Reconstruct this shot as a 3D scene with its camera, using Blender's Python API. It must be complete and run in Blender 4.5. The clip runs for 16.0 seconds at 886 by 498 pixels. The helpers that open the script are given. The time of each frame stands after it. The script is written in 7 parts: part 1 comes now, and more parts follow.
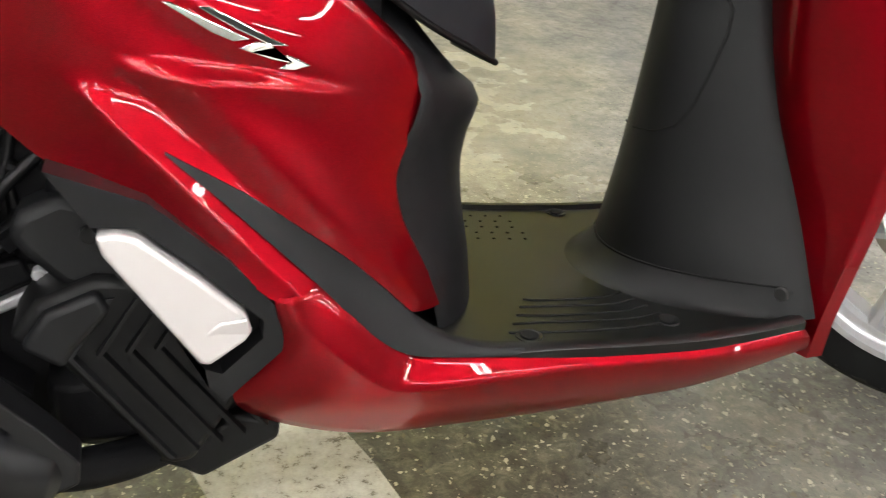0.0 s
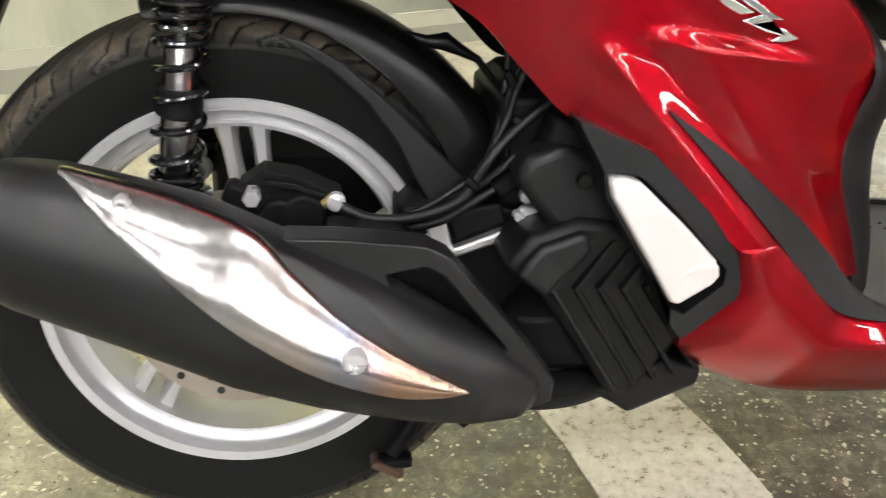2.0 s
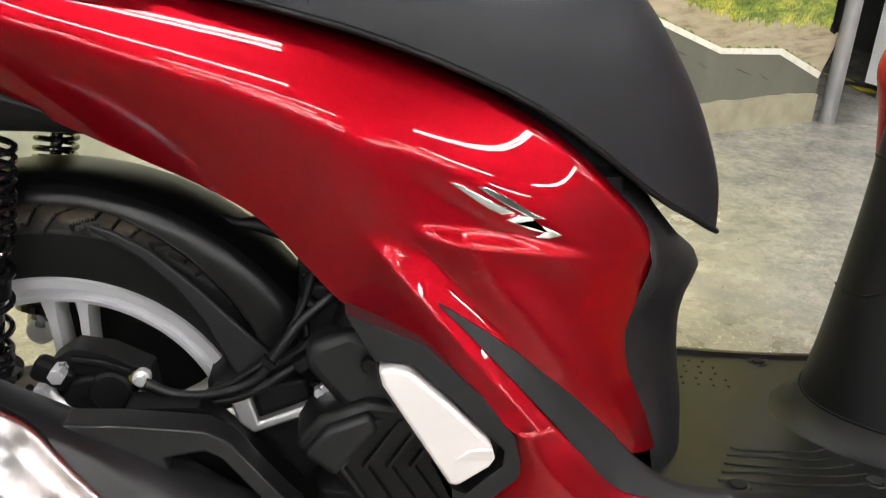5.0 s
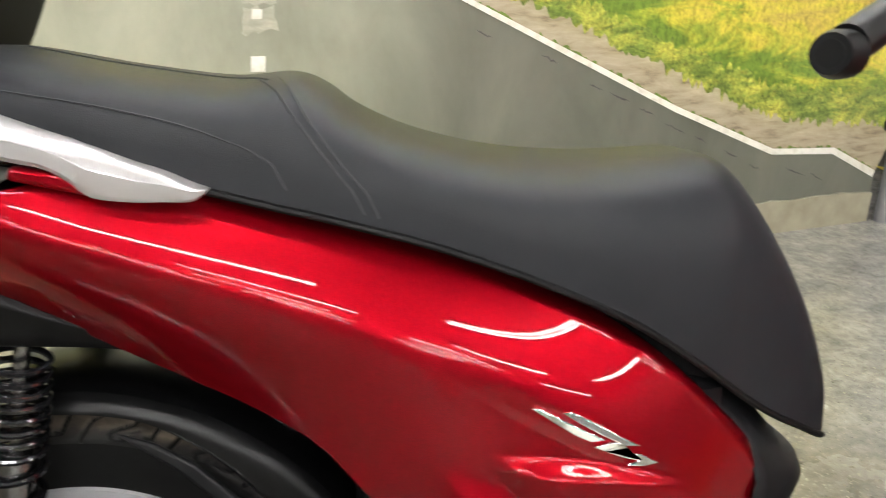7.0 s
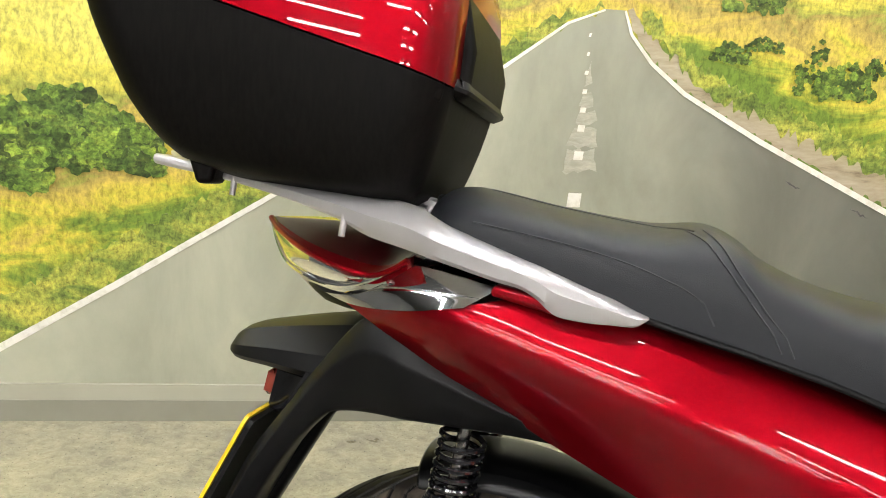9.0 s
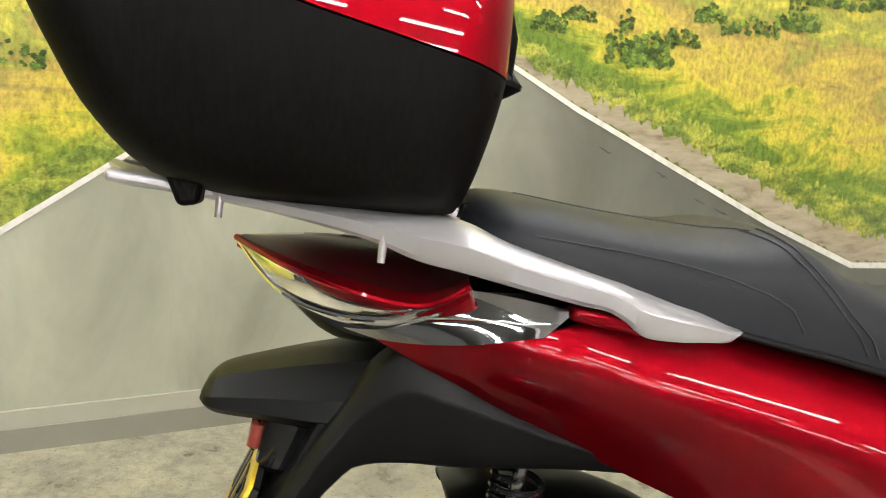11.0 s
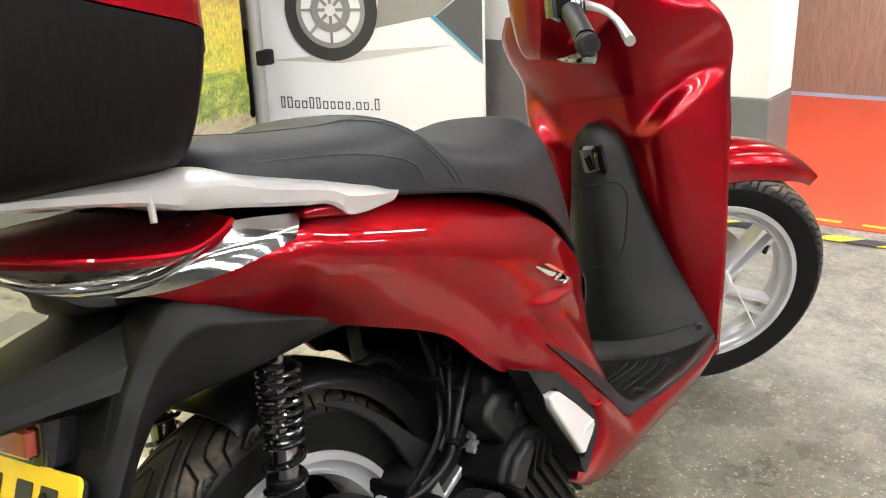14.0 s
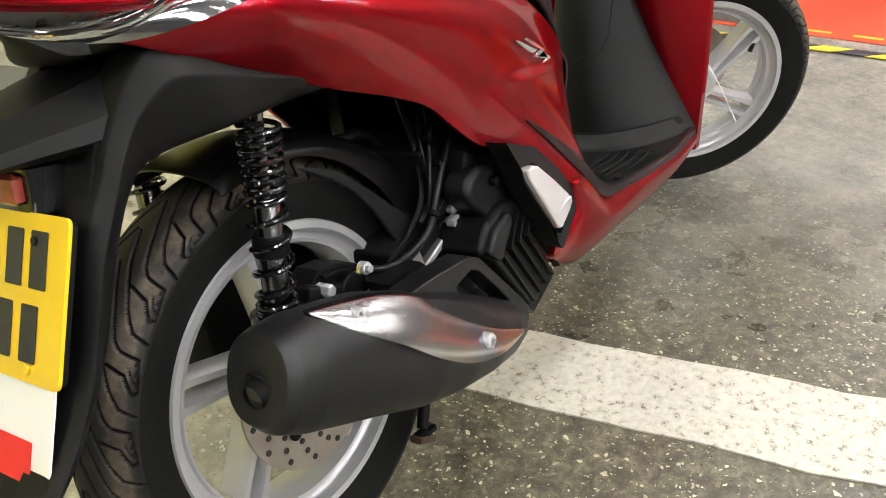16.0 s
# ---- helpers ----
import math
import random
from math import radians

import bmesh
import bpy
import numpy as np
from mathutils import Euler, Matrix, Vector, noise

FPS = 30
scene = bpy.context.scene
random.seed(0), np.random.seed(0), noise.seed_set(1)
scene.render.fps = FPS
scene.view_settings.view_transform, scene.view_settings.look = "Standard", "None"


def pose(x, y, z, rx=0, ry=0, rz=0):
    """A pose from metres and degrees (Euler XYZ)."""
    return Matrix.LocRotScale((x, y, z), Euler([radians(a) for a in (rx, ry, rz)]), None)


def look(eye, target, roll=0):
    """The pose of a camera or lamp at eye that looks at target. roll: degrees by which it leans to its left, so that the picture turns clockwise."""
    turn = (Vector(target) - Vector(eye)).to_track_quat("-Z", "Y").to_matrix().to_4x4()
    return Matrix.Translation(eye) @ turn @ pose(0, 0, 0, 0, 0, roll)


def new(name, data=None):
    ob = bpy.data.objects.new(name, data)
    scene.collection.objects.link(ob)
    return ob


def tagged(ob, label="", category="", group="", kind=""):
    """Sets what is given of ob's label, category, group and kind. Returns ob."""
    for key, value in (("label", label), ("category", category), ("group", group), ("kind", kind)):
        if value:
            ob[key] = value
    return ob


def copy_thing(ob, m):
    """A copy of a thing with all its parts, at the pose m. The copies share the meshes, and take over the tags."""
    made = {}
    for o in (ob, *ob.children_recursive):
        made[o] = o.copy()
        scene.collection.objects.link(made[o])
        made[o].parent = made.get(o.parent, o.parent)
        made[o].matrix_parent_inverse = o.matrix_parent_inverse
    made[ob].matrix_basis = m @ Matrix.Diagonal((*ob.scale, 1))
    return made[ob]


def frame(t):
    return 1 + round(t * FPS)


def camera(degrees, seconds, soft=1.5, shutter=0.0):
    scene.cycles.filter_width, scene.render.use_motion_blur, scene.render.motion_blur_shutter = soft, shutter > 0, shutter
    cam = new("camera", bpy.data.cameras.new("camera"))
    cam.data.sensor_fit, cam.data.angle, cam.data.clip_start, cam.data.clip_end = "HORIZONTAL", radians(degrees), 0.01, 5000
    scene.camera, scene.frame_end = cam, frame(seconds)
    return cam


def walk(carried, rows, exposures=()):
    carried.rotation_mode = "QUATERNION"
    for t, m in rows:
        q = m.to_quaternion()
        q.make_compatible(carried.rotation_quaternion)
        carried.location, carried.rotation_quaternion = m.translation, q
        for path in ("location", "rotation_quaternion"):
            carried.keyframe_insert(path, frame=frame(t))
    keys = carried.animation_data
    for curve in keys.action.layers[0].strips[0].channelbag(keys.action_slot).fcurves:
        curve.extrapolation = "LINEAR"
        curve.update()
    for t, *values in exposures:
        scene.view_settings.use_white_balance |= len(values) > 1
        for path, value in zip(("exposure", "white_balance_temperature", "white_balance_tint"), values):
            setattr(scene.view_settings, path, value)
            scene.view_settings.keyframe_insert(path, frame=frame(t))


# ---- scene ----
cam = camera(52.6, 16.0, soft=1.0, shutter=0.3)
PATH = [
    (0, (0.371, -0.768, 0.862), (0.983, 0.839, -0.159), 5.4),
    (0.5, (0.353, -0.795, 0.858), (0.768, 0.886, -0.143), 5.0),
    (1, (0.319, -0.814, 0.845), (0.569, 0.908, -0.141), 4.7),
    (1.5, (0.227, -0.812, 0.832), (0.454, 0.916, -0.15), 4.7),
    (2, (0.083, -0.813, 0.839), (0.354, 0.891, -0.173), 3.2),
    (2.5, (-0.001, -0.818, 0.826), (0.221, 0.886, -0.197), 2.8),
    (3, (-0.012, -0.827, 0.829), (0.162, 0.891, -0.181), 2.6),
    (3.5, (0.034, -0.853, 0.855), (0.209, 0.863, -0.156), 2.5),
    (4, (0.157, -0.876, 0.884), (0.29, 0.851, -0.117), 2.2),
    (4.5, (0.272, -0.85, 0.933), (0.463, 0.903, -0.011), 2.8),
    (4.7, (0.282, -0.849, 0.937), (0.544, 0.929, 0.059), 3.5),
    (6.8, (0.281, -0.694, 1.025), (0.528, 1.156, 0.306), 2.8),
    (7, (0.253, -0.705, 1.028), (0.445, 1.163, 0.339), 2.6),
    (7.5, (0.19, -0.73, 1.031), (0.222, 1.165, 0.391), 2.8),
    (8, (0.145, -0.765, 1.039), (0.004, 1.136, 0.435), 3.0),
    (8.5, (0.127, -0.82, 1.051), (-0.186, 1.092, 0.553), 3.3),
    (8.7, (0.118, -0.849, 1.06), (-0.252, 1.065, 0.615), 3.6),
    (11, (-0.202, -0.727, 1.064), (0.051, 1.196, 0.575), 4.4),
    (11.5, (-0.315, -0.564, 1.084), (0.264, 1.239, 0.439), 1.0),
    (12, (-0.456, -0.456, 1.078), (0.751, 0.957, 0.338), -0.3),
    (12.5, (-0.585, -0.474, 1.079), (0.751, 0.753, 0.237), -1.0),
    (13, (-0.631, -0.554, 1.086), (0.748, 0.675, 0.321), -1.2),
    (13.5, (-0.637, -0.627, 1.09), (0.829, 0.539, 0.388), -1.9),
    (14, (-0.629, -0.671, 1.098), (0.906, 0.435, 0.45), -1.8),
    (14.5, (-0.622, -0.69, 1.083), (0.92, 0.362, 0.363), -1.9),
    (15, (-0.637, -0.701, 1.052), (0.854, 0.318, 0.194), -2.2),
    (15.5, (-0.655, -0.705, 1.033), (0.784, 0.298, 0.072), -2.1),
    (16, (-0.664, -0.707, 1.026), (0.758, 0.302, 0.047), -2.0),
]
walk(cam, [(t, look(eye, target, roll)) for t, eye, target, roll in PATH],
     exposures=((0, 0.07), (0.5, 0.44), (1.0, 0.47), (2.0, 0.36), (2.5, 0.26), (3.0, 0.18), (4.0, 0.27), (4.5, 0.22), (7.0, 0.02), (8.0, 0.10), (8.7, -0.06), (11.0, -0.14), (11.5, 0.04), (12.0, -0.06), (12.5, 0.38), (13.5, 0.60), (14.0, 0.32), (16.0, 0.06)))


# ---- light ----
world = bpy.data.worlds.new("world")
world.use_nodes = True
scene.world = world
world.node_tree.nodes["Background"].inputs[0].default_value = (0.9, 0.95, 1.0, 1)
world.node_tree.nodes["Background"].inputs[1].default_value = 0.15
scene.view_settings.exposure = 0.0


# ---- materials ----
def mat(name, color, rough=0.5, metal=0.0, coat=0.0, coat_rough=0.03, spec=0.5):
    m = bpy.data.materials.new(name)
    m.use_nodes = True
    b = m.node_tree.nodes["Principled BSDF"]
    b.inputs["Base Color"].default_value = (*color, 1)
    b.inputs["Roughness"].default_value = rough
    b.inputs["Metallic"].default_value = metal
    b.inputs["Coat Weight"].default_value = coat
    b.inputs["Coat Roughness"].default_value = coat_rough
    b.inputs["Specular IOR Level"].default_value = spec
    return m


def nd(m, kind, **props):
    n = m.node_tree.nodes.new(kind)
    for k, v in props.items():
        n.inputs[k].default_value = v
    return n


def link(m, a, ao, b, bi):
    m.node_tree.links.new(a.outputs[ao], b.inputs[bi])


def bsdf(m):
    return m.node_tree.nodes["Principled BSDF"]


def coords(m, scale=(1, 1, 1)):
    tc = nd(m, "ShaderNodeTexCoord")
    mp = nd(m, "ShaderNodeMapping")
    mp.inputs["Scale"].default_value = scale
    link(m, tc, "Object", mp, "Vector")
    return mp


def noise_tex(m, vec, scale, detail=4.0, rough=0.55, dist=0.0):
    n = nd(m, "ShaderNodeTexNoise")
    n.inputs["Scale"].default_value = scale
    n.inputs["Detail"].default_value = detail
    n.inputs["Roughness"].default_value = rough
    n.inputs["Distortion"].default_value = dist
    link(m, vec, "Vector", n, "Vector")
    return n


def ramp(m, src, out, stops):
    r = nd(m, "ShaderNodeValToRGB")
    e = r.color_ramp.elements
    while len(e) < len(stops):
        e.new(0.5)
    for k, (p, c) in zip(e, stops):
        k.position, k.color = p, (*c, 1) if len(c) == 3 else c
    link(m, src, out, r, "Fac")
    return r


def bump(m, src, out, strength=0.2, distance=0.001):
    b = nd(m, "ShaderNodeBump")
    b.inputs["Strength"].default_value = strength
    b.inputs["Distance"].default_value = distance
    link(m, src, out, b, "Height")
    link(m, b, "Normal", bsdf(m), "Normal")
    return b


def rough_var(m, src, out, lo, hi):
    r = nd(m, "ShaderNodeMapRange")
    r.inputs["To Min"].default_value, r.inputs["To Max"].default_value = lo, hi
    link(m, src, out, r, "Value")
    link(m, r, "Result", bsdf(m), "Roughness")


def grained(name, lo, hi, rlo, rhi, grain=900, blotch=12, strength=0.25, dist=0.0006, metal=0.0, coat=0.0, spec=0.5):
    """A surface with large soft variation and a fine grain."""
    m = mat(name, lo, rlo, metal, coat, spec=spec)
    c = coords(m)
    big = noise_tex(m, c, blotch, 5)
    fine = noise_tex(m, c, grain, 2)
    r = ramp(m, big, "Fac", [(0.3, lo), (0.7, hi)])
    link(m, r, "Color", bsdf(m), "Base Color")
    rough_var(m, big, "Fac", rlo, rhi)
    bump(m, fine, "Fac", strength, dist)
    return m


RED = mat("candy_red_paint", (0.40, 0.004, 0.012), 0.34, 0.80, 0.75, 0.0, 0.25)
bsdf(RED).inputs["Coat IOR"].default_value = 1.38
bsdf(RED).inputs["Specular Tint"].default_value = (0.9, 0.03, 0.05, 1)
_c = coords(RED)
_f = noise_tex(RED, _c, 2600, 1)
_r = ramp(RED, _f, "Fac", [(0.35, (0.18, 0.0012, 0.0050)), (0.65, (0.31, 0.0031, 0.0100))])
link(RED, _r, "Color", bsdf(RED), "Base Color")
BLACK = grained("black_moulded_plastic", (0.003, 0.003, 0.0032), (0.006, 0.006, 0.0063), 0.40, 0.50, 1600, 9, 0.3, 0.0004, spec=0.18)
GREY_BLACK = grained("charcoal_plastic", (0.0055, 0.0056, 0.0063), (0.009, 0.0092, 0.0102), 0.40, 0.52, 1600, 9, 0.3, 0.0004, spec=0.24)
DARK = grained("dark_engine_paint", (0.0025, 0.0025, 0.003), (0.006, 0.006, 0.0066), 0.36, 0.58, 700, 14, 0.4, 0.0008, spec=0.09)
SATIN = grained("satin_black_muffler_cover", (0.006, 0.006, 0.0068), (0.010, 0.010, 0.0112), 0.34, 0.44, 1300, 8, 0.12, 0.0003, spec=0.32)
MOULD_SHINE = grained("shiny_black_mudguard", (0.0025, 0.0025, 0.0027), (0.0045, 0.0045, 0.0048), 0.24, 0.36, 900, 11, 0.06, 0.0002, spec=0.24)
FOOT_MAT = grained("semi_gloss_footboard_plastic", (0.004, 0.0042, 0.004), (0.007, 0.0073, 0.007), 0.28, 0.40, 1500, 9, 0.16, 0.0003, spec=0.28)
GLOSS = mat("gloss_black", (0.006, 0.006, 0.007), 0.12, 0.0, 0.6)
VINYL = grained("seat_vinyl", (0.009, 0.0098, 0.012), (0.014, 0.0150, 0.018), 0.42, 0.54, 1100, 7, 0.45, 0.0006, spec=0.24)
THREAD = mat("seam_thread", (0.03, 0.031, 0.035), 0.6)
SILVER = grained("silver_rail_paint", (0.52, 0.50, 0.50), (0.60, 0.58, 0.58), 0.28, 0.36, 2200, 6, 0.06, 0.0002, 0.6)
WHITE_SILVER = grained("pearl_silver_panel", (0.66, 0.62, 0.62), (0.72, 0.69, 0.69), 0.3, 0.38, 2000, 6, 0.05, 0.0002, 0.3, 0.3)
CHROME = mat("chrome", (0.82, 0.83, 0.84), 0.06, 1.0)
SOFT_CHROME = mat("worn_chrome", (0.80, 0.81, 0.82), 0.09, 1.0)
ALLOY = grained("painted_alloy", (0.54, 0.54, 0.56), (0.62, 0.62, 0.64), 0.27, 0.35, 1500, 8, 0.06, 0.0002, 0.50)
CAST = grained("cast_aluminium", (0.42, 0.42, 0.43), (0.56, 0.56, 0.56), 0.35, 0.5, 800, 20, 0.4, 0.0006, 0.85)
STEEL = grained("zinc_steel", (0.58, 0.58, 0.60), (0.70, 0.70, 0.72), 0.22, 0.34, 900, 30, 0.1, 0.0003, 0.65)
DAMPER = grained("polished_damper_steel", (0.20, 0.20, 0.21), (0.30, 0.295, 0.29), 0.18, 0.28, 700, 30, 0.06, 0.0002, 1.0)
DISC = grained("brake_disc_steel", (0.38, 0.33, 0.29), (0.50, 0.45, 0.40), 0.3, 0.45, 600, 18, 0.1, 0.0003, 0.8)
RUST = grained("rusted_steel", (0.045, 0.024, 0.015), (0.12, 0.07, 0.045), 0.6, 0.85, 400, 40, 0.5, 0.001, 0.3)
HOSE = mat("hose_rubber", (0.004, 0.004, 0.0045), 0.4, spec=0.25)
YELLOW = grained("yellow_plate", (0.80, 0.52, 0.015), (0.86, 0.58, 0.02), 0.28, 0.36, 1500, 6, 0.05, 0.0002, 0, 0.3)
CARD = mat("white_card", (0.92, 0.92, 0.91), 0.5)
INK_RED = mat("red_ink", (0.75, 0.02, 0.02), 0.45)
INK_BLACK = mat("black_ink", (0.02, 0.02, 0.02), 0.5)
AMBER = mat("amber_lens", (0.55, 0.22, 0.04), 0.15, 0, 0.8)
REFLECTOR = grained("red_reflector", (0.22, 0.03, 0.02), (0.34, 0.06, 0.04), 0.2, 0.3, 300, 30, 0.4, 0.001, 0, 0.8)
CLEAR = mat("clear_lens", (0.95, 0.96, 0.96), 0.05)
bsdf(CLEAR).inputs["Transmission Weight"].default_value = 1.0
bsdf(CLEAR).inputs["IOR"].default_value = 1.45
SILVERED = grained("silvered_reflector", (0.55, 0.55, 0.56), (0.66, 0.66, 0.67), 0.24, 0.34, 500, 40, 0.5, 0.001, 0.9)
GROOVE = mat("groove_rubber", (0.004, 0.004, 0.004), 0.8, spec=0.2)
BOX_BLACK = grained("weathered_black_box_plastic", (0.0025, 0.0022, 0.002), (0.005, 0.0045, 0.004), 0.46, 0.60, 1300, 6, 0.3, 0.0004, spec=0.09)
_sk = noise_tex(BOX_BLACK, coords(BOX_BLACK, (1, 1, 0.06)), 260, 3)
_sr = ramp(BOX_BLACK, _sk, "Fac", [(0.35, (0.0014, 0.0012, 0.0011)), (0.65, (0.0046, 0.0039, 0.0033))])
link(BOX_BLACK, _sr, "Color", bsdf(BOX_BLACK), "Base Color")
rough_var(BOX_BLACK, _sk, "Fac", 0.44, 0.60)
TITAN = mat("heat_shield_steel", (0.60, 0.58, 0.57), 0.24, 1.0)
_g = coords(TITAN)
_n2 = noise_tex(TITAN, _g, 7, 3)
_sx = nd(TITAN, "ShaderNodeSeparateXYZ")
link(TITAN, _g, "Vector", _sx, "Vector")
_n3 = nd(TITAN, "ShaderNodeMath")
_n3.operation = "MULTIPLY_ADD"
_n3.inputs[1].default_value = 0.09
link(TITAN, _n2, "Fac", _n3, 0)
link(TITAN, _sx, "X", _n3, 2)
_m3 = nd(TITAN, "ShaderNodeMapRange")
_m3.inputs["From Min"].default_value, _m3.inputs["From Max"].default_value = 0.05, 0.26
link(TITAN, _n3, "Value", _m3, "Value")
# heat tint and red reflections in one ramp: straw, blue, then brown
_r = ramp(TITAN, _m3, "Result", [(0.0, (0.40, 0.39, 0.39)), (0.28, (0.42, 0.375, 0.35)), (0.45, (0.30, 0.325, 0.42)), (0.62, (0.42, 0.27, 0.21)), (1.0, (0.50, 0.36, 0.29))])
link(TITAN, _r, "Color", bsdf(TITAN), "Base Color")

# tyre: dusty tread, cleaner flanks, by distance from the axle
TYRE = mat("dusty_tyre", (0.015, 0.015, 0.015), 0.62, spec=0.3)
_tc = nd(TYRE, "ShaderNodeTexCoord")
_sep = nd(TYRE, "ShaderNodeSeparateXYZ")
link(TYRE, _tc, "Object", _sep, "Vector")
_cx = nd(TYRE, "ShaderNodeCombineXYZ")
link(TYRE, _sep, "X", _cx, "X")
link(TYRE, _sep, "Z", _cx, "Z")
_len = nd(TYRE, "ShaderNodeVectorMath")
_len.operation = "LENGTH"
link(TYRE, _cx, "Vector", _len, 0)
_mr = nd(TYRE, "ShaderNodeMapRange")
_mr.inputs["From Min"].default_value, _mr.inputs["From Max"].default_value = 0.262, 0.272
link(TYRE, _len, "Value", _mr, "Value")
_tn = noise_tex(TYRE, coords(TYRE), 24, 6, 0.7)
_tm = nd(TYRE, "ShaderNodeMath")
_tm.operation = "MULTIPLY"
# the running band in the middle is rubbed clean
_mc = nd(TYRE, "ShaderNodeMapRange")
_mc.inputs["From Min"].default_value, _mc.inputs["From Max"].default_value = 0.2925, 0.283
_mc.inputs["To Min"].default_value = 0.45
link(TYRE, _len, "Value", _mc, "Value")
_mb = nd(TYRE, "ShaderNodeMath")
_mb.operation = "MULTIPLY"
link(TYRE, _mr, "Result", _mb, 0)
link(TYRE, _mc, "Result", _mb, 1)
link(TYRE, _mb, "Value", _tm, 0)
link(TYRE, _tn, "Fac", _tm, 1)
_tr = ramp(TYRE, _tm, "Value", [(0.05, (0.0060, 0.0056, 0.0052)), (0.34, (0.020, 0.0175, 0.0145)), (0.50, (0.062, 0.050, 0.037)), (0.72, (0.14, 0.112, 0.083))])
link(TYRE, _tr, "Color", bsdf(TYRE), "Base Color")
bump(TYRE, noise_tex(TYRE, coords(TYRE), 500, 3), "Fac", 0.3, 0.0006)

# concrete: mottled, worn smooth in places, with pits and pale flecks
CONCRETE = mat("worn_concrete", (0.3, 0.28, 0.22), 0.4)
_c = coords(CONCRETE)
_tc = nd(CONCRETE, "ShaderNodeTexCoord")
_sp = nd(CONCRETE, "ShaderNodeSeparateXYZ")
link(CONCRETE, _tc, "Object", _sp, "Vector")


def math_node(m, op, a, ao, b):
    n = nd(m, "ShaderNodeMath")
    n.operation = op
    link(m, a, ao, n, 0)
    if isinstance(b, (int, float)):
        n.inputs[1].default_value = b
    else:
        link(m, b[0], b[1], n, 1)
    return n


def mix_color(m, fac, fo, ca, cb, mode="MIX"):
    n = nd(m, "ShaderNodeMix")
    n.data_type, n.blend_type = "RGBA", mode
    if fac is None:
        n.inputs[0].default_value = fo
    else:
        link(m, fac, fo, n, 0)
    for k, v in ((6, ca), (7, cb)):
        if isinstance(v[0], float):
            n.inputs[k].default_value = (*v, 1)
        else:
            link(m, v[0], v[1], n, k)
    return n


_big = noise_tex(CONCRETE, _c, 1.6, 5, 0.6)
_mid = noise_tex(CONCRETE, _c, 34, 9, 0.78, 0.5)
_med = noise_tex(CONCRETE, _c, 7, 5, 0.6)
# paler towards the printed wall, darker under the scooter, by place and noise
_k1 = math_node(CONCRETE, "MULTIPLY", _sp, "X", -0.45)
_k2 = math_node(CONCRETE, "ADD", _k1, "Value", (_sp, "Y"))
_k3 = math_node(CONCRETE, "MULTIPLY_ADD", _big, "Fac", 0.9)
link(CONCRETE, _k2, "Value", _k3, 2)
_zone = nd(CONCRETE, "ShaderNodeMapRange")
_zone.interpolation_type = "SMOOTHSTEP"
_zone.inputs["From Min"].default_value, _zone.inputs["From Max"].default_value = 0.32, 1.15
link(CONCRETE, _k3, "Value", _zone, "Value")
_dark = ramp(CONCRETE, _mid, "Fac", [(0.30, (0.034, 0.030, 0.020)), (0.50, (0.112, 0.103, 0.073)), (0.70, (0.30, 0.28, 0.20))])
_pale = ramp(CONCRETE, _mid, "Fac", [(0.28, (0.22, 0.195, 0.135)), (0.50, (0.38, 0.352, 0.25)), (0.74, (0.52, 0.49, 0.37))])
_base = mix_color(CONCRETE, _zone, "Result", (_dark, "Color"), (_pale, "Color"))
_k4 = math_node(CONCRETE, "MULTIPLY_ADD", _big, "Fac", 1.2)
link(CONCRETE, _sp, "X", _k4, 2)
_ahead = nd(CONCRETE, "ShaderNodeMapRange")
_ahead.interpolation_type = "SMOOTHSTEP"
_ahead.inputs["From Min"].default_value, _ahead.inputs["From Max"].default_value = 1.45, 2.5
link(CONCRETE, _k4, "Value", _ahead, "Value")
_grey = ramp(CONCRETE, _mid, "Fac", [(0.28, (0.17, 0.165, 0.15)), (0.50, (0.30, 0.29, 0.265)), (0.74, (0.42, 0.41, 0.375))])
_base = mix_color(CONCRETE, _ahead, "Result", (_base, 2), (_grey, "Color"))
_blot = ramp(CONCRETE, _med, "Fac", [(0.32, (0.66, 0.66, 0.68)), (0.5, (0.95, 0.95, 0.94)), (0.68, (1.16, 1.15, 1.10))])
_base2 = mix_color(CONCRETE, None, 1.0, (_base, 2), (_blot, "Color"), "MULTIPLY")
_f1 = noise_tex(CONCRETE, _c, 95, 4, 0.6)
_fl = ramp(CONCRETE, _f1, "Fac", [(0.645, (0, 0, 0)), (0.675, (1, 1, 1))])
_base3 = mix_color(CONCRETE, _fl, "Color", (_base2, 2), (0.50, 0.46, 0.33))
_vn = noise_tex(CONCRETE, _c, 60, 3, 0.6)
_vm = mix_color(CONCRETE, None, 0.02, (_c, "Vector"), (_vn, "Color"), "ADD")
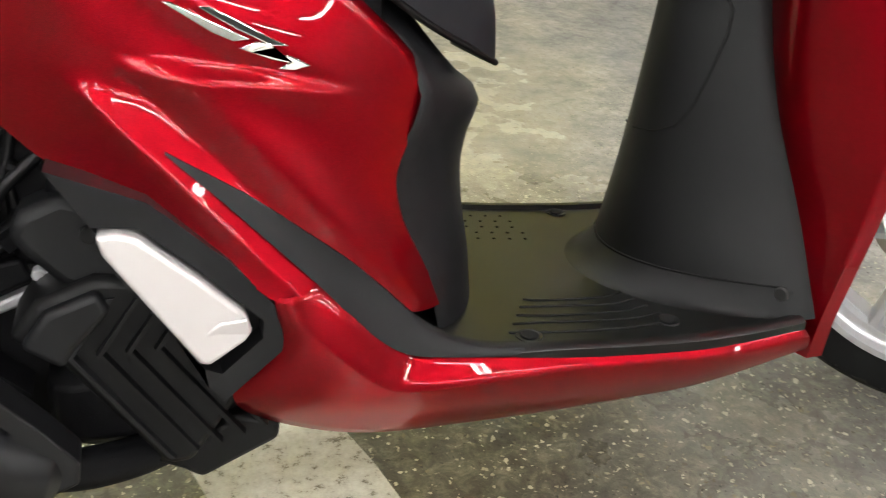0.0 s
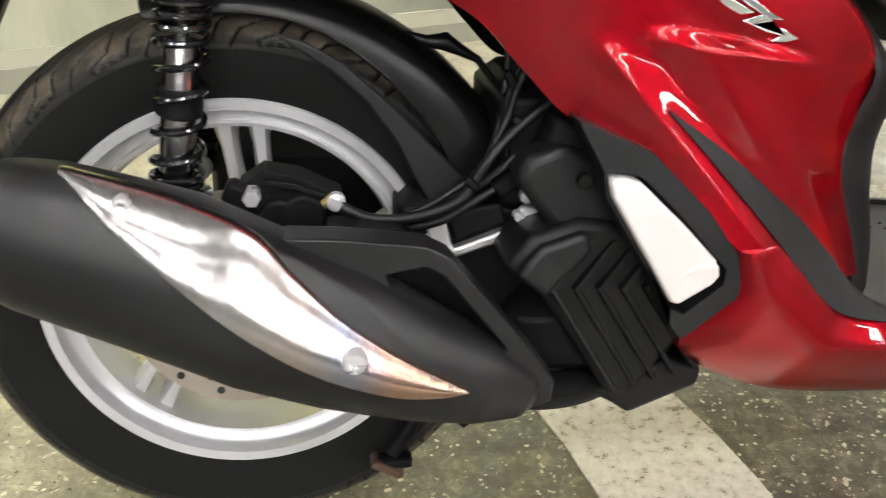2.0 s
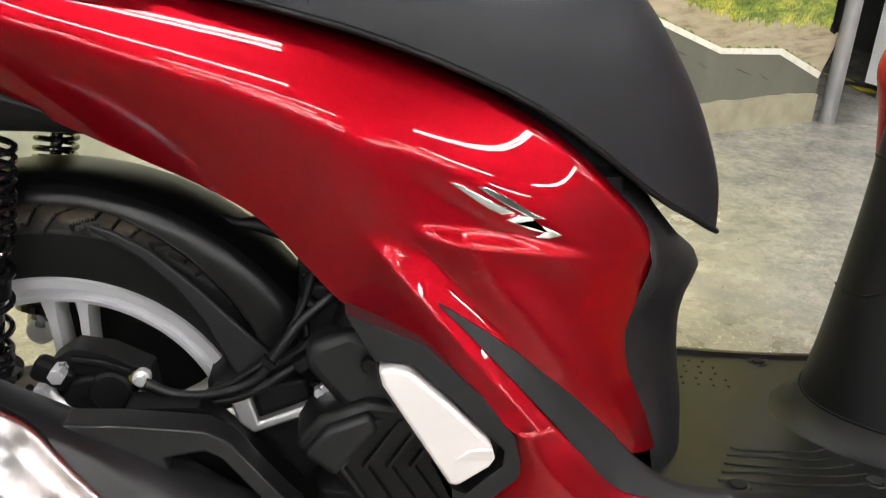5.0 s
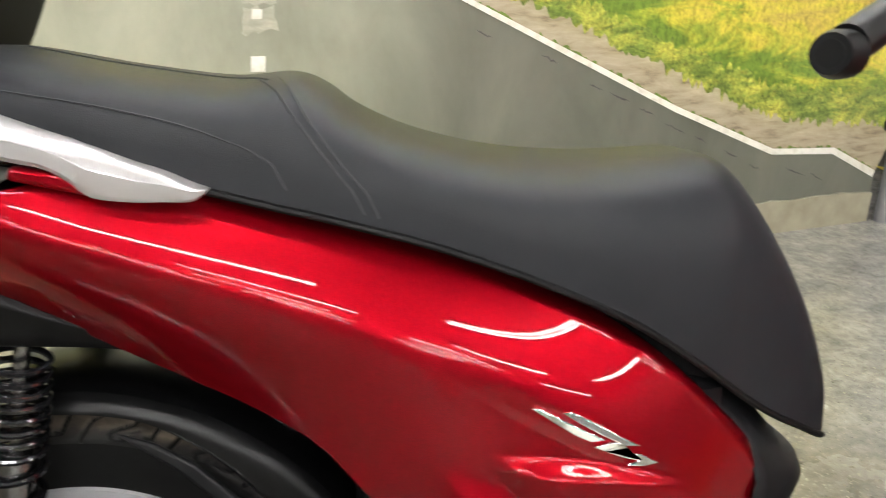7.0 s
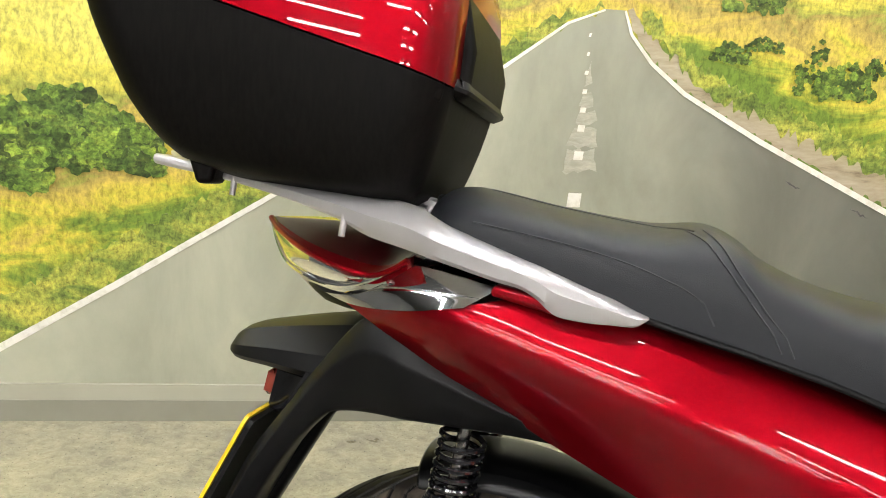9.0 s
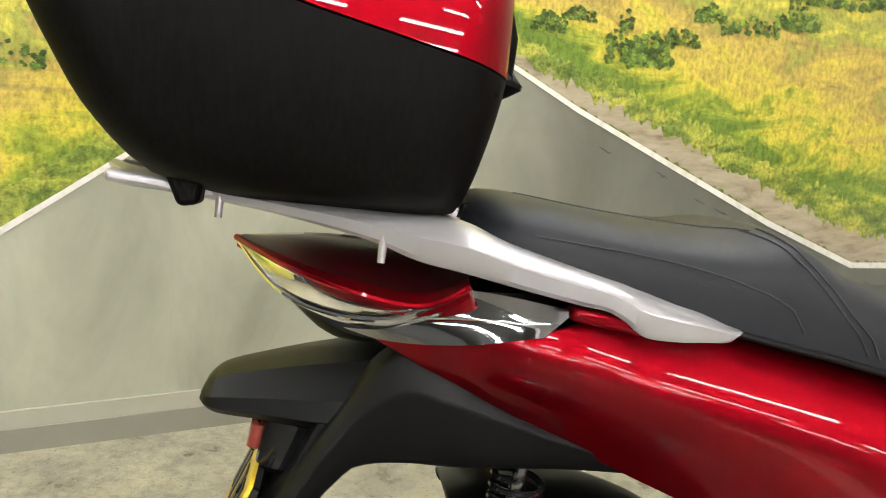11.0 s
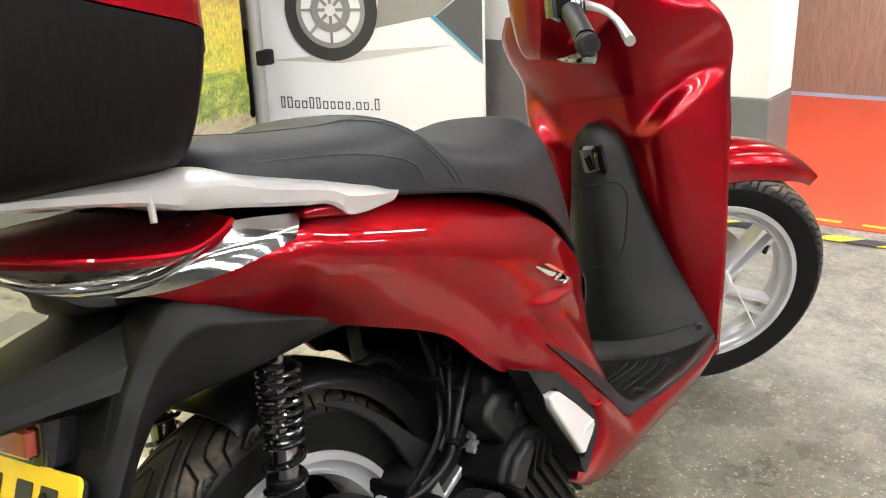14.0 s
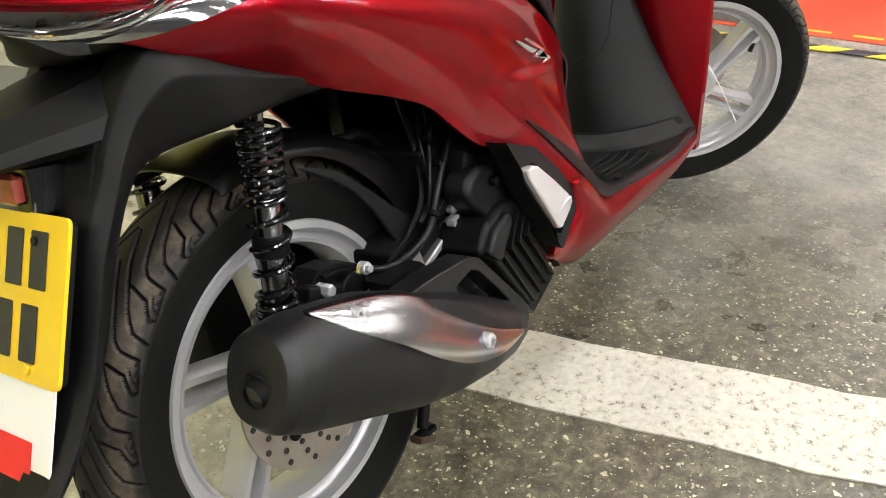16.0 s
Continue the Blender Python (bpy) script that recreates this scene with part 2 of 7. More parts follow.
for _sc, _rad, _pick in ((58, 0.24, 0.70), (27, 0.15, 0.74), (110, 0.30, 0.68)):
    _vo = nd(CONCRETE, "ShaderNodeTexVoronoi")
    _vo.inputs["Scale"].default_value = _sc
    link(CONCRETE, _vm, 2, _vo, "Vector")
    _in = math_node(CONCRETE, "LESS_THAN", _vo, "Distance", _rad)
    _hue = nd(CONCRETE, "ShaderNodeSeparateColor")
    link(CONCRETE, _vo, "Color", _hue, "Color")
    _ok = math_node(CONCRETE, "GREATER_THAN", _hue, "Red", _pick)
    _fm = math_node(CONCRETE, "MULTIPLY", _in, "Value", (_ok, "Value"))
    _calm = math_node(CONCRETE, "MULTIPLY_ADD", _zone, "Result", -0.75)
    _calm.inputs[2].default_value = 1.0
    _fm = math_node(CONCRETE, "MULTIPLY", _fm, "Value", (_calm, "Value"))
    _calm2 = math_node(CONCRETE, "MULTIPLY_ADD", _ahead, "Result", -0.7)
    _calm2.inputs[2].default_value = 1.0
    _fm = math_node(CONCRETE, "MULTIPLY", _fm, "Value", (_calm2, "Value"))
    _tone = ramp(CONCRETE, _hue, "Green", [(0.0, (0.05, 0.045, 0.03)), (0.25, (0.20, 0.17, 0.10)), (0.5, (0.50, 0.46, 0.33)), (1.0, (0.66, 0.62, 0.48))])
    _base3 = mix_color(CONCRETE, _fm, "Value", (_base3, 2), (_tone, "Color"))
_f2 = noise_tex(CONCRETE, _c, 140, 3, 0.5)
_pt = ramp(CONCRETE, _f2, "Fac", [(0.30, (1, 1, 1)), (0.35, (0, 0, 0))])
_base4 = mix_color(CONCRETE, _pt, "Color", (_base3, 2), (0.035, 0.032, 0.024))
link(CONCRETE, _base4, 2, bsdf(CONCRETE), "Base Color")
_rg = nd(CONCRETE, "ShaderNodeMapRange")
_rg.inputs["To Min"].default_value, _rg.inputs["To Max"].default_value = 0.20, 0.42
link(CONCRETE, _med, "Fac", _rg, "Value")
# trodden smooth and shiny ahead of the scooter
_rs = math_node(CONCRETE, "MULTIPLY", _ahead, "Result", -0.12)
_rr = math_node(CONCRETE, "ADD", _rg, "Result", (_rs, "Value"))
link(CONCRETE, _rr, "Value", bsdf(CONCRETE), "Roughness")
bump(CONCRETE, _mid, "Fac", 0.35, 0.003)

LINE_PAINT = mat("worn_white_line_paint", (0.7, 0.68, 0.6), 0.5)
_c = coords(LINE_PAINT)
_n = noise_tex(LINE_PAINT, _c, 60, 6, 0.75)
_r = ramp(LINE_PAINT, _n, "Fac", [(0.33, (0.15, 0.13, 0.085)), (0.385, (0.34, 0.31, 0.23)), (0.43, (0.58, 0.55, 0.46)), (0.62, (0.72, 0.70, 0.61))])
link(LINE_PAINT, _r, "Color", bsdf(LINE_PAINT), "Base Color")
bump(LINE_PAINT, _n, "Fac", 0.2, 0.002)
RED_FLOOR = grained("red_floor_paint", (0.62, 0.06, 0.02), (0.72, 0.09, 0.035), 0.35, 0.5, 300, 3, 0.2, 0.001)
WALL_WHITE = grained("white_wall_paint", (0.74, 0.74, 0.72), (0.82, 0.82, 0.80), 0.5, 0.65, 250, 3, 0.15, 0.0008)
DADO_GREY = grained("grey_dado_paint", (0.12, 0.12, 0.12), (0.16, 0.16, 0.155), 0.45, 0.6, 250, 3, 0.15, 0.0008)
WOOD = mat("door_laminate", (0.3, 0.2, 0.15), 0.4)
_c = coords(WOOD, (1, 18, 1.2))
_n = noise_tex(WOOD, _c, 6, 6, 0.6, 0.8)
_r = ramp(WOOD, _n, "Fac", [(0.3, (0.26, 0.18, 0.135)), (0.7, (0.42, 0.31, 0.24))])
link(WOOD, _r, "Color", bsdf(WOOD), "Base Color")
PLAIN_WALL = grained("grey_wall_paint", (0.12, 0.12, 0.117), (0.15, 0.15, 0.145), 0.6, 0.75, 250, 3, 0.15, 0.0008)
DARK_CEILING = grained("dark_ceiling_paint", (0.035, 0.035, 0.035), (0.05, 0.05, 0.05), 0.7, 0.85, 250, 3, 0.15, 0.0008)
METAL_GREY = grained("grey_post_metal", (0.28, 0.28, 0.29), (0.36, 0.36, 0.37), 0.35, 0.5, 600, 10, 0.1, 0.0005, 0.6)
TAPE_YELLOW = grained("yellow_tape", (0.75, 0.58, 0.03), (0.82, 0.66, 0.06), 0.35, 0.5, 300, 30, 0.1, 0.0005)
TAPE_BLACK = mat("black_tape", (0.02, 0.022, 0.035), 0.45)
GAP_BLUE = mat("pale_blue_gap_light", (0.45, 0.58, 0.78), 0.35)


# ---- mesh helpers ----
def smoothstep(t):
    t = max(0.0, min(1.0, t))
    return t * t * (3 - 2 * t)


def mesh_from(name, verts, faces, material, smooth=True, angle=38):
    me = bpy.data.meshes.new(name)
    me.from_pydata([tuple(map(float, v)) for v in verts], [], [tuple(f) for f in faces])
    bm = bmesh.new()
    bm.from_mesh(me)
    bmesh.ops.remove_doubles(bm, verts=bm.verts, dist=1e-5)
    bmesh.ops.recalc_face_normals(bm, faces=bm.faces)
    bm.to_mesh(me)
    bm.free()
    me.materials.append(material)
    if smooth:
        me.shade_smooth()
        me.set_sharp_from_angle(angle=radians(angle))
    return me


def part(name, geo, material, parent, label="", smooth=True, angle=38, sub=0, bevel=0.0):
    """One mesh under a thing or a part. geo: (verts, faces)."""
    me = mesh_from(name, geo[0], geo[1], material, smooth, angle)
    ob = new(name, me)
    ob.parent = parent
    if label:
        ob["label"] = label
    if bevel:
        b = ob.modifiers.new("bevel", "BEVEL")
        b.width, b.segments, b.limit_method, b.angle_limit = bevel, 3, "ANGLE", radians(40)
        me.shade_smooth()
    if sub:
        s = ob.modifiers.new("subdivision", "SUBSURF")
        s.levels = s.render_levels = sub
    return ob


def empty(name, parent=None, m=None):
    ob = new(name)
    ob.empty_display_size = 0.05
    if m is not None:
        ob.matrix_basis = m
    ob.parent = parent
    return ob


def join(*geos):
    v, f = [], []
    for gv, gf in geos:
        o = len(v)
        v += list(gv)
        f += [tuple(i + o for i in q) for q in gf]
    return v, f


def moved(geo, m):
    return [tuple(m @ Vector(p)) for p in geo[0]], geo[1]


def mirrored(geo):
    return [(p[0], -p[1], p[2]) for p in geo[0]], [tuple(reversed(f)) for f in geo[1]]


def grid(rows, close_v=False, caps=False):
    """Quads through rows of equally many points."""
    n, k = len(rows), len(rows[0])
    v = [p for r in rows for p in r]
    f = []
    for i in range(n - 1):
        for j in range(k if close_v else k - 1):
            f.append((i * k + j, i * k + (j + 1) % k, (i + 1) * k + (j + 1) % k, (i + 1) * k + j))
    if caps:
        f.append(tuple(range(k))[::-1])
        f.append(tuple((n - 1) * k + j for j in range(k)))
    return v, f


def sheet(rows, back):
    """A skin through rows of points with a back at the given offset, closed round the rim."""
    rb = [[(p[0] + back[0], p[1] + back[1], p[2] + back[2]) for p in r] for r in rows]
    n, k = len(rows), len(rows[0])
    v1, f1 = grid(rows)
    v2, f2 = grid(rb)
    o = len(v1)
    f = f1 + [tuple(i + o for i in q)[::-1] for q in f2]
    ring = [j for j in range(k)] + [i * k + k - 1 for i in range(1, n)] + [(n - 1) * k + j for j in range(k - 2, -1, -1)] + [i * k for i in range(n - 2, 0, -1)]
    for a, b in zip(ring, ring[1:] + ring[:1]):
        f.append((a, a + o, b + o, b))
    return v1 + v2, f


def prism(outline, y0, y1, hole=None):
    """A plate with an outline in x, z between two y's; hole: an inner outline with as many points."""
    n = len(outline)
    if not hole:
        v = [(x, y0, z) for x, z in outline] + [(x, y1, z) for x, z in outline]
        f = [tuple(range(n)), tuple(range(2 * n - 1, n - 1, -1))]
        f += [(i, (i + 1) % n, n + (i + 1) % n, n + i) for i in range(n)]
        return v, f
    v = [(x, y0, z) for x, z in outline] + [(x, y0, z) for x, z in hole] + [(x, y1, z) for x, z in outline] + [(x, y1, z) for x, z in hole]
    f = []
    for i in range(n):
        j = (i + 1) % n
        f += [(i, j, n + j, n + i), (2 * n + i, 3 * n + i, 3 * n + j, 2 * n + j), (i, 2 * n + i, 2 * n + j, j), (n + i, n + j, 3 * n + j, 3 * n + i)]
    return v, f


def smooth_line(pts, n):
    """A smooth curve of n points through the given ones (Catmull-Rom, by chord length)."""
    p = [Vector(q) for q in pts]
    d = [0.0]
    for a, b in zip(p, p[1:]):
        d.append(d[-1] + max((b - a).length, 1e-6))
    out = []
    for i in range(n):
        s = d[-1] * i / (n - 1)
        k = max(0, min(len(p) - 2, next((j for j in range(len(p) - 1) if s <= d[j + 1] + 1e-9), len(p) - 2)))
        t = (s - d[k]) / (d[k + 1] - d[k])
        a, b = p[k], p[k + 1]
        ma = (p[k + 1] - p[k - 1]) / (d[k + 1] - d[k - 1]) if k else (b - a) / (d[1] - d[0])
        mb = (p[k + 2] - p[k]) / (d[k + 2] - d[k]) if k + 2 < len(p) else (b - a) / (d[k + 1] - d[k])
        h = d[k + 1] - d[k]
        out.append(tuple((2 * t**3 - 3 * t**2 + 1) * a + (t**3 - 2 * t**2 + t) * h * ma + (-2 * t**3 + 3 * t**2) * b + (t**3 - t**2) * h * mb))
    return out


def tube(pts, radius, sides=12, n=0, caps=True):
    """A round bar along points; radius: one number or one a point."""
    line = [Vector(p) for p in (smooth_line(pts, n) if n else pts)]
    rad = [radius] * len(line) if isinstance(radius, (int, float)) else list(radius)
    if len(rad) != len(line):
        rad = [lerp_table([(k / (len(radius) - 1), r) for k, r in enumerate(radius)], i / (len(line) - 1))[0] for i in range(len(line))]
    rows, side = [], None
    for i, p in enumerate(line):
        way = (line[min(i + 1, len(line) - 1)] - line[max(i - 1, 0)]).normalized()
        if side is None:
            side = way.orthogonal().normalized()
        side = (side - way * side.dot(way)).normalized()
        up = way.cross(side)
        rows.append([tuple(p + rad[i] * (math.cos(a) * side + math.sin(a) * up)) for a in (2 * math.pi * j / sides for j in range(sides))])
    return grid(rows, True, caps)


def rounded(x0, x1, y0, y1, r, n=5):
    """A rounded rectangle's outline."""
    out = []
    for cx, cy, a0 in ((x1 - r, y1 - r, 0), (x0 + r, y1 - r, 90), (x0 + r, y0 + r, 180), (x1 - r, y0 + r, 270)):
        out += [(cx + r * math.cos(radians(a0 + 90 * i / n)), cy + r * math.sin(radians(a0 + 90 * i / n))) for i in range(n + 1)]
    return out


def block(x0, x1, y0, y1, z0, z1, b=0.004):
    """A box with chamfered edges."""
    rows = []
    for z, k in ((z0, b), (z0 + b, 0), (z1 - b, 0), (z1, b)):
        rows.append([(x, y, z) for x, y in rounded(x0 + k, x1 - k, y0 + k, y1 - k, b + 0.0005, 2)])
    return grid(rows, True, True)


def ring(profile, steps=96, arc=(0, 360)):
    """A profile of (radius, y) turned about the y axis."""
    full = arc[1] - arc[0] >= 360
    rows = []
    for i in range(steps if full else steps + 1):
        a = radians(arc[0] + (arc[1] - arc[0]) * i / steps)
        rows.append([(r * math.cos(a), y, r * math.sin(a)) for r, y in profile])
    if full:
        rows.append(rows[0])
    return grid(rows)


def disc_y(r, y0, y1, cx=0.0, cz=0.0, n=24, b=0.0):
    """A short cylinder along y with softened rims."""
    b = b or min(r * 0.15, abs(y1 - y0) * 0.3)
    s = 1 if y1 > y0 else -1
    prof = [(r - b, y0), (r, y0 + s * b), (r, y1 - s * b), (r - b, y1)]
    rows = [[(cx + q * math.cos(2 * math.pi * j / n), y, cz + q * math.sin(2 * math.pi * j / n)) for j in range(n)] for q, y in prof]
    return grid(rows, True, True)


def lerp_table(table, x):
    """Linear look-up in rows of (x, a, b, ...)."""
    if x <= table[0][0]:
        return table[0][1:]
    for p, q in zip(table, table[1:]):
        if x <= q[0]:
            t = (x - p[0]) / (q[0] - p[0])
            return tuple(u + (w - u) * t for u, w in zip(p[1:], q[1:]))
    return table[-1][1:]


def cubic_table(table, x):
    """Smooth look-up in rows of (x, a, b, ...)."""
    if x <= table[0][0]:
        return table[0][1:]
    if x >= table[-1][0]:
        return table[-1][1:]
    k = next(i for i in range(len(table) - 1) if x <= table[i + 1][0])
    p, q = table[k], table[k + 1]
    h = q[0] - p[0]
    t = (x - p[0]) / h
    out = []
    for i in range(1, len(p)):
        ma = (q[i] - table[k - 1][i]) / (q[0] - table[k - 1][0]) if k else (q[i] - p[i]) / h
        mb = (table[k + 2][i] - p[i]) / (table[k + 2][0] - p[0]) if k + 2 < len(table) else (q[i] - p[i]) / h
        out.append((2 * t**3 - 3 * t**2 + 1) * p[i] + (t**3 - 2 * t**2 + t) * h * ma + (-2 * t**3 + 3 * t**2) * q[i] + (t**3 - t**2) * h * mb)
    return tuple(out)


# ---- the room ----
def setting(name, geo, material, label, category, smooth=False, parent=None):
    ob = new(name, mesh_from(name, geo[0], geo[1], material, smooth))
    if parent:
        ob.parent = parent
        return ob
    return tagged(ob, label, category, kind="structure")


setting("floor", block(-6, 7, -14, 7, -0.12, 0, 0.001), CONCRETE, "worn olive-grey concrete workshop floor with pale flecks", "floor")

# painted white line, running across under the scooter
line_rows = []
for i in range(41):
    t = i / 40
    y = 1.15 - 3.6 * t
    wob = 0.004 * math.sin(9.1 * t * 7) + 0.003 * math.sin(31 * t * 5)
    xa, xb = 0.405 - 0.21 * (y - 0.05), 0.618 - 0.235 * (y - 0.08)
    line_rows.append([(xa + (xb - xa) * j / 6 + (wob if j in (0, 6) else 0), y, 0.004) for j in range(7)])
setting("floor_line", sheet(line_rows, (0, 0, -0.0035)), LINE_PAINT, "worn white line painted across the concrete floor", "floor line")

# red floor beyond the hazard tape
setting("floor_red", block(2.96, 6.4, -4.0, 2.2, 0.0, 0.004, 0.001), RED_FLOOR, "orange-red painted floor beyond the hazard tape", "floor")

# photo wall: a flat printed board with a road between meadows
WALL_A, WALL_B = 0.36, 1.655
U = Vector((1, WALL_A, 0)).normalized()
NRM = Vector((U.y, -U.x, 0))
ORG = Vector((0, WALL_B, 0))


def on_wall(s, z, off=0.0):
    return tuple(ORG + U * s + NRM * off + Vector((0, 0, z)))


def wall_poly(pts, off, depth=0.001):
    off = off * 0.35 if depth < 0.01 else off
    a = [on_wall(s, z, off) for s, z in pts]
    b = [on_wall(s, z, off - depth) for s, z in pts]
    n = len(a)
    return a + b, [tuple(range(n)), tuple(range(2 * n - 1, n - 1, -1))] + [(i, n + i, n + (i + 1) % n, (i + 1) % n) for i in range(n)]


def printed(name, stops, scale, stretch=(1, 1, 1), detail=8, rough=0.7, dist=0.4, gloss=0.32):
    m = mat(name, stops[0][1], gloss)
    c = coords(m, stretch)
    n = noise_tex(m, c, scale, detail, rough, dist)
    r = ramp(m, n, "Fac", stops)
    link(m, r, "Color", bsdf(m), "Base Color")
    return m




def printed_growth(name, stops, patch, blade, stretch, lo, hi, gloss=0.32):
    """Printed foliage: colour patches, broken up by fine strokes of light and shade."""
    m = mat(name, stops[0][1], gloss)
    big = noise_tex(m, coords(m, (1, 1, 2.4)), patch, 7, 0.66, 0.6)
    col = ramp(m, big, "Fac", stops)
    fine = noise_tex(m, coords(m, stretch), blade, 5, 0.75, 0.3)
    f = ramp(m, fine, "Fac", [(0.34, (lo, lo, lo * 0.9)), (0.50, (0.9, 0.9, 0.85)), (0.66, (hi, hi, hi * 0.95))])
    mx = mix_color(m, None, 1.0, (col, "Color"), (f, "Color"), "MULTIPLY")
    link(m, mx, 2, bsdf(m), "Base Color")
    return m


MEADOW = mat("printed_meadow", (0.5, 0.45, 0.08), 0.32)
_tc = nd(MEADOW, "ShaderNodeTexCoord")
_sx = nd(MEADOW, "ShaderNodeSeparateXYZ")
link(MEADOW, _tc, "Object", _sx, "Vector")
_rt = math_node(MEADOW, "MAXIMUM", _sx, "X", 0.0)
_lf = math_node(MEADOW, "MINIMUM", _sx, "X", 0.0)
_h = math_node(MEADOW, "ADD", _sx, "Z", -1.17)
_h = math_node(MEADOW, "ADD", _h, "Value", (math_node(MEADOW, "MULTIPLY", _rt, "Value", 0.37), "Value"))
_h = math_node(MEADOW, "ADD", _h, "Value", (math_node(MEADOW, "MULTIPLY", _lf, "Value", -0.62), "Value"))
_far = math_node(MEADOW, "ADD", math_node(MEADOW, "MULTIPLY", math_node(MEADOW, "ABSOLUTE", _sx, "X", 0.0), "Value", 0.45), "Value", 0.16)
_band = math_node(MEADOW, "DIVIDE", _h, "Value", (_far, "Value"))
_pn = noise_tex(MEADOW, coords(MEADOW, (1, 1, 2.6)), 3.2, 8, 0.68, 0.8)
_band = math_node(MEADOW, "ADD", _band, "Value", (math_node(MEADOW, "MULTIPLY", math_node(MEADOW, "ADD", _pn, "Fac", -0.5), "Value", 1.5), "Value"))
_mc = ramp(MEADOW, _band, "Value", [(0.0, (0.16, 0.25, 0.035)), (0.12, (0.36, 0.40, 0.05)), (0.24, (0.66, 0.56, 0.07)), (0.38, (0.62, 0.47, 0.10)), (0.52, (0.44, 0.33, 0.09)), (0.64, (0.36, 0.38, 0.07)), (0.82, (0.68, 0.60, 0.09)), (1.0, (0.76, 0.68, 0.14))])
_mf = noise_tex(MEADOW, coords(MEADOW, (1, 1, 0.55)), 70, 5, 0.75, 0.3)
_ms = ramp(MEADOW, _mf, "Fac", [(0.34, (0.50, 0.50, 0.44)), (0.50, (0.92, 0.92, 0.88)), (0.66, (1.22, 1.22, 1.15))])
_mm = mix_color(MEADOW, None, 1.0, (_mc, "Color"), (_ms, "Color"), "MULTIPLY")
link(MEADOW, _mm, 2, bsdf(MEADOW), "Base Color")
GRASS_EDGE = printed_growth("printed_green_verge", [(0.28, (0.07, 0.12, 0.025)), (0.45, (0.20, 0.27, 0.05)), (0.58, (0.46, 0.46, 0.08)), (0.70, (0.62, 0.56, 0.10))], 7, 95, (1, 1, 0.7), 0.35, 1.35)
BUSH = printed_growth("printed_bushes", [(0.3, (0.04, 0.08, 0.018)), (0.5, (0.10, 0.16, 0.035)), (0.7, (0.22, 0.27, 0.06))], 18, 75, (1, 1, 1), 0.2, 1.7)
_gi = nd(BUSH, "ShaderNodeNewGeometry")
_bi = ramp(BUSH, _gi, "Random Per Island", [(0.0, (0.35, 0.38, 0.30)), (0.5, (0.9, 0.95, 0.8)), (1.0, (2.0, 1.9, 1.2))])
_bx = mix_color(BUSH, None, 1.0, ([n for n in BUSH.node_tree.nodes if n.type == "MIX"][0], 2), (_bi, "Color"), "MULTIPLY")
link(BUSH, _bx, 2, bsdf(BUSH), "Base Color")
ROAD_PRINT = printed("printed_road", [(0.3, (0.29, 0.295, 0.22)), (0.5, (0.39, 0.395, 0.30)), (0.7, (0.49, 0.49, 0.37))], 3.2, (1, 1, 0.5), 9, 0.62)
_g = ROAD_PRINT
_tc = nd(_g, "ShaderNodeTexCoord")
_sx = nd(_g, "ShaderNodeSeparateXYZ")
link(_g, _tc, "Object", _sx, "Vector")
_mr = nd(_g, "ShaderNodeMapRange")
_mr.inputs["From Min"].default_value, _mr.inputs["From Max"].default_value = -0.30, 0.85
_mr.interpolation_type = "SMOOTHSTEP"
link(_g, _sx, "X", _mr, "Value")
_mx = nd(_g, "ShaderNodeMix")
_mx.data_type, _mx.blend_type = "RGBA", "MULTIPLY"
link(_g, _mr, "Result", _mx, 0)
link(_g, [n for n in _g.node_tree.nodes if n.type == "VALTORGB"][0], "Color", _mx, 6)
_mx.inputs[7].default_value = (0.34, 0.345, 0.36, 1)
link(_g, _mx, 2, bsdf(_g), "Base Color")
GRAVEL = printed("printed_gravel_verge", [(0.3, (0.18, 0.14, 0.09)), (0.45, (0.38, 0.32, 0.21)), (0.72, (0.52, 0.46, 0.33))], 11, (0.6, 1, 3.0))
LINE_PRINT = printed("printed_white_line", [(0.25, (0.55, 0.52, 0.43)), (0.5, (0.82, 0.80, 0.72)), (0.7, (0.9, 0.88, 0.82))], 30)

WORN_PRINT = printed("printed_worn_patch", [(0.3, (0.33, 0.325, 0.25)), (0.5, (0.42, 0.41, 0.325)), (0.7, (0.54, 0.52, 0.42))], 26, (1, 1, 3))

wall_photo = setting("wall_photo", wall_poly([(-4.6, 0), (2.37, 0), (2.37, 2.95), (-4.6, 2.95)], -0.012, 0.12), WALL_WHITE, "wall carrying a large printed photo of a country road", "wall")
mural = tagged(empty("mural"), "large printed photo wall of a country road between yellow meadows", "mural")
rnd = random.Random(4)


def ragged(pts, amp, step=0.012):
    out = []
    for (s0, z0), (s1, z1) in zip(pts, pts[1:]):
        n = max(1, int(math.hypot(s1 - s0, z1 - z0) / step))
        out += [(s0 + (s1 - s0) * i / n + rnd.uniform(-1, 1) * min(amp, 0.35 * step), z0 + (z1 - z0) * i / n + rnd.uniform(-amp, amp)) for i in range(n)]
    return out + [pts[-1]]


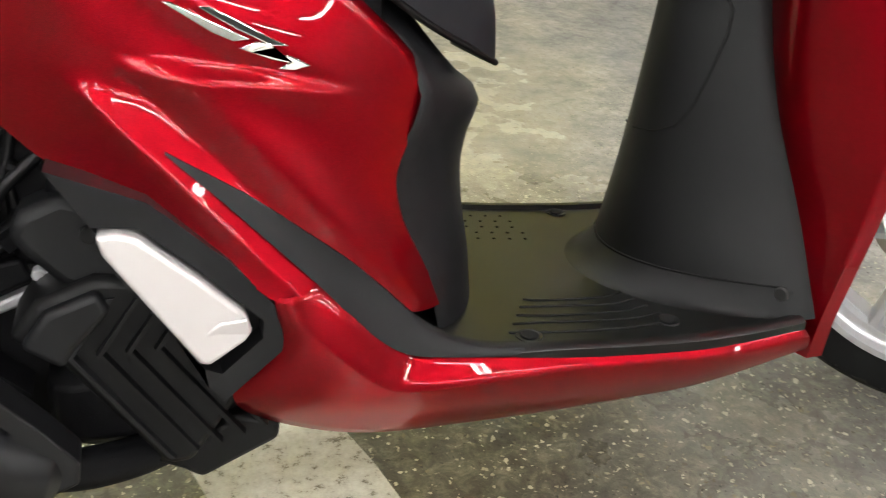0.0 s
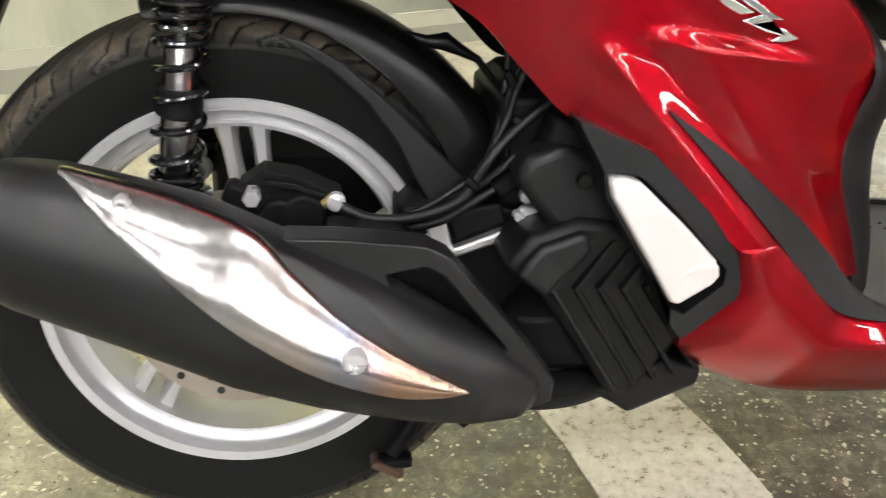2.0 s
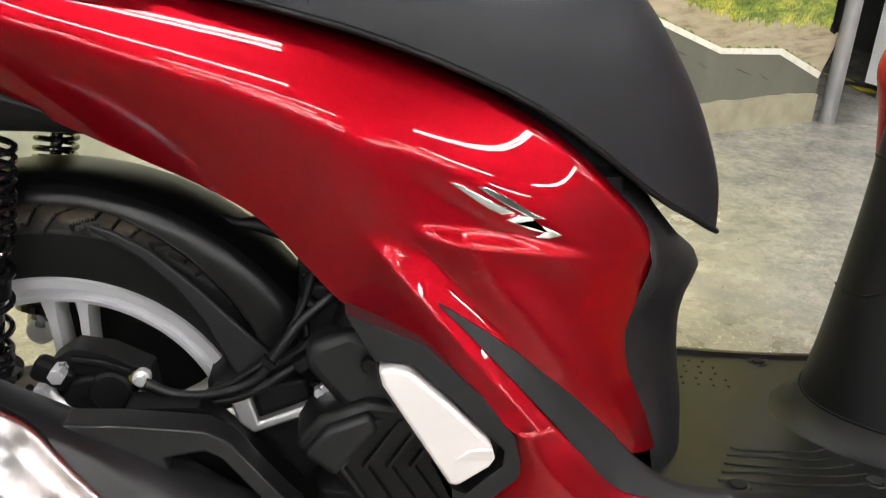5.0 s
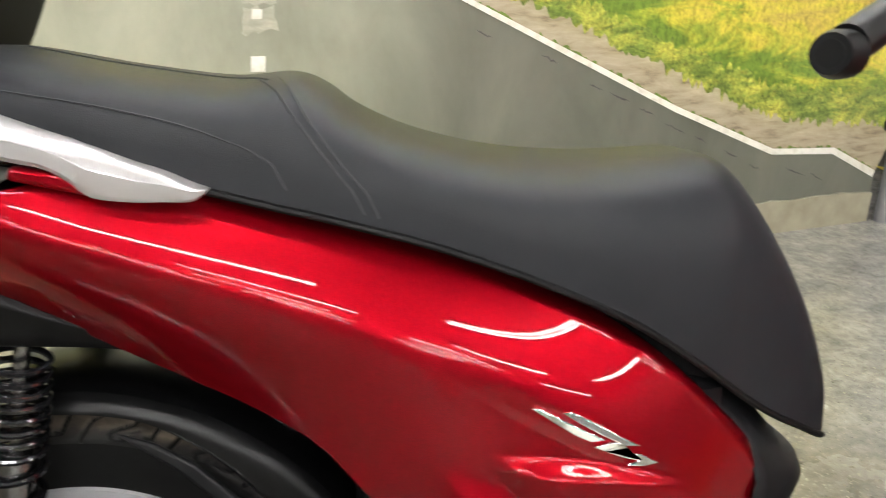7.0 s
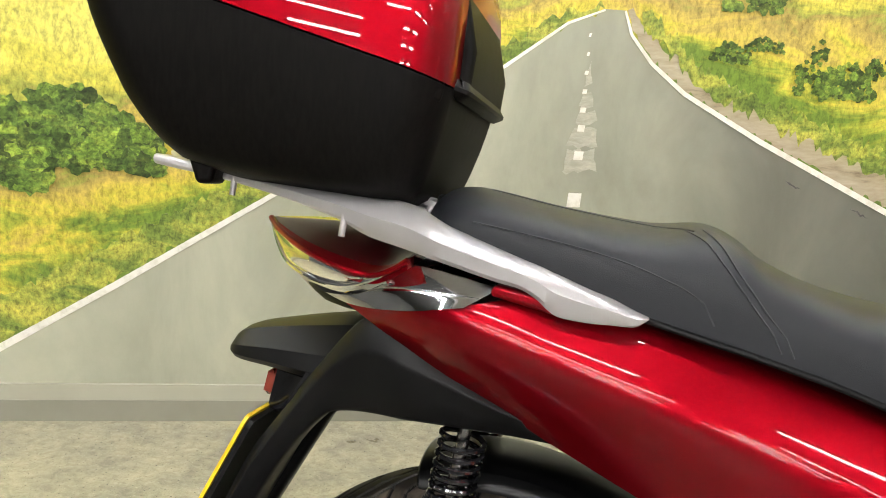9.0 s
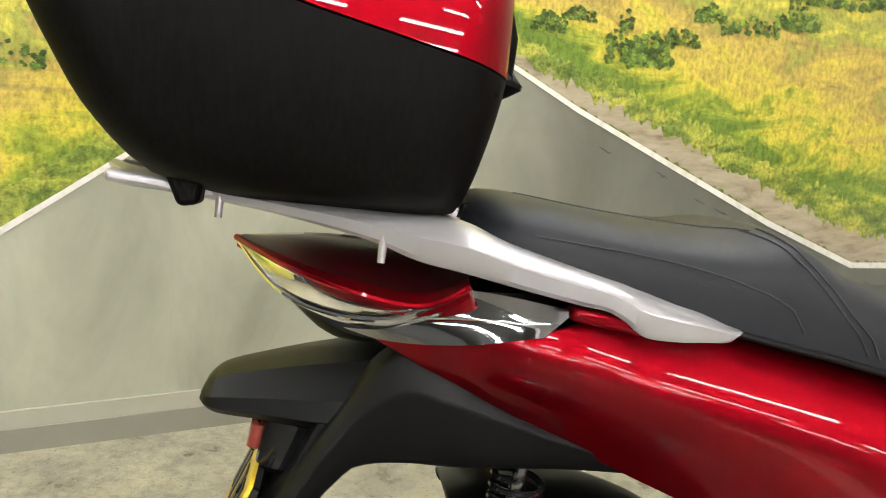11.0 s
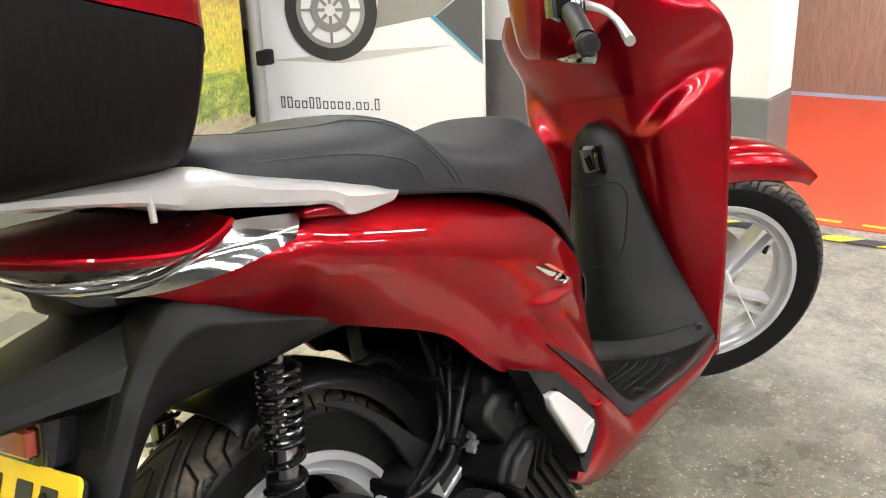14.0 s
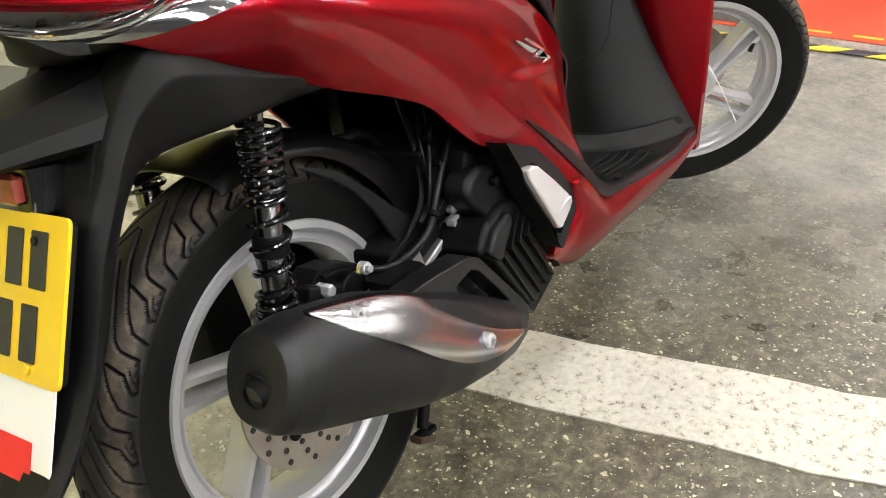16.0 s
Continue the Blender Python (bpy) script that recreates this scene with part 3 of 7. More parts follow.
part("meadow_print", wall_poly([(-4.5, 0.1), (2.36, 0.1), (2.36, 2.1), (-4.5, 2.1)], -0.006), MEADOW, mural, "printed yellow-green meadow", False)
SKY_PRINT = printed("printed_sky", [(0.3, (0.45, 0.62, 0.80)), (0.7, (0.85, 0.88, 0.90))], 1.5)
part("sky_print", wall_poly(ragged([(-4.5, 2.0), (-2, 2.04), (0, 2.0), (2.36, 2.06)], 0.02, 0.1) + [(2.36, 2.94), (-4.5, 2.94)], -0.003), SKY_PRINT, mural, "printed pale sky", False)
left_edge = [(-1.72, 0.10), (-1.53, 0.215), (-1.24, 0.39), (-1.05, 0.51), (-0.86, 0.63), (-0.55, 0.83), (-0.23, 1.02), (-0.07, 1.14), (0.03, 1.18)]
right_edge = [(0.09, 1.18), (0.115, 1.12), (0.18, 1.05), (0.285, 0.975), (0.53, 0.855), (0.92, 0.685), (1.37, 0.49), (1.82, 0.32), (2.12, 0.305), (2.36, 0.20)]
part("road_print", wall_poly(left_edge + right_edge + [(2.36, 0.10)], -0.002), ROAD_PRINT, mural, "printed grey asphalt road", False)


def strip(edge, w0, w1, off, side=1, amp=0.0):
    """A band along an edge line, from width w0 at its first point to w1 at its last."""
    out, n = [], len(edge)
    for i, (s, z) in enumerate(edge):
        a, b = edge[max(i - 1, 0)], edge[min(i + 1, n - 1)]
        d = Vector((b[0] - a[0], b[1] - a[1])).normalized()
        w = (w0 + (w1 - w0) * i / (n - 1)) * side
        out.append((s - d.y * w, z + d.x * w))
    return (ragged(list(edge), amp) + ragged(out[::-1], amp)) if amp else list(edge) + out[::-1]


part("verge_print", wall_poly(strip(right_edge, 0.02, 0.155, 0.0, 1, 0.012), 0.002), GRAVEL, mural, "printed gravel verge", False)
part("grass_print", wall_poly(strip([(0.13, 1.16), (0.31, 1.00), (0.56, 0.89), (0.95, 0.75), (1.40, 0.575), (1.70, 0.455), (2.0, 0.40), (2.36, 0.39)], 0.03, 0.13, 0, 1, 0.022), 0.005), GRASS_EDGE, mural, "printed green grass along the verge", False)
part("grass_print", wall_poly(strip(left_edge, 0.12, 0.015, 0, 1, 0.014), 0.002), GRASS_EDGE, mural, "printed green grass along the verge", False)
CRACK_PRINT = printed("printed_road_cracks", [(0.3, (0.035, 0.034, 0.03)), (0.7, (0.09, 0.088, 0.08))], 60)
for s0, z0, length in ((0.62, 0.74, 0.05), (0.84, 0.665, 0.06), (1.02, 0.575, 0.05), (1.10, 0.545, 0.08), (1.22, 0.49, 0.06), (1.33, 0.435, 0.09), (1.46, 0.385, 0.05), (1.60, 0.325, 0.06), (1.72, 0.27, 0.05), (1.90, 0.245, 0.10), (2.02, 0.215, 0.07)):
    mid = [(s0 + length * i / 7, z0 - 0.42 * length * i / 7 + rnd.uniform(-0.004, 0.004)) for i in range(8)]
    wide = [0.0005 + rnd.uniform(0.001, 0.0035) * math.sin(math.pi * i / 7) for i in range(8)]
    part("crack_print", wall_poly([(s, z - w) for (s, z), w in zip(mid, wide)] + [(s, z + w) for (s, z), w in reversed(list(zip(mid, wide)))], 0.001), CRACK_PRINT, mural, "printed crack in the asphalt", False)
part("line_print", wall_poly(strip(right_edge, 0.006, 0.026, 0, -1), 0.006), LINE_PRINT, mural, "printed white road line", False)
part("line_print", wall_poly(strip(left_edge, 0.022, 0.005, 0, -1), 0.006), LINE_PRINT, mural, "printed white road line", False)
for z, h, w in ((0.66, 0.040, 0.038), (0.785, 0.024, 0.026), (0.86, 0.018, 0.02), (0.91, 0.014, 0.016), (0.96, 0.012, 0.012), (1.01, 0.01, 0.01), (1.06, 0.01, 0.007), (1.11, 0.01, 0.006)):
    part("dash_print", wall_poly([(-w / 2 - 0.005, z - h / 2), (w / 2 - 0.005, z - h / 2), (w / 2 - 0.003, z + h / 2), (-w / 2 - 0.003, z + h / 2)], 0.006), LINE_PRINT, mural, "printed white centre dash", False)
for w0, z0, w1, z1 in ((-0.046, 0.735, 0.050, 0.80), (-0.040, 0.805, 0.046, 0.862), (-0.022, 0.87, 0.036, 0.905), (-0.014, 0.915, 0.026, 0.955), (-0.008, 0.97, 0.016, 1.04)):
    o = ragged([(w0, z0), (w1, z0 + 0.01), (w1 - 0.01, z1), (w0 + 0.012, z1), (w0, z0)], 0.007, 0.014)[:-1]
    part("worn_patch_print", wall_poly(o, 0.002), WORN_PRINT, mural, "printed pale worn patch on the road", False)
for s, z, w, h in ((-1.34, 0.78, 0.22, 0.17), (-1.62, 0.76, 0.22, 0.24), (-1.9, 0.78, 0.26, 0.30), (-2.3, 0.82, 0.34, 0.36), (-0.98, 0.93, 0.10, 0.05), (0.40, 1.09, 0.055, 0.05), (0.50, 1.115, 0.06, 0.035), (0.665, 1.055, 0.06, 0.13), (0.76, 1.03, 0.09, 0.09), (0.87, 1.07, 0.08, 0.05), (0.45, 1.25, 0.085, 0.09), (0.98, 1.15, 0.06, 0.05), (1.15, 1.12, 0.12, 0.05), (1.35, 1.16, 0.10, 0.07), (-0.6, 1.2, 0.3, 0.05), (1.6, 1.25, 0.3, 0.08)):
    # a bush is a low heap of many small clumps
    geos = []
    n = min(420, max(60, int(w * h * 12000)))
    for k in range(n):
        cs = s + w * rnd.uniform(-1, 1)
        top = 1 - 0.75 * (abs(cs - s) / w) ** 1.5 * rnd.uniform(0.7, 1.2)
        cz = z - h * 0.5 + h * rnd.uniform(0.0, 1.15) * top
        r = min(0.045, min(w, h) * rnd.uniform(0.05, 0.15)) + 0.003
        o = [(cs + r * 1.15 * q * math.cos(a), cz + r * q * math.sin(a)) for a, q in ((2 * math.pi * i / 11, rnd.uniform(0.55, 1.15)) for i in range(11))]
        geos.append(wall_poly(o, 0.0055 + 0.00004 * k))
    part("bush_print", join(*geos), BUSH, mural, "printed dark green bush", False)

SKIRT_PALE = grained("pale_skirting_paint", (0.38, 0.37, 0.29), (0.44, 0.43, 0.34), 0.4, 0.55, 250, 4, 0.1, 0.0006)
SKIRT_DARK = grained("grey_skirting_vinyl", (0.235, 0.23, 0.18), (0.29, 0.28, 0.22), 0.4, 0.55, 250, 4, 0.1, 0.0006)
setting("baseboard", wall_poly([(-4.5, 0.0), (1.0, 0.0), (1.0, 0.06), (-4.5, 0.06)], 0.012, 0.02), SKIRT_DARK, "grey vinyl skirting along the photo wall", "skirting")
setting("trim", wall_poly([(-4.5, 0.06), (1.0, 0.06), (1.0, 0.105), (-4.5, 0.105)], 0.009, 0.017), SKIRT_PALE, "pale strip above the grey skirting", "trim")
SKIRT_BEIGE = grained("beige_skirting", (0.30, 0.27, 0.19), (0.40, 0.37, 0.27), 0.35, 0.5, 200, 14, 0.2, 0.001)
setting("baseboard_beige", wall_poly([(1.0, 0.0), (2.36, 0.0), (2.36, 0.115)] + ragged([(2.3, 0.125), (1.0, 0.115)], 0.006, 0.05), 0.010, 0.018), SKIRT_BEIGE, "beige strip along the foot of the mural wall", "skirting")

# far wall with grey dado, pillar, door
setting("wall_far", block(3.32, 3.45, 0.52, 7.0, 0.62, 2.95, 0.002), WALL_WHITE, "white painted wall above a grey dado", "wall")
setting("wall_far_dado", block(3.31, 3.45, 0.52, 7.0, 0.0, 0.62, 0.002), DADO_GREY, "grey painted dado of the far wall", "wall")
setting("pillar", block(3.0, 3.32, 0.335, 0.62, 0.47, 2.95, 0.004), WALL_WHITE, "white painted pillar with a grey base", "pillar")
setting("pillar_base", block(2.995, 3.32, 0.33, 0.625, 0.0, 0.47, 0.004), DADO_GREY, "grey painted base of the white pillar", "pillar")
setting("wall_back", block(6.05, 6.15, -0.7, 2.3, 0, 2.95, 0.002), WALL_WHITE, "white wall round the wooden door", "wall")
# unseen stretch, made dark so the red panels reflect less white
setting("wall_back_unseen", block(6.05, 6.15, -14, -0.7, 0, 2.95, 0.002), DADO_GREY, "unseen wall beside the door, dark for the reflections in the red panels", "wall")
door = tagged(empty("door_1"), "brown wood-laminate door with pale blue light painted at its foot", "door", kind="structure")
part("door_leaf", block(5.96, 6.02, -0.3, 1.13, 0.03, 2.1, 0.003), WOOD, door)
# a pale blue strip is painted for the light under the door
part("under_door_light", block(5.95, 6.02, -0.3, 1.13, 0.004, 0.03, 0.002), GAP_BLUE, door, "pale blue light painted into the gap under the door")
part("door_frame", block(5.93, 6.05, 1.14, 1.24, 0.0, 2.15, 0.003), WALL_WHITE, door, "white door frame")
# unseen walls and ceiling that close the room, kept dark against bounced light
setting("wall_south", block(-6, 7, -14.1, -14, 0, 2.95, 0.002), PLAIN_WALL, "unseen plain grey wall", "wall")
setting("wall_west", block(-6.1, -6, -14, 7, 0, 2.95, 0.002), PLAIN_WALL, "unseen plain grey wall", "wall")
setting("wall_north", block(-6, 7, 7.0, 7.1, 0, 2.95, 0.002), PLAIN_WALL, "unseen plain grey wall", "wall")
setting("wall_east", block(7.0, 7.1, -14, 7, 0, 2.95, 0.002), PLAIN_WALL, "unseen plain grey wall", "wall")
setting("ceiling", block(-6, 7, -14, 7, 2.95, 3.05, 0.002), DARK_CEILING, "unseen plain dark ceiling", "ceiling")

# ceiling lights: twin-tube battens in rows
GLOW = bpy.data.materials.new("tube_glow")
GLOW.use_nodes = True
_e = nd(GLOW, "ShaderNodeEmission")
_e.inputs["Color"].default_value = (1.0, 0.985, 0.96, 1)
_e.inputs["Strength"].default_value = 92.0
link(GLOW, _e, "Emission", GLOW.node_tree.nodes["Material Output"], "Surface")
tube_lamp = tagged(empty("ceiling_light", m=pose(0, -0.9, 2.9)), "white twin-tube fluorescent batten on the ceiling, lit", "ceiling light", "ceiling tubes")
part("housing", block(-0.75, 0.75, -0.08, 0.08, 0.0, 0.05, 0.006), WALL_WHITE, tube_lamp, "white enamelled housing")
for y in (-0.045, 0.045):
    part("fluorescent_tube", tube([(-0.72, y, -0.02), (0.72, y, -0.02)], 0.013, 10), GLOW, tube_lamp, "glowing tube")
for x, y in ((-2.2, -0.6), (2.2, -0.6), (0.0, 0.9), (-2.4, 0.6), (1.5, 1.5), (4.6, -0.6), (4.6, 1.0)):
    copy_thing(tube_lamp, pose(x, y, 2.9))
for row in range(6):
    for x in (-2.4, 0.0, 2.4, 4.8) if row < 3 else (-2.4, 0.0, 2.4):
        copy_thing(tube_lamp, pose(x + 0.3 * (row % 2), -2.2 - 1.8 * row, 2.9))


# hazard tape: yellow and dark stripes on the floor
def hazard_tape(p, q, width, pitch=0.15):
    a, b = Vector(p), Vector(q)
    d = (b - a).normalized()
    s = Vector((-d.y, d.x))
    tape = tagged(empty("hazard_tape"), "yellow and black hazard tape stuck to the floor", "hazard tape", kind="structure")
    n = int((b - a).length / pitch)
    for i in range(n):
        o = a + d * pitch * i
        c = [o, o + d * (pitch - 0.003), o + d * (pitch + 0.067) + s * width, o + d * 0.07 + s * width]
        v = [(*k, 0.0065) for k in c] + [(*k, 0.0045) for k in c]
        part("tape_stripe", (v, [(0, 1, 2, 3), (7, 6, 5, 4), (0, 4, 5, 1), (1, 5, 6, 2), (2, 6, 7, 3), (3, 7, 4, 0)]), TAPE_YELLOW if i % 2 else TAPE_BLACK, tape, "yellow stripe" if i % 2 else "dark stripe", False)


hazard_tape((2.86, -1.6), (2.80, 3.3), 0.07, 0.115)

# a worn dashed yellow line along the edge of the red floor
edge_line = tagged(empty("floor_edge_line"), "worn yellow dashes painted along the red floor's edge", "floor line", kind="structure")
for k in range(20):
    y0 = -1.5 + 0.19 * k
    part("paint_dash", block(3.01, 3.035, y0, y0 + rnd.uniform(0.09, 0.14), 0.004, 0.0055, 0.0005), TAPE_YELLOW, edge_line, "", False)


# advertising board with a wheel picture
def advertising_board():
    board = tagged(empty("advertising_board"), "white advertising board with a motorcycle wheel picture, standing on the floor", "advertising board")
    a, b = Vector((2.73, 2.94, 0)), Vector((3.10, 1.735, 0))
    d = (b - a).normalized()
    nrm = Vector((d.y, -d.x, 0))
    w = (b - a).length

    def at(s, z, off):
        return tuple(a + d * s + nrm * off + Vector((0, 0, z)))

    def plate(pts, off, depth=0.003):
        n = len(pts)
        v = [at(s, z, off) for s, z in pts] + [at(s, z, off - depth) for s, z in pts]
        return v, [tuple(range(n)), tuple(range(2 * n - 1, n - 1, -1))] + [(i, n + i, n + (i + 1) % n, (i + 1) % n) for i in range(n)]

    part("panel", plate([(0, 0.05), (w, 0.05), (w, 1.95), (0, 1.95)], 0, 0.03), CARD, board, "white printed panel", False)
    part("foot", plate([(0.1, 0.0), (w - 0.1, 0.0), (w - 0.1, 0.05), (0.1, 0.05)], 0.03, 0.09), METAL_GREY, board, "grey metal foot", False)

    def circle(cs, cz, r, r2, off, m, name, label, n=40):
        o = [(cs + r * math.cos(2 * math.pi * i / n), cz + r * math.sin(2 * math.pi * i / n)) for i in range(n)]
        if r2:
            h = [(cs + r2 * math.cos(2 * math.pi * i / n), cz + r2 * math.sin(2 * math.pi * i / n)) for i in range(n)]
            v = [at(s, z, off) for s, z in o + h]
            f = [(i, (i + 1) % n, n + (i + 1) % n, n + i) for i in range(n)]
            v2, f2 = [at(s, z, off - 0.002) for s, z in o + h], [tuple(2 * n + k for k in q)[::-1] for q in f]
            part(name, (v + v2, f + f2), m, board, label, False)
        else:
            part(name, plate(o, off, 0.002), m, board, label, False)

    TYRE_INK = mat("printed_tyre_grey", (0.05, 0.048, 0.045), 0.4)
    RIM_INK = mat("printed_rim_grey", (0.30, 0.29, 0.27), 0.4)
    PALE_INK = mat("printed_pale_grey", (0.62, 0.6, 0.55), 0.4)
    SLATE_INK = mat("printed_slate", (0.09, 0.09, 0.10), 0.4)
    BLUE_INK = mat("printed_blue", (0.10, 0.32, 0.5), 0.4)
    cs, cz = 0.46, 0.79
    part("shadow_print", plate([(0.10, 0.535), (0.5, 0.525), (1.12, 0.62), (0.6, 0.585)], 0.004), PALE_INK, board, "printed ground shadow under the wheel", False)
    circle(cs, cz, 0.255, 0.19, 0.007, TYRE_INK, "tyre_print", "printed dark tyre")
    circle(cs, cz, 0.19, 0.165, 0.007, RIM_INK, "rim_print", "printed grey rim")
    circle(cs, cz, 0.11, 0.07, 0.007, RIM_INK, "disc_print", "printed brake disc")
    for k in range(8):
        a0 = 2 * math.pi * k / 8
        c, s = math.cos(a0), math.sin(a0)
        part("spoke_print", plate([(cs + 0.03 * c - 0.008 * s, cz + 0.03 * s + 0.008 * c), (cs + 0.165 * c - 0.006 * s, cz + 0.165 * s + 0.006 * c), (cs + 0.165 * c + 0.006 * s, cz + 0.165 * s - 0.006 * c), (cs + 0.03 * c + 0.008 * s, cz + 0.03 * s - 0.008 * c)], 0.010), RIM_INK, board, "printed spoke", False)
    part("fairing_print", plate([(0.70, 0.70), (1.02, 0.76), (w, 0.95), (w, 1.3), (0.80, 1.3)], 0.004), RIM_INK, board, "printed grey fairing", False)
    part("corner_print", plate([(1.02, 0.755), (w - 0.004, 0.545), (w - 0.004, 0.93)], 0.008), SLATE_INK, board, "printed slate corner", False)
    part("corner_stripe_print", plate([(0.985, 0.765), (1.02, 0.755), (w - 0.004, 0.545), (w - 0.004, 0.530)], 0.008), BLUE_INK, board, "printed blue stripe", False)
    # writing, as plain hollow shapes
    x = 0.135
    for k in range(15):
        wd, base, pen = (0.024, 0.030, 0.027, 0.030, 0.026)[k % 5], 0.285, 0.006
        if k in (10, 13):
            part("writing_bar", plate([(x, base), (x + 0.008, base), (x + 0.008, base + 0.008), (x, base + 0.008)], 0.005), SLATE_INK, board, "dark writing", False)
            x += 0.020
            continue
        top = 0.345 if k in (0, 1, 4, 5, 14) else 0.326
        o = [(x, base), (x + wd, base), (x + wd, top), (x, top)]
        i4 = [(x + pen, base + pen), (x + wd - pen, base + pen), (x + wd - pen, top - pen), (x + pen, top - pen)]
        v = [at(s, z, off) for off in (0.0018, -0.001) for s, z in o + i4]
        f = [(j, (j + 1) % 4, 4 + (j + 1) % 4, 4 + j) for j in range(4)]
        f += [tuple(8 + q for q in reversed(g)) for g in f] + [(j, 8 + j, 8 + (j + 1) % 4, (j + 1) % 4) for j in range(4)] + [(4 + j, 4 + (j + 1) % 4, 12 + (j + 1) % 4, 12 + j) for j in range(4)]
        part("writing_bar", (v, f), SLATE_INK, board, "dark writing", False)
        x += wd + 0.014
    for i in range(7):
        part("small_writing_bar", plate([(0.135 + 0.055 * i, 0.215), (0.178 + 0.055 * i, 0.215), (0.178 + 0.055 * i, 0.223), (0.135 + 0.055 * i, 0.223)], 0.005), PALE_INK, board, "faint small writing", False)


advertising_board()

post = tagged(empty("frame_post"), "grey metal post with clips at the end of the photo wall", "post")
part("upright", tube([on_wall(2.42, 0.0, 0.03), on_wall(2.42, 2.4, 0.03)], 0.032, 16), METAL_GREY, post)
for z in (0.62, 0.92, 1.2):
    part("clip", moved(block(-0.045, 0.045, -0.02, 0.02, -0.035, 0.035, 0.006), Matrix.Translation(on_wall(2.43, z, 0.06))), BLACK, post, "black clip")


# ---- the scooter ----
LEAN = -9.0
scooter = tagged(empty("scooter", m=pose(0, 0, 0, LEAN)), "candy-red scooter with black seat and top box, leaning on its stand", "scooter")


def placed(ob, x, y, z, rx=0, ry=0, rz=0):
    ob.matrix_basis = pose(x, y, z, rx, ry, rz)
    return ob


AXLE = 0.304


# -- wheels --
# one pitch of the tread on one side: (share of the half width, degrees round the wheel)
TREAD = [
    [(0.06, -8.5), (0.17, -5.5), (0.33, 0.0), (0.51, 5.3), (0.63, 9.7), (0.79, 13.9), (0.99, 15.6)],
    [(0.06, -17.5), (0.20, -14.0), (0.39, -8.4), (0.57, -1.1), (0.68, 1.0), (0.93, 2.2), (0.975, 9.6), (0.92, 10.4), (0.80, 6.1), (0.53, 4.2)],
    [(0.85, 4.6), (0.94, 8.2)],
]


def tread_gap(b, deg, pitch, half, R):
    """Distance in metres from a place on the crown to the nearest groove's middle line."""
    best = 1.0
    stretch = half * (1 + 0.45 * b)
    arc = R * math.pi / 180
    for k, line in enumerate(TREAD):
        thin = 0.0011 if k == 2 else 0.0
        for wrap in (-2, -1, 0, 1, 2):
            for (b0, s0), (b1, s1) in zip(line, line[1:]):
                px, py = (b - b0) * stretch, (deg - s0 - wrap * pitch) * arc
                dx, dy = (b1 - b0) * stretch, (s1 - s0) * arc
                t = max(0.0, min(1.0, (px * dx + py * dy) / (dx * dx + dy * dy)))
                best = min(best, math.hypot(px - t * dx, py - t * dy) + thin)
    return best


def tyre_geo(R, rim_r, w, blocks, per, across, phase):
    """A tyre with bent grooves cut into its crown, pitch by pitch."""
    half = w / 2
    pitch = 360 / blocks
    flank = [(rim_r + 0.052, half * 0.985), (rim_r + 0.040, half * 0.97), (rim_r + 0.022, half * 0.90), (rim_r + 0.008, half * 0.80), (rim_r - 0.004, half * 0.72)]
    cuts = []
    for k in range(per):
        row = []
        for i in range(across + 1):
            a = -1 + 2 * i / across
            deg = pitch * (k / per + (0.5 if a > 0 else 0.0))
            d = tread_gap(abs(a), deg, pitch, half, R)
            row.append((R - R * 0.112 * abs(a) ** 2.35 - 0.0056 * (1 - smoothstep((d - 0.0004) / 0.0026)), a * half))
        cuts.append([(r, -y) for r, y in reversed(flank)] + row + flank)
    rows = []
    for k in range(blocks * per):
        th = radians(phase + k * pitch / per)
        rows.append([(r * math.cos(th), y, r * math.sin(th)) for r, y in cuts[k % per]])
    rows.append(rows[0])
    return grid(rows)


def blacken_grooves(ob, R, w):
    """Near-black faces paint shade into the grooves, dust on the blocks."""
    ob.data.materials.append(GROOVE)
    for p in ob.data.polygons:
        x, y, z = p.center
        a = abs(y) / (w / 2)
        if a < 0.985 and R - (R * 0.112) * a ** 2.35 - math.hypot(x, z) > 0.0022:
            p.material_index = 1


def spoke_pair(ang, r0, r1, spread0, spread1, y0, y1, w0, w1):
    """Two slim spokes that part towards the rim, set at a slant to the radius."""
    geos = []
    a1, a0 = radians(ang), radians(ang - 27)
    p1, p0 = Vector((math.cos(a1), 0, math.sin(a1))) * r1, Vector((math.cos(a0), 0, math.sin(a0))) * r0
    d = (p1 - p0).normalized()
    tn = Vector((-d.z, 0, d.x))
    for s in (-1, 1):
        rows = []
        for i in range(7):
            t = i / 6
            flare = 1 + 0.7 * max(0, t - 0.8) / 0.2 + 0.4 * max(0, 0.2 - t) / 0.2
            hw, hy = (w0 + (w1 - w0) * t) / 2 * flare, (y0 + (y1 - y0) * t) / 2
            c = p0 + (p1 - p0) * t + tn * s * (spread0 + (spread1 - spread0) * t)
            rows.append([tuple(c + tn * px * hw + Vector((0, py * hy, 0))) for px, py in ((-1, -0.5), (-0.55, -1), (0.55, -1), (1, -0.5), (1, 0.5), (0.55, 1), (-0.55, 1), (-1, 0.5))])
        geos.append(grid(rows, True, True))
    return geos


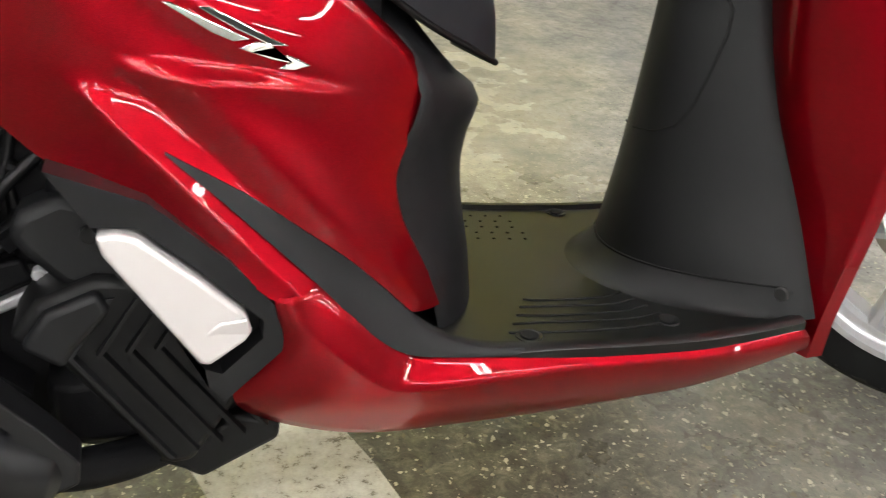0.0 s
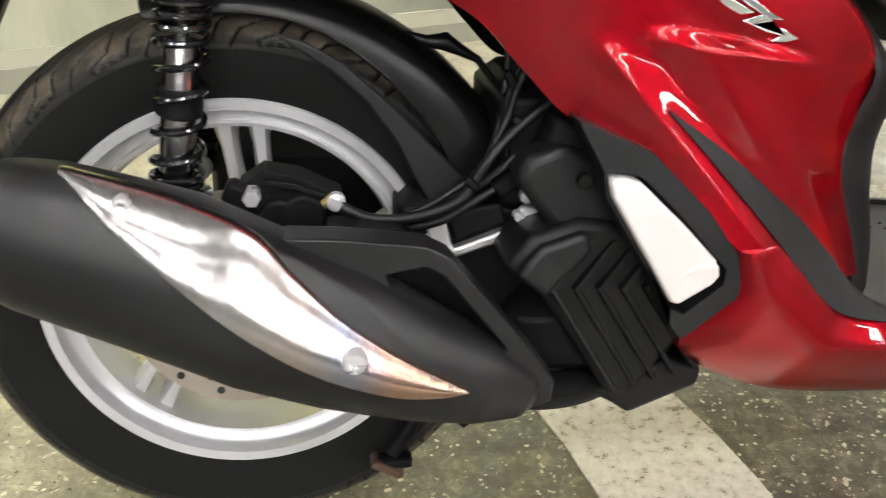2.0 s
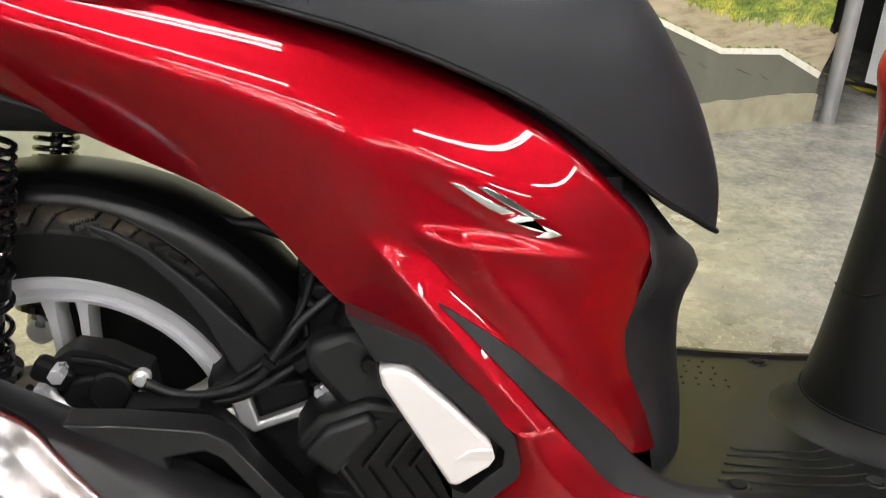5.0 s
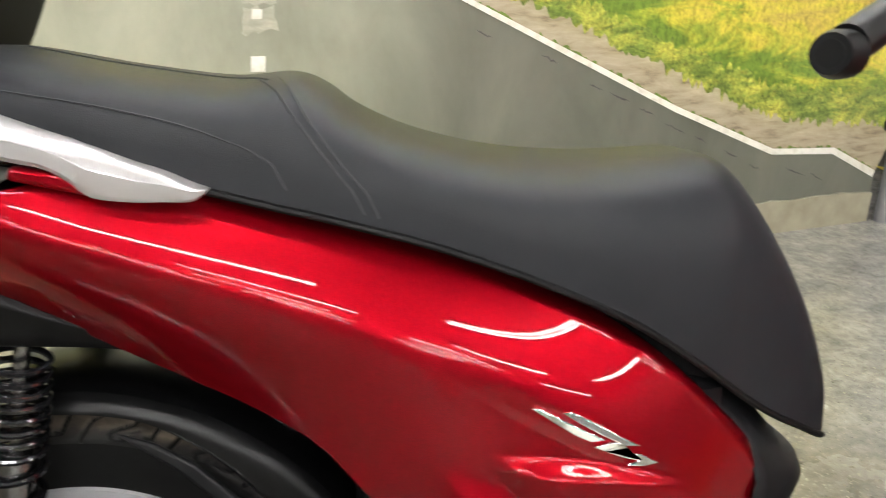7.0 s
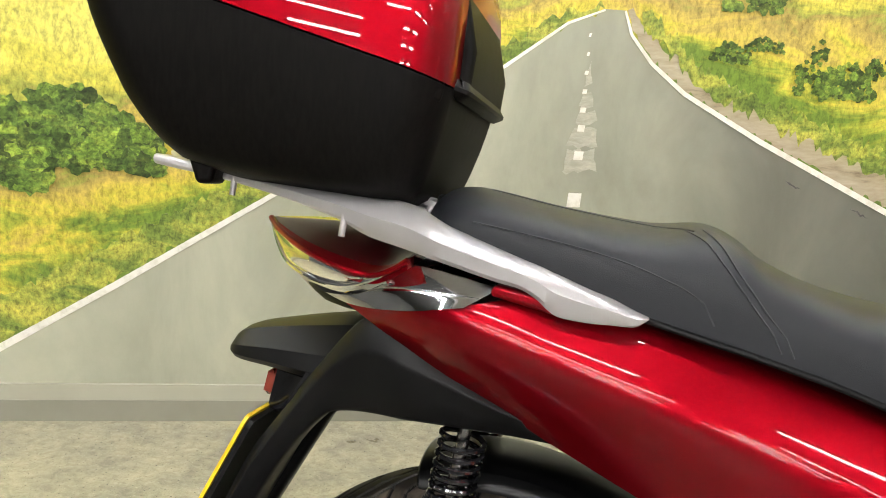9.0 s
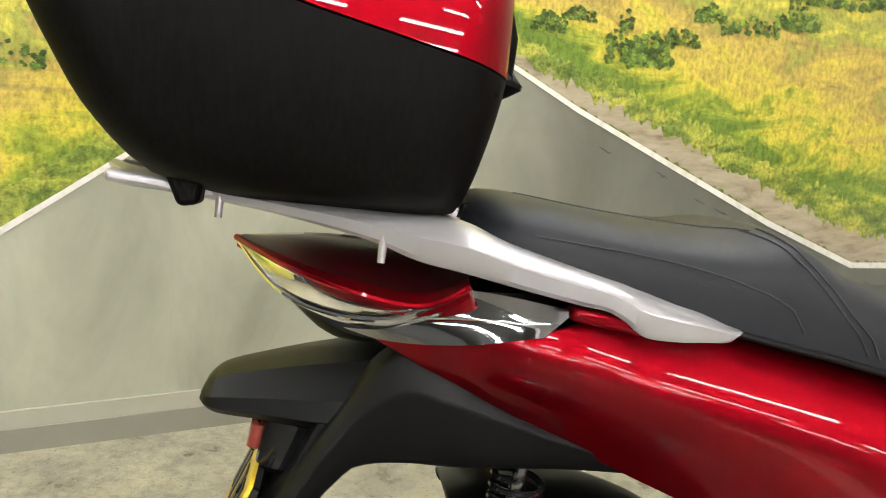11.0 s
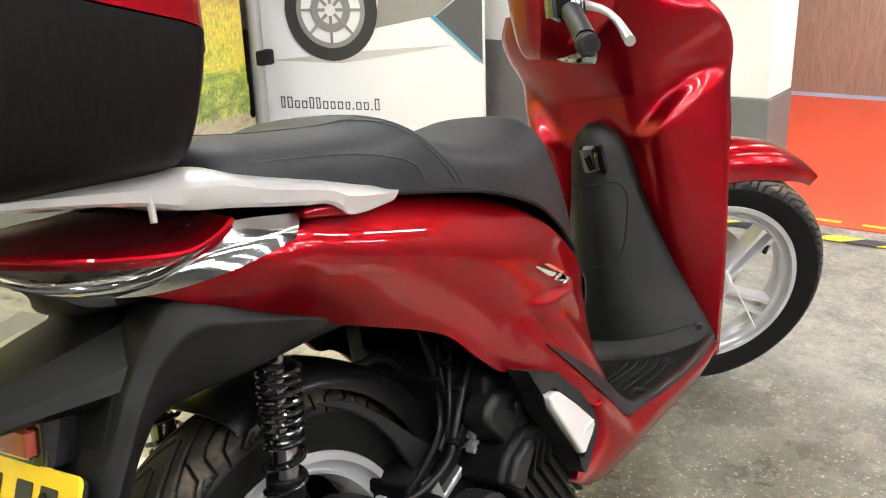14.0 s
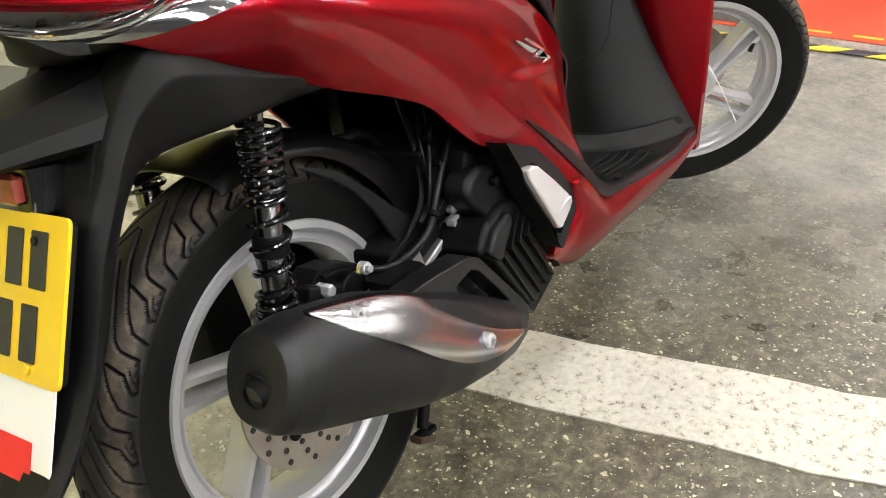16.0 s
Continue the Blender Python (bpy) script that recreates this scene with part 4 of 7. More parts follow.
def rim_geo(rim_r, half):
    """A cast rim with a stepped barrel."""
    outer = [(0.0, -half + 0.002), (0.001, -half - 0.002), (-0.001, -half - 0.006), (-0.011, -half - 0.005), (-0.0125, -half + 0.009), (-0.016, -half + 0.013), (-0.025, -half + 0.016), (-0.027, -half + 0.011), (-0.031, -half + 0.012), (-0.033, -half + 0.020), (-0.034, -half + 0.024), (-0.0355, -0.012), (-0.0365, -0.008)]
    prof = outer + [(r, -y) for r, y in reversed(outer)] + [(-0.010, half - 0.006), (-0.026, 0.012), (-0.026, -0.012), (-0.010, -half + 0.006), outer[0]]
    return ring([(rim_r + r, y) for r, y in prof], 128)


def add_spokes(wheel, rim_r, first):
    for k in range(5):
        for g in spoke_pair(72 * k + first, 0.042, rim_r - 0.031, 0.010, 0.0175, 0.05, 0.046, 0.017, 0.0145):
            part("spoke", g, ALLOY, wheel)
    part("hub", disc_y(0.048, -0.046, 0.046, n=32, b=0.006), ALLOY, wheel, "silver hub")


def disc_geo(r0, r1, y):
    """A brake disc."""
    return ring([(r0, y), (r1, y), (r1, y + 0.004), (r0, y + 0.004), (r0, y)], 90)


def drill_holes(disc, radius_list, y, r=0.0042, per=15):
    for i, rr in enumerate(radius_list):
        for k in range(per):
            a = 2 * math.pi * (k + i * 0.33) / per
            part("drill_hole", disc_y(r, y - 0.0012, y + 0.0012, rr * math.cos(a), rr * math.sin(a), 10, 0.0003), INK_BLACK, disc)


rear_wheel = part("rear_wheel", rim_geo(0.208, 0.045), ALLOY, scooter, "silver cast wheel with five pairs of spokes")
placed(rear_wheel, 0, 0, AXLE)
add_spokes(rear_wheel, 0.208, 88)
blacken_grooves(part("tyre", tyre_geo(0.296, 0.206, 0.124, 21, 78, 132, 125), TYRE, rear_wheel, "black tyre with dusty zigzag tread", angle=50), 0.296, 0.124)
rear_disc = part("brake_disc", disc_geo(0.062, 0.120, -0.066), DISC, rear_wheel, "drilled brown-grey brake disc")
part("disc_carrier", join(disc_y(0.066, -0.068, -0.058, n=30), *[disc_y(0.010, -0.071, -0.06, 0.072 * math.cos(a), 0.072 * math.sin(a), 12) for a in (0.2, 1.46, 2.71, 3.97, 5.23)]), DARK, rear_wheel, "dark disc carrier")
drill_holes(rear_disc, (0.082, 0.096, 0.109), -0.0665)
STEER, TILT = -50.0, 15.0
front_wheel = part("front_wheel", rim_geo(0.208, 0.036), ALLOY, scooter, "silver cast front wheel turned to the right")
placed(front_wheel, 1.405, -0.044, 0.301, TILT, 0, STEER)
add_spokes(front_wheel, 0.208, 35)
blacken_grooves(part("tyre", tyre_geo(0.288, 0.206, 0.10, 22, 46, 90, 0), TYRE, front_wheel, "black front tyre", angle=50), 0.288, 0.10)
part("brake_disc", disc_geo(0.07, 0.115, 0.055), DISC, front_wheel, "brake disc")
part("valve", tube([(0.150, -0.012, 0.075), (0.128, -0.034, 0.062)], [0.004, 0.006], 10), BLACK, front_wheel, "black valve stem")

# -- rear suspension --
def shock(y, name):
    a, b = Vector((-0.052, y * 0.94, 0.425)), Vector((-0.022, y * 1.10, 0.674))
    d = b - a
    q = d.to_track_quat("Z", "Y").to_matrix().to_4x4()
    m = Matrix.Translation(a) @ q
    ln = d.length

    def turned(prof, n=24):
        rows = [[(r * math.cos(2 * math.pi * j / n), r * math.sin(2 * math.pi * j / n), z) for j in range(n)] for r, z in prof]
        return moved(grid(rows, True, True), m)

    body = part(name, turned([(0.016, -0.02), (0.0195, -0.015), (0.0195, 0.012), (0.0162, 0.015), (0.0162, 0.150), (0.014, 0.155), (0.007, 0.156), (0.007, ln), (0.012, ln + 0.002), (0.012, ln + 0.012)]), DAMPER, scooter, "dark polished steel damper body")
    pts, turns = [], 15.5
    for i in range(int(turns * 20) + 1):
        t = i / (turns * 20)
        # close coils at both ends, wide in the middle
        z = 0.012 + (ln - 0.02) * cubic_table([(0, 0), (0.18, 0.075), (0.26, 0.20), (0.38, 0.44), (0.475, 0.60), (0.73, 0.80), (1, 1)], t)[0]
        a2 = 2 * math.pi * turns * t
        pts.append((0.0228 * math.cos(a2), 0.0228 * math.sin(a2), z))
    part("coil_spring", moved(tube(pts, 0.0033, 8), m), GLOSS, body, "glossy black coil spring")
    part("spring_seat", turned([(0.022, 0.002), (0.034, 0.004), (0.034, 0.012), (0.022, 0.014)]), GLOSS, body)
    part("collar", turned([(0.0195, 0.085), (0.0215, 0.087), (0.0215, 0.110), (0.0195, 0.112)]), DARK, body, "dark sleeve")
    part("mount", moved(disc_y(0.017, -0.018, 0.018), Matrix.Translation(a - d.normalized() * 0.02)), CAST, body, "cast lower eye")


shock(-0.105, "shock_absorber")
shock(0.105, "shock_absorber")

# -- inner mudguard hugging the tyre --
def hugger():
    rows = []
    for i in range(33):
        ang = 104 - i * 3.15
        a = radians(ang)
        c, s = math.cos(a), math.sin(a)
        row = []
        for y, r in ((-0.082, 0.296 - 0.055 * max(0, min(1, (78 - ang) / 60))), (-0.082, 0.300), (-0.074, 0.313), (-0.05, 0.321), (0, 0.325), (0.05, 0.321), (0.074, 0.313), (0.082, 0.290)):
            row.append((r * c, y, AXLE + r * s))
        rows.append(row)
    return sheet(rows, (0, 0, -0.003))


inner_guard = part("inner_mudguard", hugger(), MOULD_SHINE, scooter, "black plastic mudguard hugging the rear tyre", sub=1)
flange = [(0.042, 0.582), (0.074, 0.573), (0.11, 0.553), (0.158, 0.510), (0.197, 0.470), (0.235, 0.434), (0.216, 0.414), (0.196, 0.407), (0.178, 0.438), (0.158, 0.478), (0.131, 0.515), (0.099, 0.544)]
part("guard_flange", prism(flange, -0.083, -0.090), GREY_BLACK, inner_guard, "grey side flange", bevel=0.003)

part("guard_stay", tube([(0.168, -0.03, 0.574), (0.193, -0.03, 0.566), (0.212, -0.03, 0.566), (0.228, -0.03, 0.557), (0.246, -0.03, 0.548), (0.262, -0.03, 0.528), (0.268, -0.03, 0.50)], [0.003, 0.006, 0.0095, 0.006, 0.004, 0.004, 0.004], 10), HOSE, inner_guard, "black stay over the mudguard")

# -- engine and drive --
engine = part("engine", block(0.16, 0.44, -0.10, 0.12, 0.24, 0.43, 0.02), DARK, scooter, "dark engine castings behind the muffler", bevel=0.004)
part("sump", block(0.27, 0.45, -0.15, 0.10, 0.236, 0.33, 0.02), DARK, engine, bevel=0.004)
part("cylinder", block(0.255, 0.34, -0.11, 0.06, 0.40, 0.54, 0.018), DARK, engine, bevel=0.004)
part("drive_case", block(-0.04, 0.32, 0.066, 0.16, 0.26, 0.455, 0.03), DARK, engine, bevel=0.006)
part("intake", moved(block(-0.06, 0.06, -0.15, 0.02, -0.045, 0.045, 0.012), pose(0.345, 0, 0.462, 0, 20)), DARK, engine, bevel=0.004)
part("cover_bolt", disc_y(0.0075, -0.172, -0.180, 0.324, 0.463, 14), BLACK, engine, "black cover bolt")
part("housing_cover", prism([(0.261, 0.463), (0.273, 0.482), (0.304, 0.494), (0.345, 0.480), (0.372, 0.412), (0.330, 0.405), (0.297, 0.415), (0.270, 0.448)], -0.12, -0.168), GREY_BLACK, engine, "dark grey moulded cover", bevel=0.010)


def radiator():
    """Chevron-ribbed radiator cover: an upper leaning face, a lower one, and five bent ribs."""
    geos = [prism([(0.252, 0.380), (0.277, 0.410), (0.322, 0.426), (0.40, 0.415), (0.435, 0.30), (0.388, 0.236), (0.366, 0.236), (0.290, 0.350)], -0.10, -0.181)]
    base = part("radiator_cover", geos[0], BLACK, engine, "black ribbed radiator cover", bevel=0.008)
    part("cover_rim", prism([(0.262, 0.376), (0.284, 0.404), (0.325, 0.418), (0.334, 0.400), (0.303, 0.368), (0.292, 0.352)], -0.168, -0.193), GREY_BLACK, base, bevel=0.006)
    for k in range(5):
        o = 0.0225 * k
        pts = [(0.334 + o * 0.95, -0.186, 0.408 - o * 0.10), (0.298 + o * 1.02, -0.1905, 0.360 - 0.02 * o), (0.370 + o * 0.92, -0.187, 0.246 + 0.22 * o)]
        rows = []
        for i in range(13):
            t = i / 12 * 2
            a, b = (pts[0], pts[1]) if t <= 1 else (pts[1], pts[2])
            u = t if t <= 1 else t - 1
            p = [a[j] + (b[j] - a[j]) * u for j in range(3)]
            rows.append([(p[0] + dx, p[1] + dy, p[2] + dz) for dx, dy, dz in ((-0.0035, 0.010, 0.0), (-0.0022, 0.0, 0.0012), (0.0022, 0.0, 0.0012), (0.0045, 0.010, 0.0))])
        part("rib", grid(rows, True, True), GREY_BLACK if k < 1 else BLACK, base, angle=30)
    part("lower_tray", prism([(0.352, 0.232), (0.378, 0.218), (0.395, 0.205), (0.468, 0.236), (0.470, 0.256), (0.43, 0.27), (0.40, 0.252)], -0.08, -0.165), BLACK, engine, bevel=0.006)


radiator()
part("tie_wrap", prism([(0.284, 0.482), (0.292, 0.480), (0.284, 0.462), (0.277, 0.466)], -0.130, -0.136), mat("orange_plastic", (0.75, 0.16, 0.02), 0.4), engine, "orange plastic tab")
part("hose", tube([(0.36, -0.10, 0.56), (0.335, -0.115, 0.548), (0.303, -0.121, 0.526), (0.262, -0.128, 0.493), (0.236, -0.131, 0.461), (0.215, -0.130, 0.430), (0.170, -0.124, 0.412), (0.130, -0.117, 0.410), (0.103, -0.112, 0.421)], 0.0055, 12, 40), HOSE, engine, "black rubber hose")
for pts, r, nm in (([(0.345, -0.09, 0.60), (0.31, -0.105, 0.575), (0.275, -0.11, 0.545), (0.262, -0.112, 0.505), (0.245, -0.118, 0.47), (0.236, -0.118, 0.448)], 0.0042, "throttle_cable"),
                   ([(0.33, -0.07, 0.61), (0.30, -0.085, 0.585), (0.272, -0.095, 0.545), (0.262, -0.105, 0.505), (0.264, -0.11, 0.468)], 0.0035, "fuel_pipe"),
                   ([(0.345, -0.06, 0.60), (0.325, -0.07, 0.578), (0.315, -0.085, 0.560), (0.335, -0.09, 0.538)], 0.0055, "breather_hose")):
    part(nm, tube(pts, r, 10, 30), HOSE, engine)
for x, y, z, a in ((0.272, -0.122, 0.505, 35), (0.226, -0.134, 0.45, 40), (0.262, -0.114, 0.545, 60)):
    part("pipe_clip", moved(block(-0.008, 0.008, -0.007, 0.007, -0.004, 0.004, 0.0015), pose(x, y, z, 0, a)), DARK, engine)
part("wiring_loom", tube([(0.30, -0.06, 0.58), (0.27, -0.085, 0.54), (0.285, -0.10, 0.49), (0.262, -0.105, 0.455), (0.232, -0.10, 0.43)], 0.006, 10, 30), HOSE, engine, "black wiring loom")
part("bright_fitting", join(disc_y(0.007, -0.116, -0.128, 0.283, 0.432, 12), disc_y(0.005, -0.116, -0.13, 0.276, 0.412, 12)), STEEL, engine, "bright pipe fittings")
part("exhaust_pipe", tube([(0.25, -0.20, 0.268), (0.30, -0.175, 0.244), (0.36, -0.14, 0.232), (0.44, -0.08, 0.236)], 0.019, 16, 20), DARK, engine, "dark exhaust header pipe")
swing = part("swingarm", tube([(0.20, -0.085, 0.375), (0.10, -0.09, 0.345), (0.0, -0.09, 0.304)], [0.02, 0.022, 0.024], 12, 12), CAST, scooter, "cast alloy swing arm beside the wheel")
part("alloy_bracket", join(prism([(0.184, 0.404), (0.206, 0.404), (0.214, 0.374), (0.268, 0.394), (0.284, 0.418), (0.298, 0.412), (0.288, 0.392), (0.272, 0.383), (0.209, 0.362), (0.194, 0.374)], -0.098, -0.114)), CAST, swing, "cast alloy bracket", bevel=0.003)
part("bracket_cover", prism([(0.206, 0.410), (0.262, 0.420), (0.270, 0.398), (0.216, 0.380)], -0.09, -0.108), DARK, swing, "black cover over the bracket", bevel=0.004)
part("bracket_bolt", disc_y(0.011, -0.114, -0.126, 0.286, 0.411, 14), STEEL, swing, "zinc hex bolt")
BRASS = mat("brass", (0.45, 0.36, 0.12), 0.35, 0.8)
caliper = part("brake_caliper", join(
    prism([(0.006, 0.436), (0.030, 0.452), (0.064, 0.446), (0.104, 0.426), (0.110, 0.395), (0.066, 0.372), (0.028, 0.378), (0.0, 0.412)], -0.055, -0.096),
    disc_y(0.024, -0.09, -0.108, 0.045, 0.402, 20),
    moved(block(-0.02, 0.02, -0.012, 0.012, -0.012, 0.012, 0.004), pose(0.012, -0.098, 0.428, 0, 25)),
), DARK, scooter, "black brake caliper", bevel=0.004)
part("caliper_bolt", disc_y(0.0085, -0.098, -0.122, 0.020, 0.432, 6, 0.001), STEEL, caliper, "bright hex bolt")
part("caliper_bolt", disc_y(0.008, -0.098, -0.120, 0.003, 0.414, 6, 0.001), STEEL, caliper, "bright hex bolt")
part("caliper_piston", disc_y(0.021, -0.094, -0.112, 0.068, 0.410, 24, 0.003), DARK, caliper, "round piston housing")
part("banjo_fitting", join(disc_y(0.009, -0.100, -0.112, 0.099, 0.424, 16, 0.001), disc_y(0.006, -0.110, -0.118, 0.099, 0.424, 6, 0.0008)), STEEL, caliper, "bright banjo bolt")
part("guide_pin", tube([(0.004, -0.10, 0.412), (0.012, -0.104, 0.40), (0.03, -0.104, 0.388)], [0.008, 0.007, 0.006], 12), STEEL, caliper, "bright guide pin")
part("caliper_rib", prism([(0.030, 0.446), (0.062, 0.441), (0.090, 0.430), (0.088, 0.424), (0.060, 0.434), (0.030, 0.439)], -0.094, -0.103), DARK, caliper, bevel=0.002)
part("bleed_nipple", tube([(0.086, -0.10, 0.418), (0.096, -0.104, 0.430)], [0.005, 0.003], 8), BRASS, caliper, "brass bleed nipple")
part("brake_hose", tube([(0.095, -0.104, 0.408), (0.142, -0.112, 0.398), (0.195, -0.115, 0.404), (0.240, -0.115, 0.429), (0.269, -0.112, 0.450), (0.292, -0.10, 0.490), (0.310, -0.085, 0.55), (0.33, -0.07, 0.62)], 0.005, 10, 40), HOSE, caliper, "black brake hose")
part("hose_clip", moved(block(-0.012, 0.012, -0.01, 0.01, -0.008, 0.008, 0.002), pose(0.262, -0.116, 0.444, 0, -35)), DARK, caliper)
part("speed_cable", tube([(0.16, -0.095, 0.40), (0.205, -0.10, 0.425), (0.245, -0.10, 0.46), (0.262, -0.09, 0.52), (0.27, -0.07, 0.60)], 0.004, 8, 30), HOSE, swing, "thin black cable")
part("vent_hose", tube([(0.27, -0.06, 0.50), (0.285, -0.075, 0.47), (0.30, -0.07, 0.43), (0.285, -0.08, 0.40), (0.25, -0.085, 0.385)], 0.008, 10, 30), HOSE, swing, "black hose")

# -- muffler --
SHIELD_UP = smooth_line([(-0.118, -0.228, 0.496), (-0.069, -0.234, 0.484), (-0.021, -0.239, 0.468), (0.031, -0.245, 0.442), (0.060, -0.252, 0.410), (0.098, -0.262, 0.374), (0.147, -0.268, 0.338), (0.207, -0.268, 0.303)], 48)
SHIELD_LO = smooth_line([(-0.117, -0.230, 0.490), (-0.087, -0.256, 0.462), (-0.037, -0.276, 0.420), (0.017, -0.281, 0.371), (0.075, -0.280, 0.331), (0.139, -0.276, 0.305), (0.186, -0.270, 0.298), (0.206, -0.267, 0.300)], 48)
SHIELD_PAIRS = [(lo[0], lo[1], lo[2], up[1], up[2]) for lo, up in ((SHIELD_LO[i], min(SHIELD_UP, key=lambda p: abs(p[0] - SHIELD_LO[i][0]))) for i in range(48))]


def under_shield(x, y, z):
    """The muffler's skin, pressed in where the heat shield lies on it."""
    if not (-0.125 < x < 0.215 and y < -0.2):
        return y
    ylo, zlo, yup, zup = lerp_table(SHIELD_PAIRS, x)
    if z < zlo + 0.007:
        return y
    v = min(1.6, (z - zlo) / max(0.004, zup - zlo))
    return max(y, ylo + (yup - ylo) * v + 0.007)


def muffler_geo():
    st = [(-0.190, 0.452, 0.026, -0.206, 0.024), (-0.187, 0.451, 0.048, -0.207, 0.044), (-0.174, 0.444, 0.056, -0.208, 0.052), (-0.145, 0.434, 0.063, -0.208, 0.058), (-0.10, 0.418, 0.067, -0.208, 0.061),
          (-0.04, 0.395, 0.071, -0.206, 0.068), (0.03, 0.362, 0.071, -0.208, 0.068), (0.10, 0.333, 0.066, -0.208, 0.064), (0.17, 0.303, 0.054, -0.207, 0.056), (0.23, 0.280, 0.042, -0.205, 0.044), (0.27, 0.266, 0.028, -0.202, 0.032), (0.288, 0.262, 0.012, -0.20, 0.014)]
    rows = []
    for i in range(150):
        s = i / 149 * (len(st) - 1)
        k = min(int(s), len(st) - 2)
        x, z, h, yc, d = (st[k][j] + (st[k + 1][j] - st[k][j]) * (s - k) for j in range(5))
        row = []
        for j in range(96):
            a = 2 * math.pi * j / 96
            c, sn = math.cos(a), math.sin(a)
            ex = 0.86
            u, v = math.copysign(abs(c) ** ex, c), math.copysign(abs(sn) ** ex, sn)
            px, pz = x + 0.36 * h * v, z + 0.94 * h * v
            row.append((px, under_shield(px, yc + d * u, pz), pz))
        rows.append(row)
    return rows


MR = muffler_geo()
muffler = part("muffler", grid(MR, True, True), SATIN, scooter, "satin black muffler", angle=60)
part("tail_pipe_rim", moved(ring([(0.018, 0.0), (0.021, -0.001), (0.023, 0.002), (0.020, 0.006), (0.014, 0.004), (0.013, -0.01), (0.018, 0.0)], 24), pose(-0.191, -0.212, 0.440, 0, 0, -90)), DARK, muffler, "dark tail pipe")
part("tail_pipe_bore", moved(disc_y(0.0145, -0.006, 0.004), pose(-0.191, -0.212, 0.440, 0, 0, -90)), INK_BLACK, muffler)
cover_out = [(0.050, 0.430), (0.10, 0.428), (0.174, 0.420), (0.196, 0.408), (0.277, 0.310), (0.298, 0.280), (0.295, 0.260), (0.262, 0.248), (0.19, 0.270), (0.11, 0.318), (0.07, 0.35), (0.045, 0.39)]
cover_in = [(0.138, 0.394), (0.155, 0.397), (0.174, 0.400), (0.189, 0.392), (0.227, 0.346), (0.249, 0.319), (0.247, 0.313), (0.232, 0.311), (0.207, 0.321), (0.173, 0.342), (0.150, 0.368), (0.142, 0.382)]
part("muffler_bracket", prism(cover_out, -0.185, -0.222, cover_in), SATIN, muffler, "satin black bracket with a slanted opening", bevel=0.006)
part("bracket_back", prism([(0.09, 0.41), (0.16, 0.41), (0.26, 0.31), (0.24, 0.28), (0.12, 0.33)], -0.11, -0.15), DARK, muffler)
part("inner_bolt", disc_y(0.006, -0.150, -0.160, 0.172, 0.378, 12), STEEL, muffler)


def heat_shield():
    up, lo = SHIELD_UP, SHIELD_LO
    rows = []
    for i in range(48):
        t = i / 47
        a, b = Vector(lo[i]), Vector(up[i])
        puff = 0.010 * math.sin(math.pi * min(1, 0.04 + 0.92 * t)) ** 0.7
        rows.append([tuple(a.lerp(b, v) + Vector((0, -puff * (1 - (2 * v - 1) ** 2), 0))) for v in (j / 20 for j in range(21))])
    return sheet(rows, (0, 0.010, 0))


shield = part("heat_shield", heat_shield(), TITAN, muffler, "polished heat shield tinted by warm reflections", angle=60)
for x, y, z, r in ((0.109, -0.280, 0.343, 0.0105), (-0.069, -0.247, 0.472, 0.0072)):
    head = ring([(r, y + 0.008), (r, y - 0.003), (r * 0.82, y - 0.006), (r * 0.5, y - 0.0065), (r * 0.42, y - 0.002), (0.0001, y - 0.002)], 24)
    part("shield_bolt", moved(head, Matrix.Translation((x, 0, z))), STEEL, shield, "button-head socket bolt")

# -- centre stand --
stand = part("centre_stand", join(
    tube([(0.20, -0.085, 0.20), (0.178, -0.093, 0.165), (0.155, -0.098, 0.128)], [0.011, 0.010, 0.009], 10),
    tube([(0.20, -0.02, 0.20), (0.20, -0.085, 0.20), (0.24, -0.10, 0.165)], [0.014, 0.013, 0.010], 10),
    block(0.134, 0.178, -0.108, -0.088, 0.112, 0.125, 0.003),
), DARK, scooter, "black folded centre stand with a rusty foot")
part("stand_foot", moved(block(-0.019, 0.019, -0.012, 0.012, -0.005, 0.005, 0.002), pose(0.150, -0.100, 0.114, 0, 28)), RUST, stand, "rusty stand foot")

# -- side panels --
PANEL = [  # top x, z, bottom x, z
    (-0.163, 0.790, -0.160, 0.786), (-0.10, 0.793, -0.09, 0.751), (-0.03, 0.805, -0.02, 0.717), (0.05, 0.820, 0.05, 0.683), (0.14, 0.810, 0.115, 0.655), (0.208, 0.795, 0.17, 0.632),
    (0.27, 0.780, 0.222, 0.603), (0.333, 0.762, 0.262, 0.562), (0.394, 0.740, 0.300, 0.525), (0.453, 0.713, 0.338, 0.511), (0.51, 0.677, 0.375, 0.488), (0.565, 0.629, 0.415, 0.449),
    (0.603, 0.590, 0.447, 0.420), (0.616, 0.557, 0.463, 0.4085), (0.602, 0.525, 0.483, 0.4095), (0.585, 0.490, 0.504, 0.411), (0.590, 0.450, 0.54, 0.390), (0.610, 0.405, 0.585, 0.365), (0.634, 0.355, 0.630, 0.352)]
